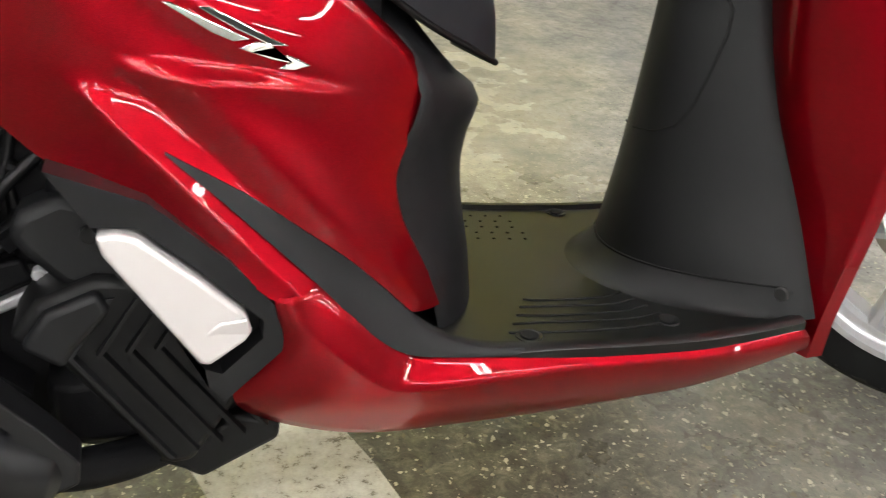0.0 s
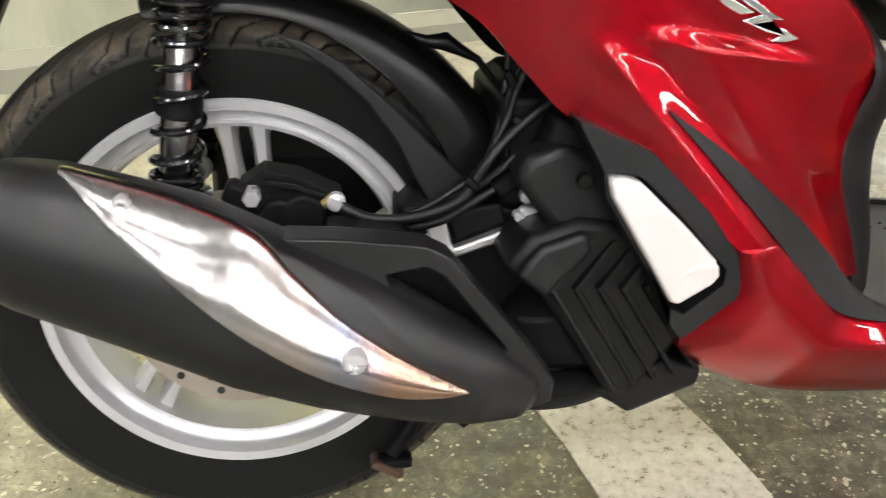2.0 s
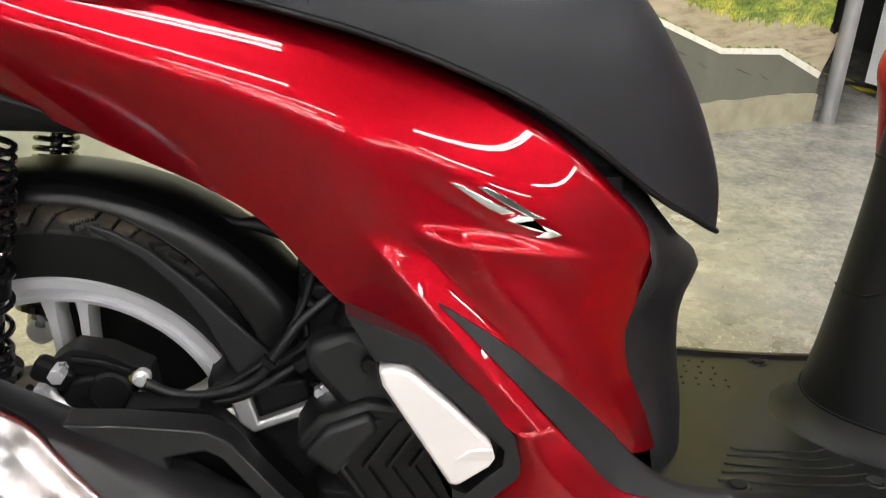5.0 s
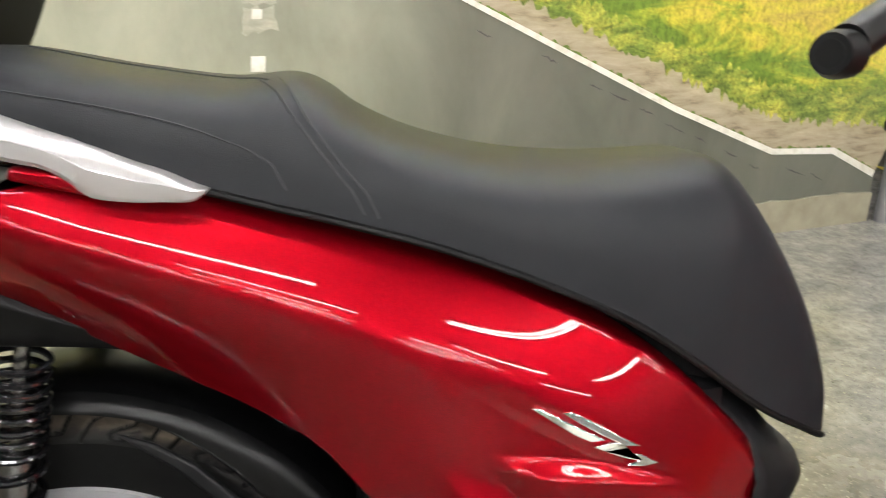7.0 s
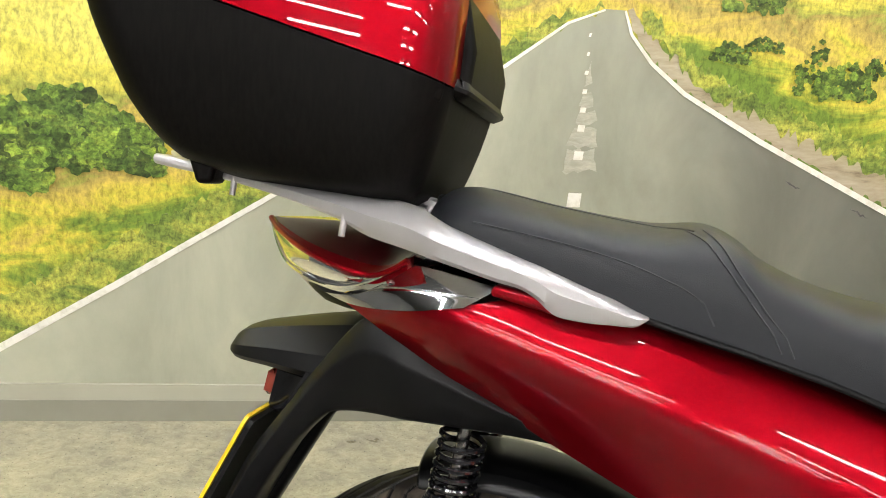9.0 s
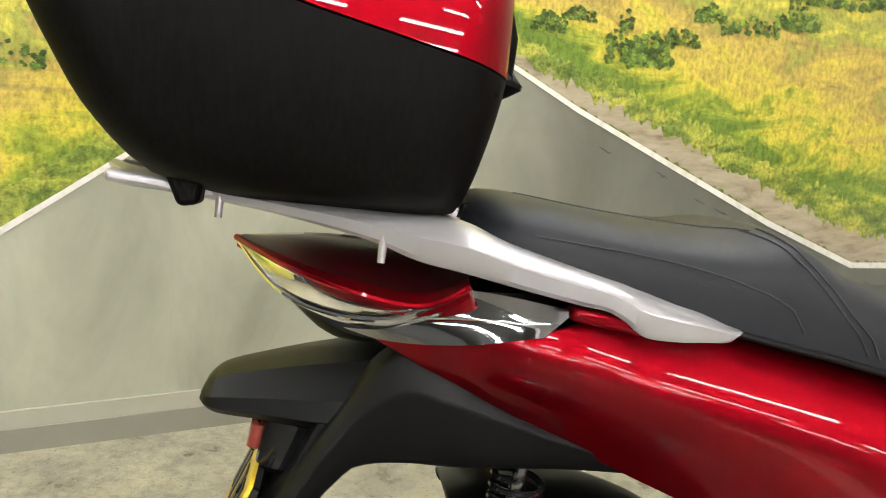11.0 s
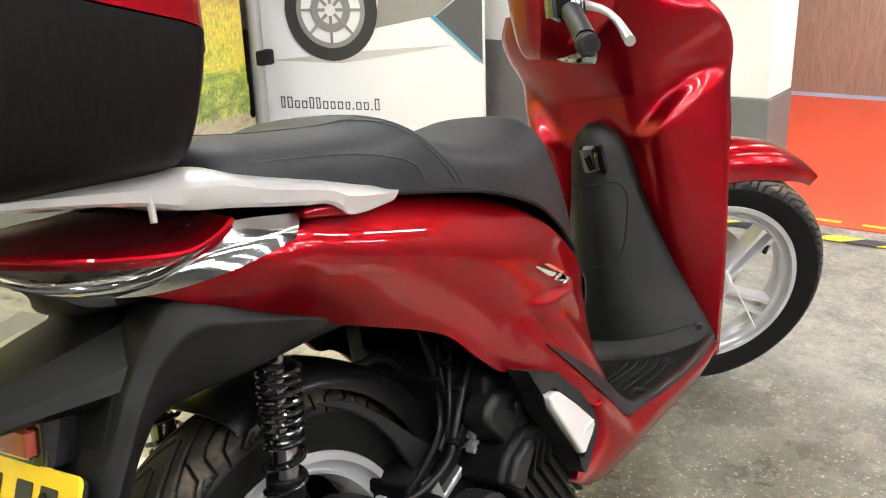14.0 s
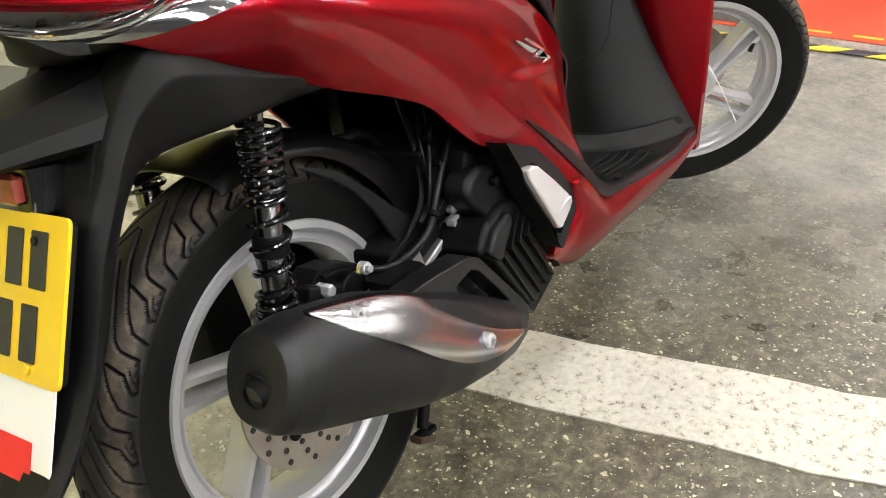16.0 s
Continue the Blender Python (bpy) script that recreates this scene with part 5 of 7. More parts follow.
PANEL_KEYS = [  # x, z, distance from the middle
    (-0.163, 0.79, 0.134), (-0.09, 0.80, 0.163), (-0.09, 0.75, 0.146), (-0.02, 0.79, 0.179), (-0.02, 0.715, 0.143), (0.05, 0.815, 0.160), (0.06, 0.77, 0.187), (0.058, 0.68, 0.136), (0.14, 0.808, 0.158), (0.15, 0.75, 0.189), (0.13, 0.65, 0.138),
    (0.27, 0.78, 0.156), (0.27, 0.725, 0.191), (0.22, 0.605, 0.156), (0.25, 0.66, 0.176), (0.394, 0.74, 0.151), (0.39, 0.69, 0.189), (0.35, 0.60, 0.197), (0.30, 0.53, 0.184), (0.395, 0.53, 0.209), (0.47, 0.39, 0.222), (0.51, 0.405, 0.214),
    (0.504, 0.60, 0.180), (0.56, 0.555, 0.167), (0.60, 0.59, 0.153), (0.616, 0.557, 0.150), (0.51, 0.677, 0.150), (0.582, 0.49, 0.153), (0.60, 0.42, 0.152), (0.634, 0.355, 0.150), (0.50, 0.50, 0.189), (0.55, 0.43, 0.184)]


def thin_plate(keys):
    """A smooth surface through keys of (x, z, value)."""
    k = np.array(keys)
    n = len(k)

    def u(r2):
        return np.where(r2 < 1e-12, 0.0, r2 * np.log(r2 + 1e-12))

    a = np.zeros((n + 3, n + 3))
    a[:n, :n] = u(((k[:, None, :2] - k[None, :, :2]) ** 2).sum(-1)) + 3e-1 * np.eye(n)
    a[:n, n], a[n, :n] = 1, 1
    a[:n, n + 1 :], a[n + 1 :, :n] = k[:, :2], k[:, :2].T
    w = np.linalg.solve(a, np.r_[k[:, 2], 0, 0, 0])
    return lambda x, z: float(w[:n] @ u((k[:, 0] - x) ** 2 + (k[:, 1] - z) ** 2) + w[n] + w[n + 1] * x + w[n + 2] * z)


CREST = [(-0.17, 0.816), (-0.10, 0.800), (-0.03, 0.784), (0.025, 0.771), (0.115, 0.748), (0.235, 0.718), (0.302, 0.697), (0.375, 0.670), (0.446, 0.641), (0.496, 0.617), (0.548, 0.575), (0.64, 0.49)]


def crest_z(x):
    return cubic_table(CREST, max(-0.17, min(0.64, x)))[0]


def panel_terms(x, z):
    d = z - crest_z(x)
    f = math.sqrt(d * d + 0.028 ** 2)
    return [1, x, z, x * x, x * z, z * z, x ** 3, x * x * z, x * z * z, z ** 3, f, f * x, x ** 4, x ** 3 * z]


_A = np.array([panel_terms(x, z) for x, z, y in PANEL_KEYS])
_W = np.linalg.solve(_A.T @ _A + 1e-6 * np.eye(_A.shape[1]), _A.T @ np.array([k[2] for k in PANEL_KEYS]))
panel_rest = thin_plate([(x, z, y - float(np.dot(_W, panel_terms(x, z)))) for x, z, y in PANEL_KEYS])


def panel_y(x, z):
    """Distance from the middle: a smooth sheet folded along the shoulder crest."""
    return float(np.dot(_W, panel_terms(x, z))) + panel_rest(x, z)


def side_of(p, a, b):
    return ((b[0] - a[0]) * (p[1] - a[1]) - (b[1] - a[1]) * (p[0] - a[0])) / math.hypot(b[0] - a[0], b[1] - a[1])


def panel_depth(x, z, v):
    """The panel with its folds: the scooped badge field, the ledge under it, the ridge of the lower arm."""
    A, B, C = (0.302, 0.712), (0.335, 0.597), (0.558, 0.566)
    y = panel_y(x, z)
    y -= 0.012 * max(0, 1 - v / 0.05) ** 2 * smoothstep((x + 0.02) / 0.10)
    d1, d2, d3 = side_of((x, z), C, A), side_of((x, z), B, C), side_of((x, z), A, B)
    field = smoothstep(d1 / 0.034) * smoothstep((d3 + 0.01) / 0.13)
    if d2 < 0:
        y += field * 0.0035 * max(0.0, 1 + d2 / 0.03) ** 2
    else:
        y += field * (0.0035 - 0.0135 * min(1.0, d2 / 0.013))
    e = side_of((x, z), (0.312, 0.599), (0.480, 0.414))
    k = smoothstep((x - 0.297) / 0.06) * smoothstep((0.612 - z) / 0.04)
    if e > 0:
        y += k * (0.013 * max(0.0, 1 - e / 0.032) - 0.0065 * (1 - smoothstep((e - 0.032) / 0.10)) + 0.0075 * math.exp(-(((e - 0.062) / 0.021) ** 2)))
    else:
        y += k * 0.0065 * max(0.0, 1 + e / 0.045) ** 2
    # the tail tucks in against the chrome trim
    if x < 0.06:
        rim = cubic_table([(-0.18, 0.108), (-0.152, 0.121), (-0.088, 0.157), (-0.026, 0.180), (0.03, 0.186), (0.08, 0.187)], x)[0]
        top = cubic_table([(p[0], p[1]) for p in PANEL[:6]], max(-0.163, x))[0]
        y += (rim - panel_y(x, top)) * smoothstep((0.06 - x) / 0.14) * max(0.0, 1 - max(0.0, top - z) / 0.09)
    return y


def panel_rows(nu=300, nv=100):
    rows = []
    tab = [(i, *p) for i, p in enumerate(PANEL)]
    for i in range(nu):
        s = i / (nu - 1) * (len(PANEL) - 1)
        tx, tz, bx, bz = cubic_table(tab, s)
        row = []
        for j in range(nv):
            v = j / (nv - 1)
            x, z = tx + (bx - tx) * v, tz + (bz - tz) * v
            y = panel_depth(x, z, v)
            row.append((x, -y, z))
        rows.append(row)
    return rows


PANEL_GEO = sheet(panel_rows(), (0.0, 0.006, 0.0))
side_panel = part("side_panel", PANEL_GEO, RED, scooter, "candy-red side panel with a scooped badge field", angle=50)
left_panel = part("side_panel", mirrored(PANEL_GEO), RED, scooter, "candy-red side panel", angle=50)
# black sheet added to hide the red inside and keep the hollow dark
part("panel_lining", mirrored(sheet([[(x, y + 0.0085, z) for x, y, z in r] for r in panel_rows(80, 24)], (0.0, 0.002, 0.0))), BLACK, left_panel, "black sheet added behind the panel to keep the hollow dark")

# badge: slanted chrome strokes lying on the scooped field
def badge_stroke(outline):
    n = len(outline)
    v = [(x, -panel_depth(x, z, 0.5) + 0.002, z) for x, z in outline] + [(x, -panel_depth(x, z, 0.5) - 0.0045, z) for x, z in outline]
    return v, [tuple(range(n)), tuple(range(2 * n - 1, n - 1, -1))] + [(i, n + i, n + (i + 1) % n, (i + 1) % n) for i in range(n)]


for outline in ([(0.392, 0.645), (0.399, 0.645), (0.426, 0.631), (0.440, 0.624), (0.456, 0.616), (0.443, 0.614), (0.428, 0.621)],
                [(0.418, 0.641), (0.427, 0.641), (0.449, 0.630), (0.469, 0.618), (0.487, 0.609), (0.472, 0.610), (0.447, 0.623), (0.430, 0.633)],
                [(0.446, 0.609), (0.460, 0.614), (0.472, 0.613), (0.475, 0.608), (0.463, 0.606), (0.487, 0.602), (0.504, 0.593), (0.490, 0.590), (0.476, 0.591), (0.485, 0.596), (0.471, 0.599)]):
    part("badge_stroke", badge_stroke(outline), CHROME, side_panel, "chrome badge stroke", bevel=0.0012)

# groove inlay running into the footboard edge
def strap(up, lo, n, y_up, y_lo, back):
    u, l = smooth_line([(x, 0, z) for x, z in up], n), smooth_line([(x, 0, z) for x, z in lo], n)
    rows = []
    for i in range(n):
        t = i / (n - 1)
        yu, yl = cubic_table(y_up, t)[0], cubic_table(y_lo, t)[0]
        row = []
        for v in (0, 0.15, 0.5, 0.85, 1):
            x, z = u[i][0] + (l[i][0] - u[i][0]) * v, u[i][2] + (l[i][2] - u[i][2]) * v
            y = -(yu + (yl - yu) * v - 0.002 * math.sin(math.pi * v))
            if x < 0.59:
                y += (min(y, panel_depth(x, z, 0.5) + 0.0025) - y) * (1 - smoothstep((x - 0.52) / 0.07))
            row.append((x, -y, z))
        rows.append(row)
    return sheet(rows, back)


groove = part("groove_inlay", strap([(0.386, 0.534), (0.448, 0.493), (0.503, 0.450), (0.532, 0.426), (0.562, 0.396), (0.592, 0.364), (0.623, 0.341), (0.66, 0.328), (0.70, 0.3225)], [(0.386, 0.532), (0.432, 0.486), (0.503, 0.411), (0.531, 0.378), (0.560, 0.350), (0.577, 0.339), (0.602, 0.331), (0.64, 0.323), (0.69, 0.3145)], 56,
              [(0, -0.212), (0.25, -0.209), (0.5, -0.203), (0.68, -0.198), (0.82, -0.200), (1, -0.2035)], [(0, -0.214), (0.25, -0.221), (0.5, -0.223), (0.7, -0.217), (0.85, -0.2105), (1, -0.207)], (0, 0.012, 0)), GREY_BLACK, scooter, "charcoal inlay strip in the red panel", angle=50)

# trim round the silver insert
trim_out = [(0.300, 0.530), (0.370, 0.500), (0.428, 0.446), (0.475, 0.386), (0.474, 0.366), (0.417, 0.319), (0.404, 0.335), (0.36, 0.43)]
trim_in = [(0.327, 0.484), (0.361, 0.480), (0.405, 0.439), (0.452, 0.390), (0.451, 0.374), (0.416, 0.345), (0.402, 0.352), (0.331, 0.460)]
trim = part("panel_trim", prism(trim_out, -0.185, -0.219, trim_in), GREY_BLACK, scooter, "charcoal trim round the silver insert", bevel=0.005)
part("trim_back", prism([(0.318, 0.505), (0.36, 0.484), (0.452, 0.385), (0.45, 0.37), (0.415, 0.34), (0.345, 0.46)], -0.15, -0.195), BLACK, trim)


insert = [(0.330, 0.479), (0.344, 0.481), (0.359, 0.476), (0.400, 0.439), (0.437, 0.402), (0.442, 0.386), (0.436, 0.378), (0.406, 0.359), (0.398, 0.362), (0.365, 0.414), (0.334, 0.463)]
silver_insert = part("silver_insert", prism(insert, -0.200, -0.229), WHITE_SILVER, trim, "pearl silver insert", bevel=0.004)
fold = [(0.389, 0.378), (0.416, 0.398), (0.438, 0.399), (0.441, 0.387), (0.435, 0.379), (0.406, 0.361), (0.399, 0.364)]
fold_geo = ([(x, -0.205, z) for x, z in fold] + [(x, -0.2315 + 0.30 * max(0.0, 0.392 - z), z) for x, z in fold], [tuple(range(7)), tuple(range(13, 6, -1))] + [(i, 7 + i, 7 + (i + 1) % 7, (i + 1) % 7) for i in range(7)])
part("insert_fold", fold_geo, WHITE_SILVER, silver_insert, bevel=0.002)

# -- sill under the footboard --
SILL = [  # x top, z top, x ridge, z ridge, x foot, z foot, y top, y ridge, y foot
    (0, 0.503, 0.4105, 0.482, 0.409, 0.462, 0.4075, 0.2160, 0.2172, 0.2165), (1, 0.529, 0.380, 0.498, 0.374, 0.462, 0.366, 0.219, 0.229, 0.213), (2, 0.559, 0.351, 0.525, 0.343, 0.425, 0.312, 0.216, 0.232, 0.199), (3, 0.589, 0.334, 0.567, 0.311, 0.458, 0.270, 0.211, 0.230, 0.183),
    (4, 0.645, 0.3225, 0.642, 0.302, 0.550, 0.230, 0.2065, 0.222, 0.168), (5, 0.745, 0.3085, 0.75, 0.2975, 0.680, 0.213, 0.2035, 0.214, 0.155), (6, 0.850, 0.297, 0.85, 0.2885, 0.82, 0.207, 0.202, 0.210, 0.150), (7, 0.945, 0.289, 0.945, 0.280, 0.945, 0.212, 0.200, 0.205, 0.152), (8, 1.04, 0.290, 1.045, 0.282, 1.06, 0.241, 0.192, 0.196, 0.160)]


def sill_rows():
    rows = []
    # the first station takes its depth from the panel above
    xt, zt, xr, zr, xf, zf = SILL[0][1:7]
    SILL[0] = SILL[0][:7] + (panel_depth(xt, zt, 0.5) + 0.0005, panel_depth(xr, zr, 0.5) + 0.0005, panel_depth(xf, zf, 0.5) + 0.0005)
    for i in range(70):
        s = i / 69 * 8
        xt, zt, xr, zr, xf, zf, yt, yr, yf = cubic_table(SILL, s)
        row = []
        for v in (0, 0.3, 0.7, 1):
            row.append((xt + (xr - xt) * v, -(yt + (yr - yt) * v), zt + (zr - zt) * v))
        for v in (0.04, 0.12, 0.3, 0.5, 0.7, 0.88, 1):
            b = 0.006 * math.sin(math.pi * v)
            row.append((xr + (xf - xr) * v, -(yr + (yf - yr) * v ** 1.25 + b), zr + (zf - zr) * v))
        row.append((xf, -(yf - 0.05), zf - 0.004))
        row.append((xf, -0.01, zf))
        rows.append(row)
    return rows


SILL_GEO = sheet(sill_rows(), (0, 0.004, 0.003))
part("sill_panel", SILL_GEO, RED, scooter, "candy-red sill under the footboard", angle=55)
part("sill_panel", mirrored(SILL_GEO), RED, scooter, "candy-red sill under the footboard", angle=55)

# -- footboard --
def foot_z(x):
    return cubic_table([(0.56, 0.362), (0.62, 0.334), (0.68, 0.322), (0.75, 0.316), (0.85, 0.306), (0.95, 0.300), (1.05, 0.300)], x)[0]


def foot_rows():
    rows = []
    for i in range(40):
        x = 0.563 + 0.477 * i / 39
        w = cubic_table([(0.56, 0.194), (0.6, 0.200), (0.7, 0.206), (0.9, 0.2025), (1.04, 0.192)], x)[0]
        z = foot_z(x)
        rows.append([(x, -w - 0.0005, z - 0.009), (x, -w - 0.001, z - 0.002), (x, -w + 0.004, z + 0.002), (x, -w + 0.014, z + 0.002), (x, -w + 0.019, z - 0.004), (x, -0.09, z - 0.004), (x, 0, z - 0.004), (x, 0.09, z - 0.004), (x, w + 0.009, z - 0.004), (x, w + 0.014, z + 0.002), (x, w + 0.024, z + 0.002), (x, w + 0.028, z - 0.002), (x, w + 0.028, z - 0.018)])
    return rows


footboard = part("footboard", sheet(foot_rows(), (0, 0, -0.02)), FOOT_MAT, scooter, "black moulded footboard with a raised rim", angle=40)
for k in range(5):
    y0 = -0.166 + 0.019 * k
    pts = [(0.70 + 0.012 * k, y0 + 0.004, 0), (0.76, y0 + 0.004 * (k % 2), 0), (0.85, y0 + 0.006, 0), (0.90 - 0.006 * k, y0 + 0.016, 0)]
    rib = [(x, y, foot_z(x) - 0.0035) for x, y, _ in smooth_line(pts, 16)]
    part("mat_rib", tube(rib, 0.0015, 6), GROOVE, footboard)
for i in range(7):
    for j in range(5):
        x, y = 0.70 + 0.022 * i + 0.006 * (j % 2), 0.10 + 0.022 * j
        part("mat_dimple", moved(disc_y(0.0022, -0.0006, 0.0006, n=8), pose(x, y, foot_z(x) - 0.0035, 90)), GROOVE, footboard)
for x, y in ((0.718, -0.172), (0.891, -0.150), (0.745, 0.19), (0.923, 0.198)):
    z = foot_z(x) - 0.003
    part("mat_hole", moved(disc_y(0.009, -0.0015, 0.0015), pose(x, y, z + 0.001, 90)), GROOVE, footboard, "recessed screw hole")
    part("hole_rim", moved(ring([(0.010, -0.001), (0.0135, 0.0), (0.0145, -0.002), (0.010, -0.002)], 20), pose(x, y, z + 0.001, 90)), GREY_BLACK, footboard)

# -- black cover under the seat nose --
def support_rows():
    rows = []
    for i in range(24):
        z = 0.322 + (0.640 - 0.322) * i / 23
        xf, xs, ys = cubic_table([(0.32, 0.700, 0.636, 0.152), (0.37, 0.697, 0.624, 0.152), (0.42, 0.690, 0.600, 0.152), (0.47, 0.688, 0.584, 0.152), (0.50, 0.694, 0.590, 0.152), (0.535, 0.704, 0.606, 0.152), (0.56, 0.676, 0.612, 0.150), (0.60, 0.640, 0.592, 0.140), (0.64, 0.610, 0.55, 0.135)], z)
        row = []
        for j in range(25):
            a = -1 + 2 * j / 24
            y = a * ys
            x = xs + (xf - xs) * (1 - abs(a) ** 2.6)
            row.append((x, y, z))
        rows.append(row)
    return rows


part("seat_support_cover", sheet(support_rows(), (-0.006, 0, 0)), GREY_BLACK, scooter, "charcoal cover under the seat nose", angle=50)
part("panel_tab", prism([(0.237, 0.613), (0.285, 0.599), (0.325, 0.577), (0.335, 0.566), (0.322, 0.562), (0.277, 0.592)], -0.10, -0.112), GREY_BLACK, scooter, "grey tab behind the panel edge", bevel=0.003)
# plain blocks added to stop see-through and keep light out
for size in (
    (0.30, 0.58, -0.13, 0.13, 0.62, 0.735, 0.02),
    (0.33, 0.58, -0.14, 0.14, 0.42, 0.66, 0.02),
    (-0.10, 0.32, -0.12, 0.12, 0.72, 0.80, 0.02),
    (0.42, 0.60, -0.13, 0.13, 0.27, 0.45, 0.02),
    (0.09, 0.38, -0.105, 0.125, 0.648, 0.74, 0.03),
    (0.33, 0.42, -0.06, 0.12, 0.50, 0.66, 0.02),
):
    part("inner_filler", block(*size), DARK, scooter, "dark filler block added behind the panels")

# -- seat --
SEAT = [  # x, top z, foot z, half width, crown flatness
    (-0.088, 0.888, 0.866, 0.085), (-0.078, 0.908, 0.858, 0.115), (-0.045, 0.918, 0.848, 0.148), (0.05, 0.905, 0.832, 0.168), (0.14, 0.897, 0.815, 0.176), (0.195, 0.902, 0.803, 0.179), (0.225, 0.892, 0.797, 0.180), (0.255, 0.872, 0.790, 0.181),
    (0.312, 0.850, 0.776, 0.181), (0.39, 0.835, 0.750, 0.178), (0.47, 0.832, 0.716, 0.168), (0.53, 0.836, 0.680, 0.154), (0.57, 0.838, 0.652, 0.143), (0.595, 0.826, 0.634, 0.133), (0.63, 0.785, 0.612, 0.120), (0.665, 0.732, 0.594, 0.104), (0.690, 0.682, 0.580, 0.088), (0.706, 0.632, 0.572, 0.072), (0.702, 0.580, 0.567, 0.050)]


def seat_rows():
    rows = []
    tab = [(i, *p) for i, p in enumerate(SEAT)]
    n = 90
    for i in range(n):
        s = i / (n - 1) * (len(SEAT) - 1)
        x, zt, zb, w = cubic_table(tab, s)
        nose = max(0.0, min(1.0, (s - 9) / 4))
        row = []
        m = 36
        for j in range(m + 1):
            a = math.pi * j / m
            c, sn = math.cos(a), math.sin(a)
            k = 0.56
            y = -w * math.copysign(abs(c) ** k, c)
            up = abs(sn) ** (0.46 + 0.12 * nose)
            drop = 0.010 * (abs(y) / w) ** 2 * (1 - nose)
            row.append((x, y * (1 - 0.05 * (1 - up) * 0), zb + (zt - zb) * up - drop * up))
        rows.append(row)
    return rows


SR = seat_rows()
seat = part("seat", grid(SR, False, True), VINYL, scooter, "black vinyl seat with a raised pillion step", angle=70)


def on_seat(x, j, lift=0.0005):
    """A point of the seat's right side: at x, j steps up from its rim."""
    k = next((i for i in range(len(SR) - 1) if SR[i][18][0] <= x <= SR[i + 1][18][0]), 0)
    u = (x - SR[k][18][0]) / (SR[k + 1][18][0] - SR[k][18][0] + 1e-9)
    a = int(min(17, j))
    w = j - a
    p = [Vector(SR[k][a]).lerp(Vector(SR[k][a + 1]), w), Vector(SR[k + 1][a]).lerp(Vector(SR[k + 1][a + 1]), w)]
    q = p[0].lerp(p[1], u)
    return tuple(q + Vector((0, -lift, lift)))


for pts in ([(0.172, 14), (0.190, 10), (0.205, 6), (0.232, 2.2), (0.259, 0.3)], [(0.189, 14), (0.203, 10), (0.217, 6), (0.243, 2.5), (0.270, 0.3)], [(-0.03, 4), (0.053, 4.6), (0.11, 4), (0.157, 2.4), (0.185, 1.2), (0.20, 0.4)], [(-0.03, 17), (0.092, 16.5), (0.16, 15), (0.18, 13.5)]):
    ln = [on_seat(x, j) for x, j, _ in smooth_line([(*p, 0) for p in pts], 44)]
    part("seat_seam", tube(ln, 0.0008, 6), THREAD, seat, "raised stitched seam")
part("seat_welt", tube([(SR[i][0][0], SR[i][0][1] - 0.001, SR[i][0][2] - 0.003) for i in range(4, 86, 2)], 0.0034, 8), BLACK, seat, "black edge strip")

# -- grab rail and rack --
RAIL = [  # x, top z, foot z, y outer, y inner
    (0.143, 0.8150, 0.8132, 0.185, 0.164), (0.138, 0.8172, 0.8095, 0.187, 0.159), (0.130, 0.8207, 0.805, 0.1875, 0.156), (0.11, 0.8295, 0.8045, 0.188, 0.152), (0.088, 0.8365, 0.804, 0.188, 0.148), (0.063, 0.845, 0.806, 0.188, 0.145), (0.052, 0.848, 0.811, 0.188, 0.143), (0.042, 0.851, 0.819, 0.188, 0.141), (0.025, 0.855, 0.8275, 0.188, 0.139), (0.0, 0.862, 0.832, 0.187, 0.136), (-0.05, 0.876, 0.843, 0.184, 0.128),
    (-0.09, 0.893, 0.852, 0.178, 0.110), (-0.13, 0.898, 0.860, 0.168, 0.098), (-0.17, 0.900, 0.874, 0.152, 0.092), (-0.24, 0.906, 0.889, 0.128, 0.086), (-0.32, 0.914, 0.902, 0.104, 0.07), (-0.38, 0.924, 0.914, 0.075, 0.03), (-0.40, 0.928, 0.922, 0.05, 0.01)]


def rail_geo():
    tab = [(i, *p) for i, p in enumerate(RAIL)]
    rows = []
    for i in range(72):
        x, zt, zf, yo, yi = cubic_table(tab, i / 71 * (len(RAIL) - 1))
        h, w = zt - zf, yo - yi
        rows.append([(x, -yi, zf + 0.5 * h), (x, -yi - 0.1 * w, zt - 0.1 * h), (x, -yi - 0.35 * w, zt), (x, -yi - 0.62 * w, zt - 0.10 * h), (x, -yi - 0.90 * w, zt - 0.33 * h), (x, -yo, zf + 0.52 * h), (x, -yo + 0.02 * w, zf + 0.12 * h), (x, -yo + 0.08 * w, zf), (x, -yi - 0.2 * w, zf), (x, -yi, zf + 0.15 * h)])
    return grid(rows, True, True)


RG = rail_geo()
rail = part("grab_rail", RG, SILVER, scooter, "silver painted grab rail", angle=35)
part("grab_rail", mirrored(RG), SILVER, scooter, "silver painted grab rail", angle=35)
part("rack_plate", prism([(-0.09, 0.889), (-0.39, 0.921), (-0.39, 0.910), (-0.09, 0.872)], -0.11, 0.11), SILVER, rail, "silver rack plate", bevel=0.004)
for x, y, z0, z1 in ((-0.159, -0.152, 0.882, 0.856), (-0.296, -0.108, 0.912, 0.884)):
    part("rail_peg", tube([(x + 0.002, y, z0), (x, y - 0.001, z1)], [0.004, 0.0032], 12), SILVER, rail, "pale peg under the rail")

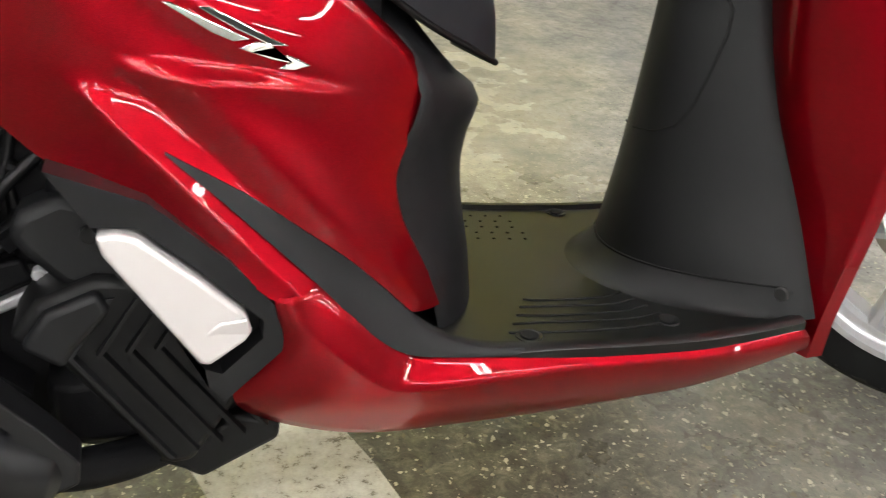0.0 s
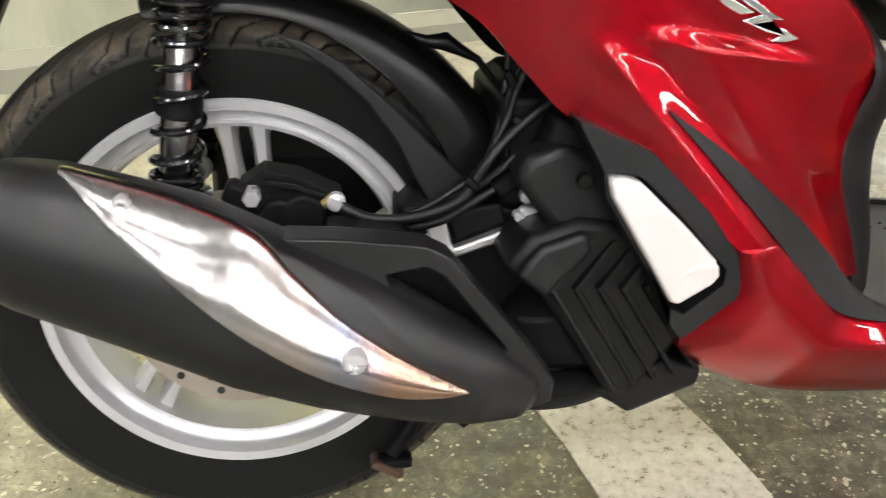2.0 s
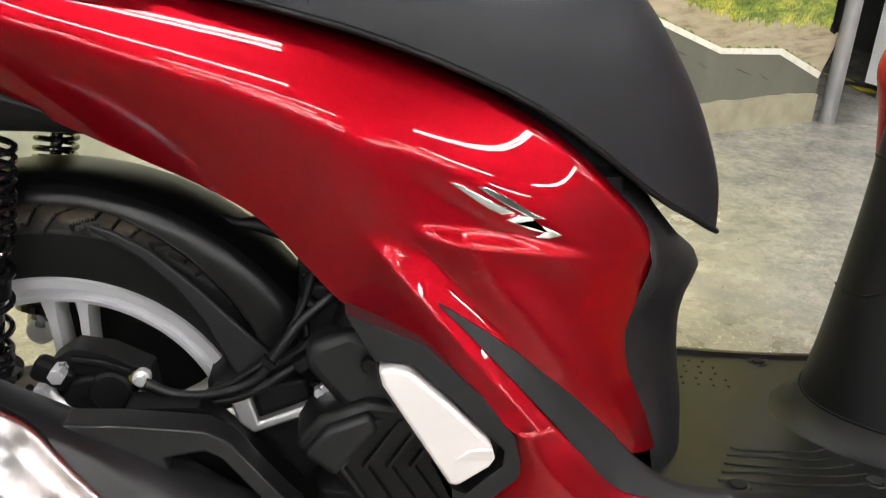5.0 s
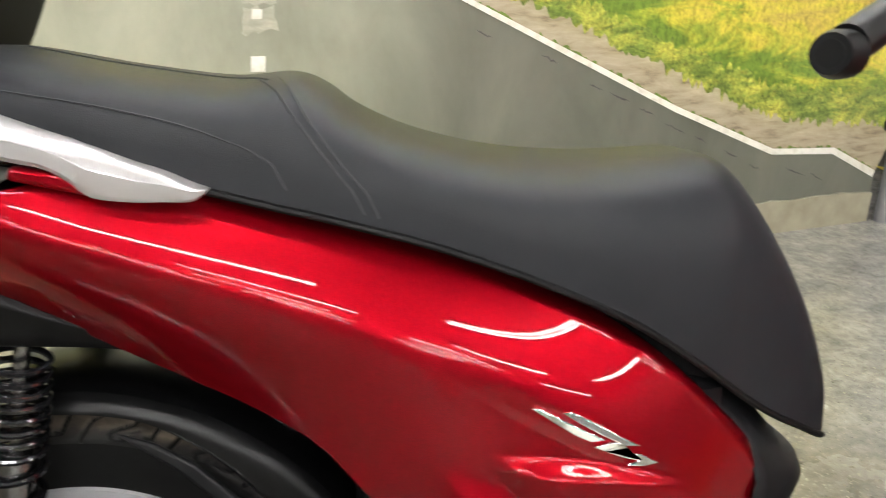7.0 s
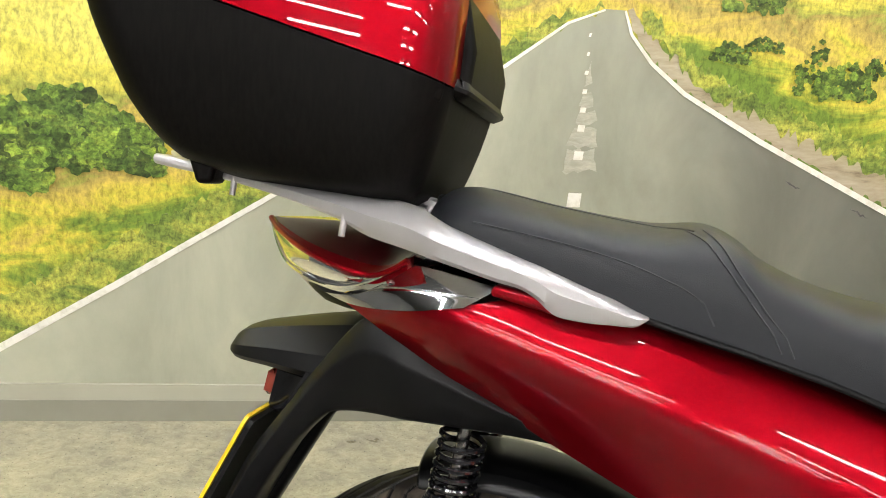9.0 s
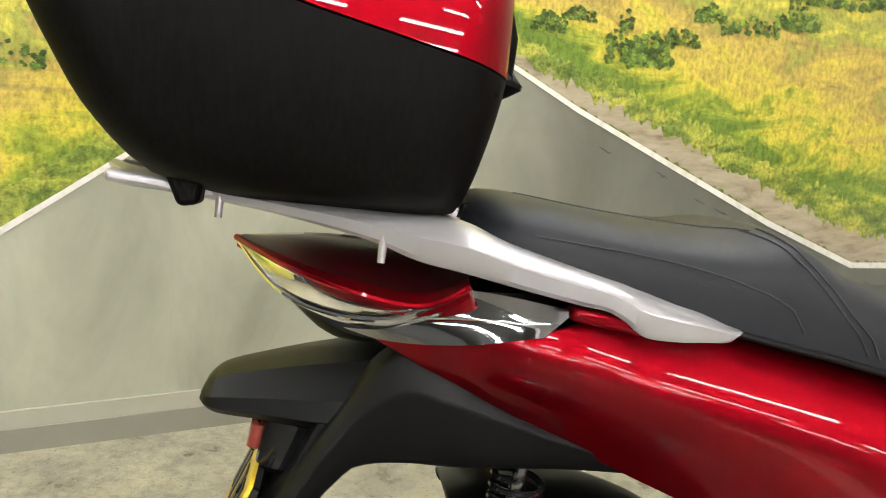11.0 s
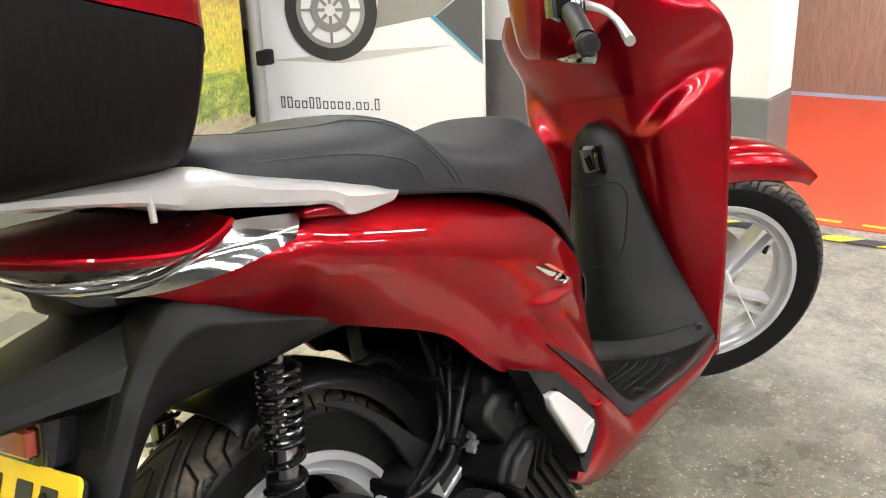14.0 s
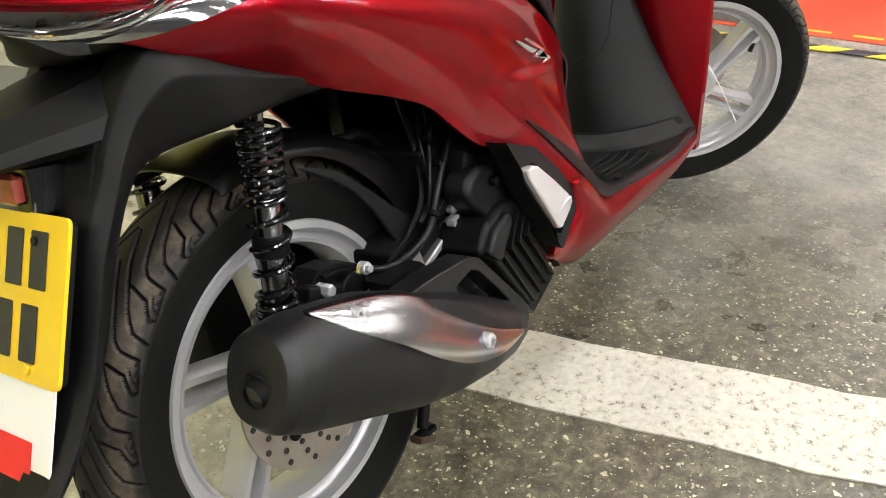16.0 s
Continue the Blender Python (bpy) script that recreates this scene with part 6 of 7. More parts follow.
part("rack_post", tube([(-0.092, -0.070, 0.872), (-0.090, -0.069, 0.884), (-0.088, -0.068, 0.892)], [0.007, 0.006, 0.006], 12), SILVER, rail, "silver post under the box")
part("rack_hinge", moved(block(-0.030, 0.022, -0.012, 0.012, -0.006, 0.006, 0.003), pose(-0.082, -0.045, 0.893, 0, 12)), SILVER, rail, "silver hinge plate behind the seat")
part("hinge_stop", moved(block(-0.009, 0.009, -0.010, 0.010, -0.008, 0.008, 0.003), pose(-0.074, -0.060, 0.898, 0, 10)), BLACK, rail, "black rubber stop")

# -- top box --
BOX = [  # height, rear x, front x, half width
    (0.897, -0.311, -0.108, 0.120), (0.902, -0.334, -0.098, 0.145), (0.918, -0.362, -0.088, 0.163), (0.96, -0.399, -0.074, 0.178), (1.0, -0.421, -0.064, 0.186), (1.05, -0.444, -0.056, 0.192), (1.10, -0.459, -0.050, 0.196)]


def box_slope(x):
    """The box leans: its bottom and seam rise towards the tail."""
    return -0.075 * (x + 0.2)


def cut_box(table, keep):
    """Rows of the box from its foot up to the sloping seam."""
    rows = []
    n = 16
    for i in range(n):
        t = i / (n - 1)
        x0, x1, w = cubic_table(table, table[0][0] + (1.0 - table[0][0]) * t)
        r = min(0.046, w * 0.5, (x1 - x0) * 0.4)
        row = []
        for x, y in rounded(x0, x1, -w, w, r, 6):
            top = 1.008 + (-0.062 - x) * 0.29
            z = table[0][0] + box_slope(x) * (1 - t) + (top - table[0][0]) * t
            xx0, xx1, ww = cubic_table(table, table[0][0] + (top - table[0][0]) * t)
            u, v = (x - x0) / (x1 - x0), y / w
            row.append((xx0 + (xx1 - xx0) * u, ww * v, z))
        rows.append(row)
    return rows


box_base_rows = cut_box(BOX, 0)
top_box = part("top_box", grid(box_base_rows, True, True), BOX_BLACK, scooter, "black top box with a red lid")
seam_row = box_base_rows[-1]
lid_rows = [[(x, y, z + 0.002) for x, y, z in seam_row]]
for i in range(1, 15):
    t = i / 14
    row = []
    for x, y, z in seam_row:
        cx = -0.25
        k = 1.0 + 0.03 * math.sin(math.pi * t * 0.8) - 0.45 * t ** 3.2
        zz = z + (1.22 - z) * (1 - (1 - t) ** 1.5)
        row.append((cx + (x - cx) * k, y * k, zz))
    lid_rows.append(row)
lid = part("lid", grid(lid_rows, True, True), RED, top_box, "candy-red lid shell", angle=60)
part("lid_band", prism([(-0.052, 1.005), (-0.048, 1.05), (-0.062, 1.11), (-0.10, 1.19), (-0.14, 1.225), (-0.15, 1.20), (-0.11, 1.16), (-0.075, 1.09), (-0.07, 1.02)], -0.12, 0.14), BOX_BLACK, top_box, "black band over the lid", bevel=0.008)
part("latch_lip", moved(block(-0.018, 0.016, -0.030, 0.030, -0.014, 0.014, 0.008), pose(-0.094, -0.146, 1.004, 0, 16, 30)), BOX_BLACK, top_box, "rounded black corner lip", bevel=0.004)
part("latch_lip", moved(block(-0.018, 0.016, -0.030, 0.030, -0.014, 0.014, 0.008), pose(-0.094, 0.146, 1.004, 0, 16, -30)), BOX_BLACK, top_box, "rounded black corner lip", bevel=0.004)
part("front_lip", moved(block(-0.016, 0.014, -0.140, 0.140, -0.010, 0.010, 0.008), pose(-0.060, 0, 1.010, 0, 16)), BOX_BLACK, top_box, "rounded black lip under the lid band")
part("box_foot", prism([(-0.340, 0.927), (-0.304, 0.923), (-0.309, 0.895), (-0.326, 0.893)], -0.098, -0.135), BOX_BLACK, top_box, "black clamp foot", bevel=0.005)

# -- tail light group --
TE = smooth_line([(-0.290, -0.004, 0.860), (-0.262, -0.050, 0.851), (-0.215, -0.103, 0.837), (-0.165, -0.136, 0.826), (-0.125, -0.150, 0.822), (-0.100, -0.163, 0.832), (-0.086, -0.168, 0.842)], 30)
DECK_LENS = mat("dark_red_deck", (0.045, 0.0012, 0.003), 0.06, 0.0, 1.0, 0.01)
deck_rows = []
for x, y, z in TE:
    zc = cubic_table([(-0.29, 0.862), (-0.24, 0.866), (-0.18, 0.865), (-0.08, 0.858)], x)[0]
    deck_rows.append([(x + 0.012 * (1 - abs(k)), y * -k, z + (zc - z) * (1 - abs(k) ** 1.6)) for k in (-1, -0.97, -0.88, -0.6, -0.4, 0, 0.4, 0.6, 0.88, 0.97, 1)])
tail = part("tail_light", sheet([r[2:-2] for r in deck_rows], (0.0, 0.0, -0.010)), DECK_LENS, scooter, "gloss black tail light deck in a red shell", angle=60)
part("tail_shell", sheet([r[:3] for r in deck_rows], (0.0, 0.0, -0.010)), RED, tail, "candy-red tail shell", angle=60)
part("tail_shell", sheet([r[-3:] for r in deck_rows], (0.0, 0.0, -0.010)), RED, tail, "candy-red tail shell", angle=60)
part("tail_edge", tube([(x, y - 0.0015, z - 0.001) for x, y, z in TE], 0.0035, 8), RED, tail, "red edge line")
lens_lo = smooth_line([(-0.288, -0.003, 0.856), (-0.264, -0.040, 0.832), (-0.238, -0.073, 0.815), (-0.200, -0.104, 0.806), (-0.160, -0.128, 0.805), (-0.128, -0.146, 0.815), (-0.112, -0.156, 0.824)], 26)
lens_up = smooth_line([(x, y, z - 0.003) for x, y, z in TE[::4]][:7], 26)
rows = [[(a[0] + (b[0] - a[0]) * v, a[1] + (b[1] - a[1]) * v - 0.005 * math.sin(math.pi * v), a[2] + (b[2] - a[2]) * v) for v in (0, 0.2, 0.5, 0.8, 1)] for a, b in zip(lens_up, lens_lo)]
part("indicator_lens", sheet(rows, (0.003, 0.004, 0.002)), CLEAR, tail, "clear indicator lens", angle=60)
rows_b = [[(x + 0.018, y + 0.020, z + 0.002) for x, y, z in r] for r in rows]
part("indicator_reflector", sheet(rows_b, (0.003, 0.004, 0.0)), SILVERED, tail, "silvered reflector behind the lens", angle=60)
part("lens_rim", tube([(x, y - 0.002, z) for x, y, z in lens_lo], 0.0028, 8), CHROME, tail, "chrome rim of the lens")
part("indicator_lens", mirrored(sheet(rows, (0.003, 0.004, 0.002))), CLEAR, tail, "clear indicator lens", angle=60)
part("indicator_reflector", mirrored(sheet(rows_b, (0.003, 0.004, 0.0))), SILVERED, tail, "silvered reflector behind the lens", angle=60)
part("lens_rim", tube([(x, -y + 0.002, z) for x, y, z in lens_lo], 0.0028, 8), CHROME, tail, "chrome rim of the lens")
chrome_up = smooth_line([(-0.205, -0.094, 0.806), (-0.150, -0.122, 0.822), (-0.085, -0.148, 0.835), (0.004, -0.168, 0.824)], 32)
chrome_lo = smooth_line([(-0.200, -0.092, 0.795), (-0.152, -0.121, 0.786), (-0.088, -0.158, 0.791), (-0.026, -0.183, 0.804)], 32)
rows = []
for a, b in zip(chrome_up, chrome_lo):
    h = a[2] - b[2]
    rows.append([(a[0] + (b[0] - a[0]) * v, a[1] + (b[1] - a[1]) * v + k * h, a[2] + (b[2] - a[2]) * v) for v, k in ((0, 0.04), (0.10, 0.012), (0.20, -0.014), (0.30, -0.038), (0.40, -0.060), (0.48, -0.075), (0.50, -0.076), (0.525, -0.062), (0.55, -0.074), (0.65, -0.085), (0.76, -0.088), (0.88, -0.080), (1, -0.060))])
CR = sheet(rows, (0.0, 0.006, 0.0))
part("chrome_trim", CR, SOFT_CHROME, tail, "mirror-bright chrome trim", angle=50)
part("chrome_trim", mirrored(CR), SOFT_CHROME, tail, "mirror-bright chrome trim", angle=70)
# bowl under the lens, from rim to rim
hull = []
for x, y, z in lens_lo:
    d = 0.034 * smoothstep((x + 0.285) / 0.085)
    row = []
    for k, f in ((1, 0), (0.97, 0.18), (0.88, 0.45), (0.74, 0.72), (0.5, 0.93), (0, 1.0), (-0.5, 0.93), (-0.74, 0.72), (-0.88, 0.45), (-0.97, 0.18), (-1, 0)):
        row.append((x + 0.014 * f, y * k, z - 0.002 - d * f))
    hull.append(row)
part("tail_underside", sheet(hull, (0, 0, 0.006)), CHROME, tail, "dark-reflecting chrome bowl under the lens", angle=60)
part("red_shoulder", prism([(0.0, 0.829), (0.04, 0.824), (0.06, 0.815), (0.06, 0.806), (-0.004, 0.818)], -0.15, -0.181), RED, tail, "red shoulder ahead of the chrome", bevel=0.006)

# -- rear mudguard, plate bracket --
def beak_rows():
    tab = [(0, -0.075, 0.752, 0.702, 0.080), (1, -0.14, 0.762, 0.694, 0.100), (2, -0.20, 0.755, 0.694, 0.092), (3, -0.255, 0.744, 0.697, 0.074), (4, -0.295, 0.734, 0.698, 0.058), (5, -0.310, 0.724, 0.701, 0.046), (6, -0.317, 0.712, 0.705, 0.032)]
    rows = []
    for i in range(26):
        x, zt, zb, w = cubic_table(tab, i / 25 * 6)
        h = zt - zb
        rows.append([(x, -w * 0.2, zt), (x, -w * 0.62, zt - 0.10 * h), (x, -w * 0.96, zt - 0.55 * h), (x, -w, zb + 0.14 * h), (x, -w * 0.9, zb), (x, w * 0.9, zb), (x, w, zb + 0.14 * h), (x, w * 0.96, zt - 0.55 * h), (x, w * 0.62, zt - 0.10 * h), (x, w * 0.2, zt)])
    return grid(rows, True, True)


guard = part("rear_mudguard", beak_rows(), BLACK, scooter, "black plastic rear mudguard", angle=24)
hanger = [(-0.135, 0.772), (-0.09, 0.757), (-0.02, 0.723), (0.05, 0.690), (0.110, 0.668), (0.02, 0.667), (-0.059, 0.669), (-0.114, 0.671), (-0.159, 0.670), (-0.172, 0.666), (-0.182, 0.656), (-0.197, 0.639), (-0.217, 0.614), (-0.245, 0.561), (-0.264, 0.524), (-0.288, 0.477), (-0.300, 0.461), (-0.318, 0.445), (-0.355, 0.410), (-0.402, 0.370),
          (-0.412, 0.383), (-0.355, 0.434), (-0.320, 0.474), (-0.299, 0.513), (-0.272, 0.576), (-0.257, 0.609), (-0.245, 0.629), (-0.228, 0.651), (-0.214, 0.674), (-0.197, 0.702)]
def bracket_arm():
    """The arm of the bracket: a sculpted strip with a soft ridge, widening forwards to meet the side panel."""
    up = smooth_line([(0.110, 0, 0.676), (0.05, 0, 0.699), (-0.02, 0, 0.731), (-0.09, 0, 0.764), (-0.135, 0, 0.775), (-0.197, 0, 0.702), (-0.214, 0, 0.674), (-0.230, 0, 0.651), (-0.257, 0, 0.609), (-0.299, 0, 0.513), (-0.355, 0, 0.434), (-0.412, 0, 0.383)], 64)
    lo = smooth_line([(0.108, 0, 0.672), (0.05, 0, 0.674), (-0.02, 0, 0.674), (-0.06, 0, 0.674), (-0.125, 0, 0.672), (-0.170, 0, 0.664), (-0.186, 0, 0.650), (-0.205, 0, 0.628), (-0.235, 0, 0.578), (-0.270, 0, 0.511), (-0.33, 0, 0.430), (-0.402, 0, 0.370)], 64)
    rows = []
    for a, b in zip(up, lo):
        xm = (a[0] + b[0]) / 2
        out = 0.106 + 0.028 * smoothstep((xm + 0.185) / 0.11)
        rise = 0.009 * smoothstep((0.09 - xm) / 0.08)
        rows.append([(a[0] + (b[0] - a[0]) * v, -(out + rise * h), a[2] + (b[2] - a[2]) * v) for v, h in ((0, -1.8), (0.02, -0.8), (0.05, -0.3), (0.20, 0.55), (0.30, 1.05), (0.34, 1.12), (0.38, 1.05), (0.60, 0.55), (0.92, -0.1), (0.98, -0.7), (1, -1.8))])
    return sheet(rows, (0, 0.034, 0))


part("bracket_side", bracket_arm(), BLACK, guard, "black side of the plate bracket", angle=55)
part("bracket_side", prism(hanger, 0.055, 0.088), BLACK, guard, "black side of the plate bracket", bevel=0.008)
part("bracket_back", sheet([[(x, y, z) for y in (-0.09, -0.03, 0.03, 0.075)] for x, z in ((-0.195, 0.72), (-0.225, 0.66), (-0.262, 0.58), (-0.318, 0.465), (-0.390, 0.39))], (0.012, 0, 0)), BLACK, guard, "black back of the bracket")
PLATE_M = pose(-0.262, 0, 0.650, 0, 25, 0)


def plate_plane(y0, y1, z0, z1, off, th, r=0.006):
    """A rounded plate in the tilted plane of the number plate; z runs down from its top edge."""
    o = rounded(y0, y1, z0, z1, r, 3)
    n = len(o)
    v = [tuple(PLATE_M @ Vector((-off, y, z))) for y, z in o] + [tuple(PLATE_M @ Vector((-off + th, y, z))) for y, z in o]
    return v, [tuple(range(n)), tuple(range(2 * n - 1, n - 1, -1))] + [(i, n + i, n + (i + 1) % n, (i + 1) % n) for i in range(n)]


number_plate = part("number_plate", plate_plane(-0.107, 0.107, -0.163, 0.0, 0.0, 0.004, 0.008), YELLOW, guard, "yellow number plate with dark bars", False)
for y0, y1, z0, z1 in ((0.062, 0.088, -0.072, -0.016), (0.022, 0.050, -0.072, -0.016), (-0.034, -0.006, -0.072, -0.016), (-0.076, -0.048, -0.072, -0.016), (0.022, 0.050, -0.144, -0.088), (-0.022, 0.006, -0.144, -0.088), (-0.066, -0.038, -0.144, -0.088)):
    part("plate_bar", plate_plane(y0, y1, z0, z1, 0.0015, 0.001, 0.002), INK_BLACK, number_plate, "dark bar", False)
part("plate_screw", moved(disc_y(0.005, -0.002, 0.004), PLATE_M @ pose(-0.002, -0.055, -0.026, 0, 0, -90)), BLACK, number_plate, "black screw cap")
part("plate_screw", moved(disc_y(0.005, -0.002, 0.004), PLATE_M @ pose(-0.002, -0.055, -0.150, 0, 0, -90)), YELLOW, number_plate, "yellow screw cap")
part("plate_backing", plate_plane(-0.1045, 0.1045, -0.160, -0.003, -0.005, 0.006, 0.008), BLACK, guard, "black backing of the number plate", False)
learner = part("learner_plate", plate_plane(-0.098, 0.09, -0.34, -0.155, -0.003, 0.002, 0.003), CARD, guard, "white card with a red letter below the number plate", False)
part("red_letter", plate_plane(0.002, 0.042, -0.219, -0.172, -0.0015, 0.001, 0.001), INK_RED, learner, "red stroke", False)
part("red_letter", plate_plane(-0.066, 0.042, -0.262, -0.220, -0.0015, 0.001, 0.001), INK_RED, learner, "red stroke", False)
PALE_MARK = mat("pale_mark", (0.55, 0.55, 0.56), 0.4)
part("maker_mark", plate_plane(-0.030, 0.026, 0.006, 0.013, -0.002, 0.001, 0.001), PALE_MARK, guard, "pale maker's mark as a bar", False)
part("rear_reflector", moved(block(-0.008, 0.006, -0.038, 0.038, -0.015, 0.015, 0.004), pose(-0.262, 0, 0.672, 0, 10)), REFLECTOR, guard, "red rear reflector")
part("lamp_housing", moved(block(-0.004, 0.05, -0.046, 0.046, -0.028, 0.028, 0.006), pose(-0.255, 0, 0.668, 0, 10)), GLOSS, guard, "black reflector housing")

# -- front: leg shield, inner panel --
PANEL_TAB = [(0.296, 0.900, 1.046, 0.184), (0.33, 0.905, 1.045, 0.170), (0.42, 0.918, 1.046, 0.132), (0.52, 0.933, 1.030, 0.102), (0.60, 0.943, 1.020, 0.080), (0.66, 0.950, 1.013, 0.068), (0.70, 0.958, 1.006, 0.057), (0.735, 0.968, 0.998, 0.037), (0.755, 0.985, 0.995, 0.012)]


def shield_rows():
    tab = [(0.245, 0.182, 1.062), (0.30, 0.190, 1.064), (0.42, 0.202, 1.09), (0.57, 0.214, 1.12), (0.68, 0.222, 1.145), (0.82, 0.232, 1.155), (0.89, 0.246, 1.11), (0.94, 0.236, 1.08), (0.985, 0.20, 1.07)]
    rows = []
    n, m = 150, 84
    for i in range(n):
        z = 0.245 + (0.985 - 0.245) * i / (n - 1)
        W, X = cubic_table(tab, z)
        xc, xe, w = cubic_table(PANEL_TAB, max(0.296, min(0.72, z)))
        w += (0.075 - w) * smoothstep((z - 0.66) / 0.08)
        row = []
        for j in range(m + 1):
            y = (-1 + 2 * j / m) * W
            s = max(0.0, (abs(y) - w * 0.9) / (W - w * 0.9))
            x = xe + 0.012 + (X - xe - 0.012) * s ** 1.7
            # each wing swells towards the rider in a dome, steep above and long below
            top = cubic_table([(0.0, 0.65), (0.06, 0.67), (0.115, 0.708), (0.165, 0.755), (0.21, 0.788), (0.27, 0.815)], abs(y))[0]
            fall = 0.044 if z > top else 0.25
            side = 0.060 if abs(y) < 0.15 else 0.11
            x -= 0.050 * math.exp(-(((abs(y) - 0.15) / side) ** 2) - ((z - top) / fall) ** 2)
            q = abs(y) / 0.25
            x -= 0.42 * max(0.0, z - 0.80) * smoothstep((z - 0.72) / 0.10) * max(0.0, 1 - q * q)
            row.append((x, y, z))
        rows.append(row)
    return rows


leg_shield = part("leg_shield", sheet(shield_rows(), (0.02, 0, 0)), RED, scooter, "candy-red leg shield", angle=60)
NOSE = [[(x0 + d * (1 - (j / 12 * 2 - 1) ** 2), w * (j / 12 * 2 - 1), z) for j in range(13)] for z, w, d, x0 in ((0.36, 0.185, 0.06, 1.10), (0.5, 0.205, 0.12, 1.125), (0.65, 0.218, 0.15, 1.155), (0.8, 0.230, 0.15, 1.17), (0.95, 0.225, 0.10, 1.10))]
part("front_apron", sheet(NOSE, (-0.01, 0, 0)), RED, leg_shield, "candy-red front apron", sub=1)


def inner_rows():
    tab = PANEL_TAB
    rows = []
    for i in range(34):
        z = 0.296 + (0.755 - 0.296) * i / 33
        xc, xe, w = cubic_table(tab, z)
        rows.append([(xe + (min(xc, xe - 0.004) - xe) * (1 - abs(a) ** 2.1) - 0.010, a * w, z) for a in (-1 + 2 * j / 32 for j in range(33))])
    return rows


inner = part("inner_panel", sheet(inner_rows(), (0.03, 0, 0)), BLACK, scooter, "black inner leg panel with a storage lid", angle=50)


def inner_at(y, z, lift=0.002):
    tab = PANEL_TAB
    xc, xe, w = cubic_table(tab, z)
    a = max(-1, min(1, y / w))
    return (xe + (min(xc, xe - 0.004) - xe) * (1 - abs(a) ** 2.1) - 0.010 - lift, y, z)


part("storage_lid_seam", tube([inner_at(y, z, 0.0004) for y, z in [(0.05 - 0.012 * k, 0.640) for k in range(9)] + [(-0.055, 0.632), (-0.062, 0.615), (-0.064, 0.59), (-0.062, 0.55), (-0.058, 0.51), (-0.048, 0.487), (-0.03, 0.477), (0.0, 0.474), (0.04, 0.472)]], 0.0016, 6), GROOVE, inner, "dark seam of the storage lid")
latch = part("storage_latch", moved(block(-0.008, 0.004, -0.026, 0.026, -0.030, 0.030, 0.006), pose(inner_at(0, 0.690)[0], -0.018, 0.690, 0, -12)), GLOSS, inner, "glossy black latch")
part("latch_hook", moved(tube([(-0.012, -0.014, 0.018), (-0.020, -0.016, 0.012), (-0.020, -0.016, -0.012), (-0.014, 0.004, -0.018), (-0.014, 0.010, 0.010)], 0.0035, 8), pose(inner_at(0, 0.690)[0], -0.018, 0.690, 0, -12)), GLOSS, latch)
part("panel_screw", moved(disc_y(0.008, -0.002, 0.003), pose(1.021, -0.168, 0.323, 0, 0, -60)), INK_BLACK, inner, "dark screw recess")
# the footboard sweeps up to the panel in a smooth fillet
def foot_fillet():
    rows = []
    xc, xe, w = cubic_table(PANEL_TAB, 0.326)
    for i in range(41):
        a = -1 + 2 * i / 40
        x, y = xe + (xc - xe) * (1 - abs(a) ** 2.1) - 0.011, a * w
        d = Vector((-w, -(xe - xc) * 2.1 * abs(a) ** 1.1 * (-1 if a < 0 else 1) * -1)).normalized()
        reach = 0.052 * (1 - 0.72 * abs(a) ** 3)
        row = []
        for k in range(9):
            t = k / 8
            px, py = x + d.x * reach * t, y + d.y * reach * t * 0.6
            base = foot_z(px) - 0.004
            row.append((px, py, base - 0.001 + (0.328 - base) * (1 - t) ** 2.4))
        rows.append(row)
    return sheet(rows, (0.0, 0, -0.004))


part("foot_fillet", foot_fillet(), BLACK, footboard, "smooth fillet of the footboard round the inner panel", angle=60)
part("foot_seam", tube([inner_at(a * cubic_table(PANEL_TAB, 0.329)[2], 0.329, 0.0006) for a in (-0.98 + 1.96 * i / 32 for i in range(33))], 0.0013, 6), GROOVE, inner, "dark seam at the foot of the inner panel")
AMB = [(0.205, 0.800), (0.272, 0.715), (0.258, 0.652), (0.195, 0.662), (0.180, 0.742)]
indicator = part("front_indicator", ([(1.148 + 0.008 * (y > 0.2), y, z) for y, z in AMB] + [(1.178, y, z) for y, z in AMB], [(0, 1, 2, 3, 4), (9, 8, 7, 6, 5)] + [(i, 5 + i, 5 + (i + 1) % 5, (i + 1) % 5) for i in range(5)]), AMBER, leg_shield, "amber front indicator lens", bevel=0.004)

# -- front fender, fork --
def fender_rows():
    rows = []
    for i in range(25):
        t = i / 24
        ang = 150 - 115 * t
        a = radians(ang)
        w = cubic_table([(0, 0.05), (0.3, 0.075), (0.6, 0.075), (0.85, 0.055), (1, 0.004)], t)[0]
        r0 = 0.312 + 0.018 * t
        drop = cubic_table([(0, 0.02), (0.4, 0.06), (0.75, 0.05), (1, 0.004)], t)[0]
        row = []
        for y, dr in ((-1, -drop), (-1.02, -drop * 0.5), (-0.92, 0.002), (-0.5, 0.022), (0, 0.028), (0.5, 0.022), (0.92, 0.002), (1.02, -drop * 0.5), (1, -drop)):
            r = r0 + dr
            row.append((r * math.cos(a), y * w, r * math.sin(a)))
        rows.append(row)
    return rows


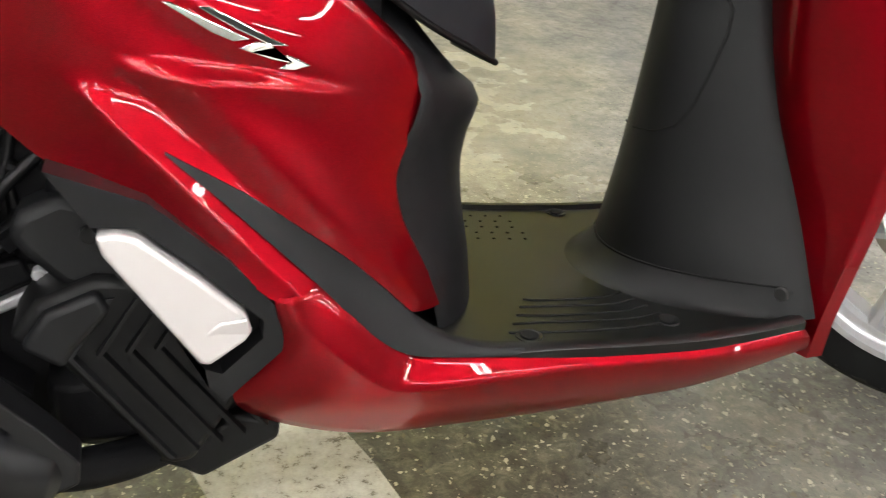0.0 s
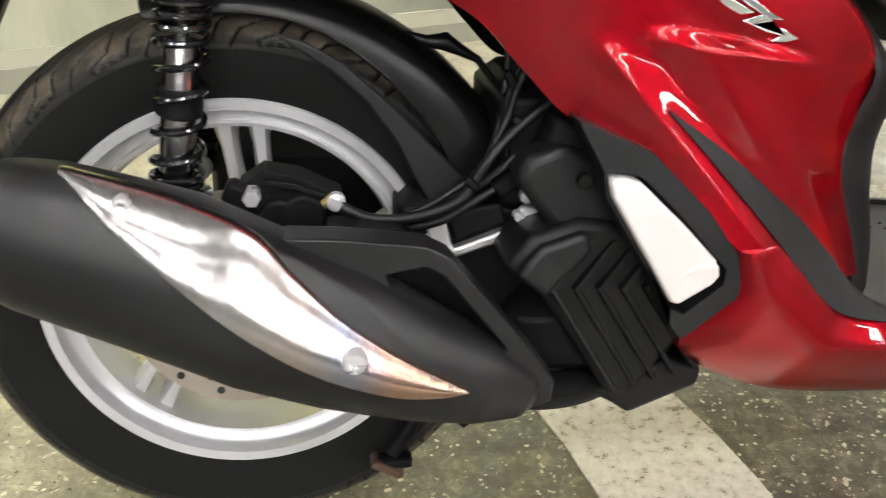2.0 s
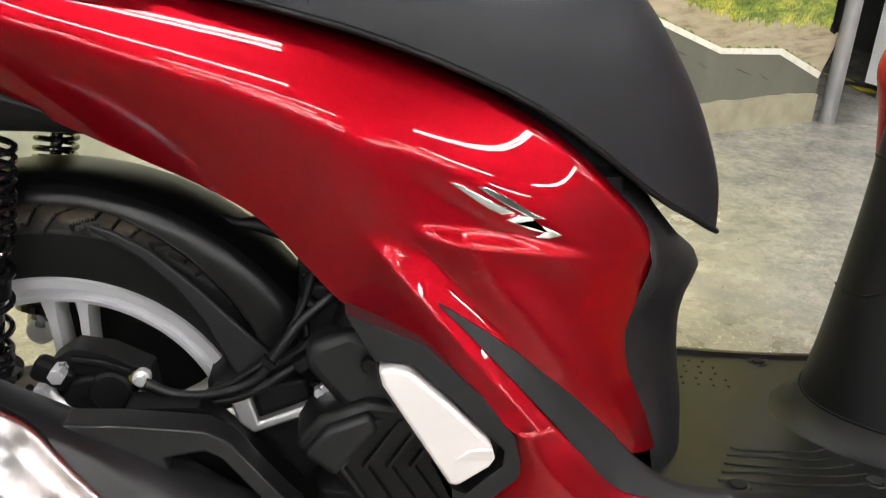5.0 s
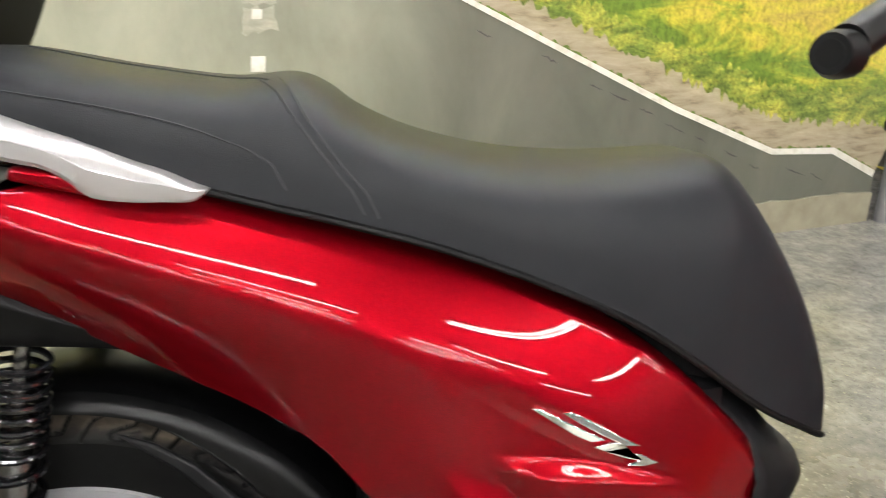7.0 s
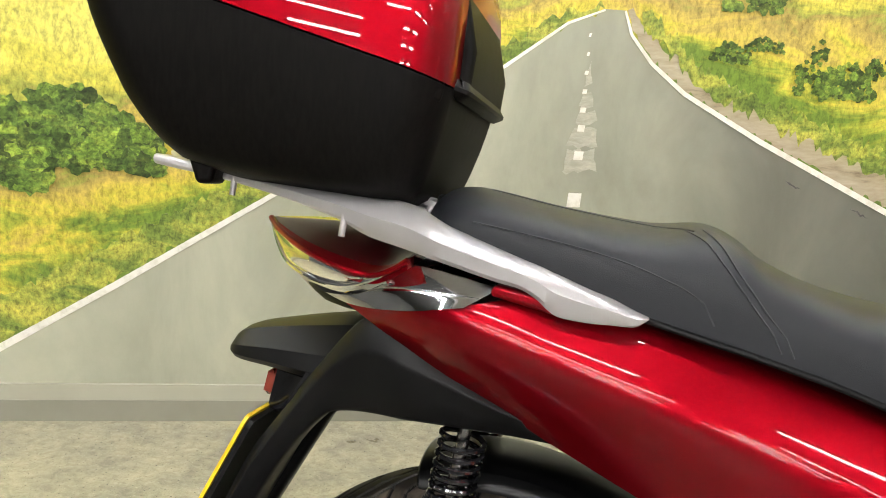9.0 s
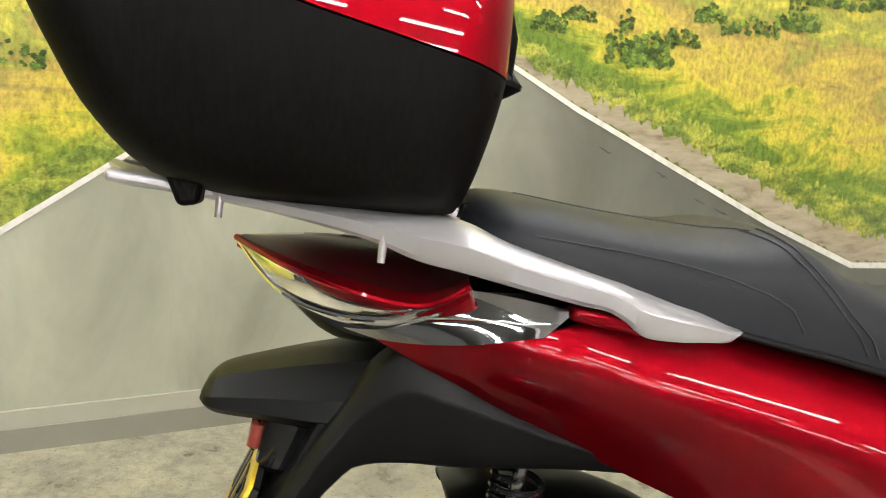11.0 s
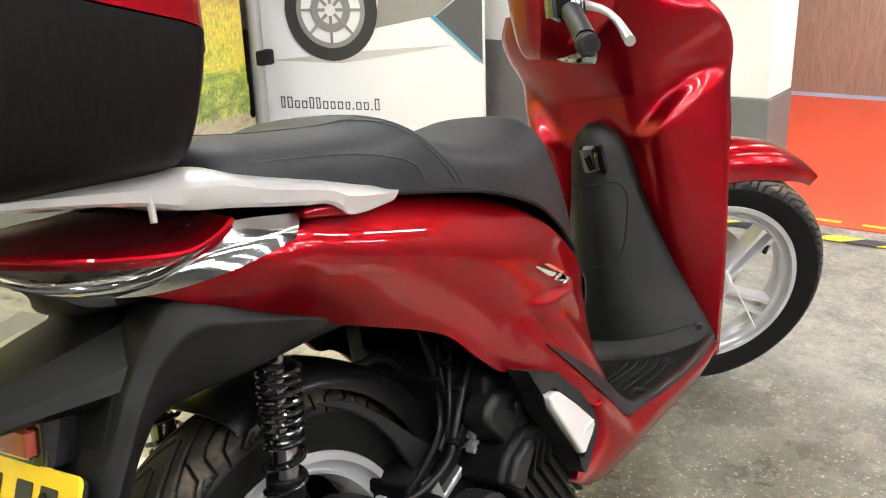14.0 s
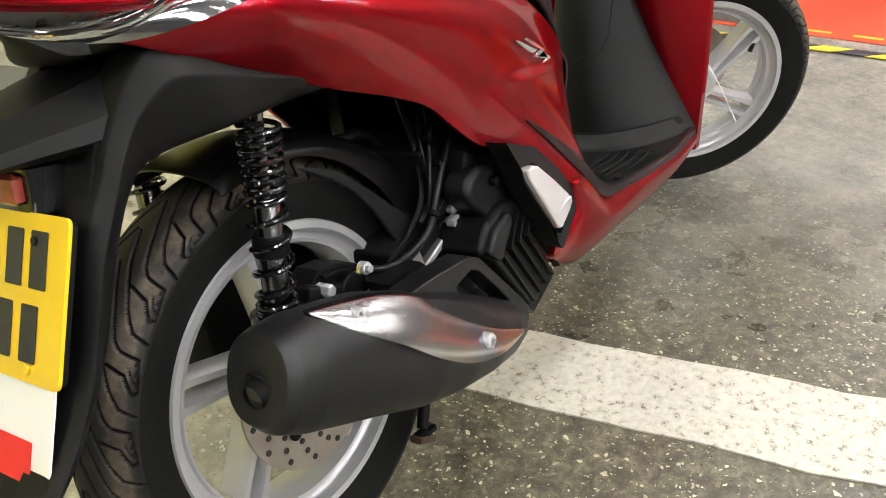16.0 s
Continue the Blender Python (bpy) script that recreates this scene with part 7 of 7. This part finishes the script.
fender = part("front_fender", sheet(fender_rows(), (0, 0, -0.004)), RED, scooter, "candy-red front fender", sub=1, angle=60)
placed(fender, 1.405, -0.044, 0.301, TILT * 0.6, 0, STEER + 6)
fork = part("front_fork", join(tube([(0.0, -0.075, 0.0), (-0.09, -0.075, 0.32)], [0.018, 0.016], 14), tube([(0.0, 0.075, 0.0), (-0.09, 0.075, 0.32)], [0.018, 0.016], 14), tube([(0, -0.08, 0), (0, 0.08, 0)], 0.012, 12)), CAST, scooter, "cast front fork legs")
placed(fork, 1.405, -0.044, 0.301, TILT * 0.6, 0, STEER + 6)
part("tie_tail", tube([(1.10, -0.19, 0.44), (1.13, -0.215, 0.36), (1.16, -0.235, 0.275)], 0.0015, 6), CARD, fork, "white plastic tie tail").matrix_parent_inverse = pose(1.405, -0.044, 0.301, TILT * 0.6, 0, STEER + 6).inverted()

# -- handlebar --
bar = part("handlebar", tube([(0.0, -0.33, 0.0), (0.03, -0.20, 0.050), (0.07, -0.06, 0.095), (0.07, 0.06, 0.095), (0.05, 0.12, 0.09)], 0.0115, 12, 40), GLOSS, scooter, "black handlebar turned to the right")
placed(bar, 0.82, 0.045, 0.927, 0, 0, -40)
cluster = part("switch_cluster", tube([(0.955, 0.040, 0.900), (0.945, 0.0, 0.893), (0.955, -0.042, 0.884)], [0.012, 0.014, 0.012], 12, 16), STEEL, scooter, "bright key and switch cluster under the handlebar")
for k in range(9):
    part("cluster_detail", moved(block(-0.004, 0.004, -0.003, 0.003, -0.005, 0.005, 0.001), pose(0.936 + 0.002 * (k % 2), 0.034 - 0.0085 * k, 0.901 - 0.0018 * k + 0.006 * (k % 3 - 1), 12 * k, 5 * k, 0)), CHROME if k % 3 else GLOSS, cluster)
for s in (-1,):
    part("grip", tube([(0.030, s * 0.20, 0.050), (0.022, s * 0.235, 0.038), (0.002, s * 0.315, 0.006)], [0.0165, 0.0165, 0.017], 18), HOSE, bar, "black rubber grip")
    part("bar_end", tube([(0.002, s * 0.315, 0.0), (-0.003, s * 0.330, -0.001), (-0.0038, s * 0.344, -0.001)], [0.0185, 0.0188, 0.0155], 20), BLACK, bar, "black bar-end weight with a hollow face")
    part("bar_end_hole", tube([(-0.0038, s * 0.3435, -0.001), (-0.0039, s * 0.3448, -0.001)], [0.0105, 0.0105], 18), GROOVE, bar, "dark hollow in the bar end")
    part("brake_lever", tube([(0.06, s * 0.16, 0.062), (0.085, s * 0.20, 0.045), (0.09, s * 0.24, 0.025), (0.085, s * 0.285, -0.004), (0.083, s * 0.295, -0.008)], [0.008, 0.007, 0.006, 0.007, 0.009], 10, 20), SILVER, bar, "silver brake lever")
    part("switch_block", moved(block(-0.028, 0.028, -0.03, 0.03, -0.03, 0.026, 0.010), pose(0.035, s * 0.165, 0.065)), GLOSS, bar, "black switch block")
cowl_rows = [[(x + 0.05, y * w, z) for x, y, z in ((-0.055, -0.6, -0.02), (-0.06, -0.3, 0.02), (-0.06, 0.3, 0.02), (-0.055, 0.6, -0.02), (0.0, 1, -0.03), (0.09, 0.8, -0.02), (0.12, 0.3, 0.0), (0.12, -0.3, 0.0), (0.09, -0.8, -0.02), (0.0, -1, -0.03))] for w in (0.12,)]
cowl = part("handlebar_cowl", grid([[(x * k + 0.02, y * k, z0 + 0.10 + (z * 0.3)) for x, y, z in cowl_rows[0]] for z0, k in ((-0.13, 0.5), (-0.09, 0.85), (-0.05, 1.05), (0.0, 1.15), (0.03, 1.0), (0.05, 0.7))], True, True), RED, bar, "candy-red handlebar cowl", sub=1)
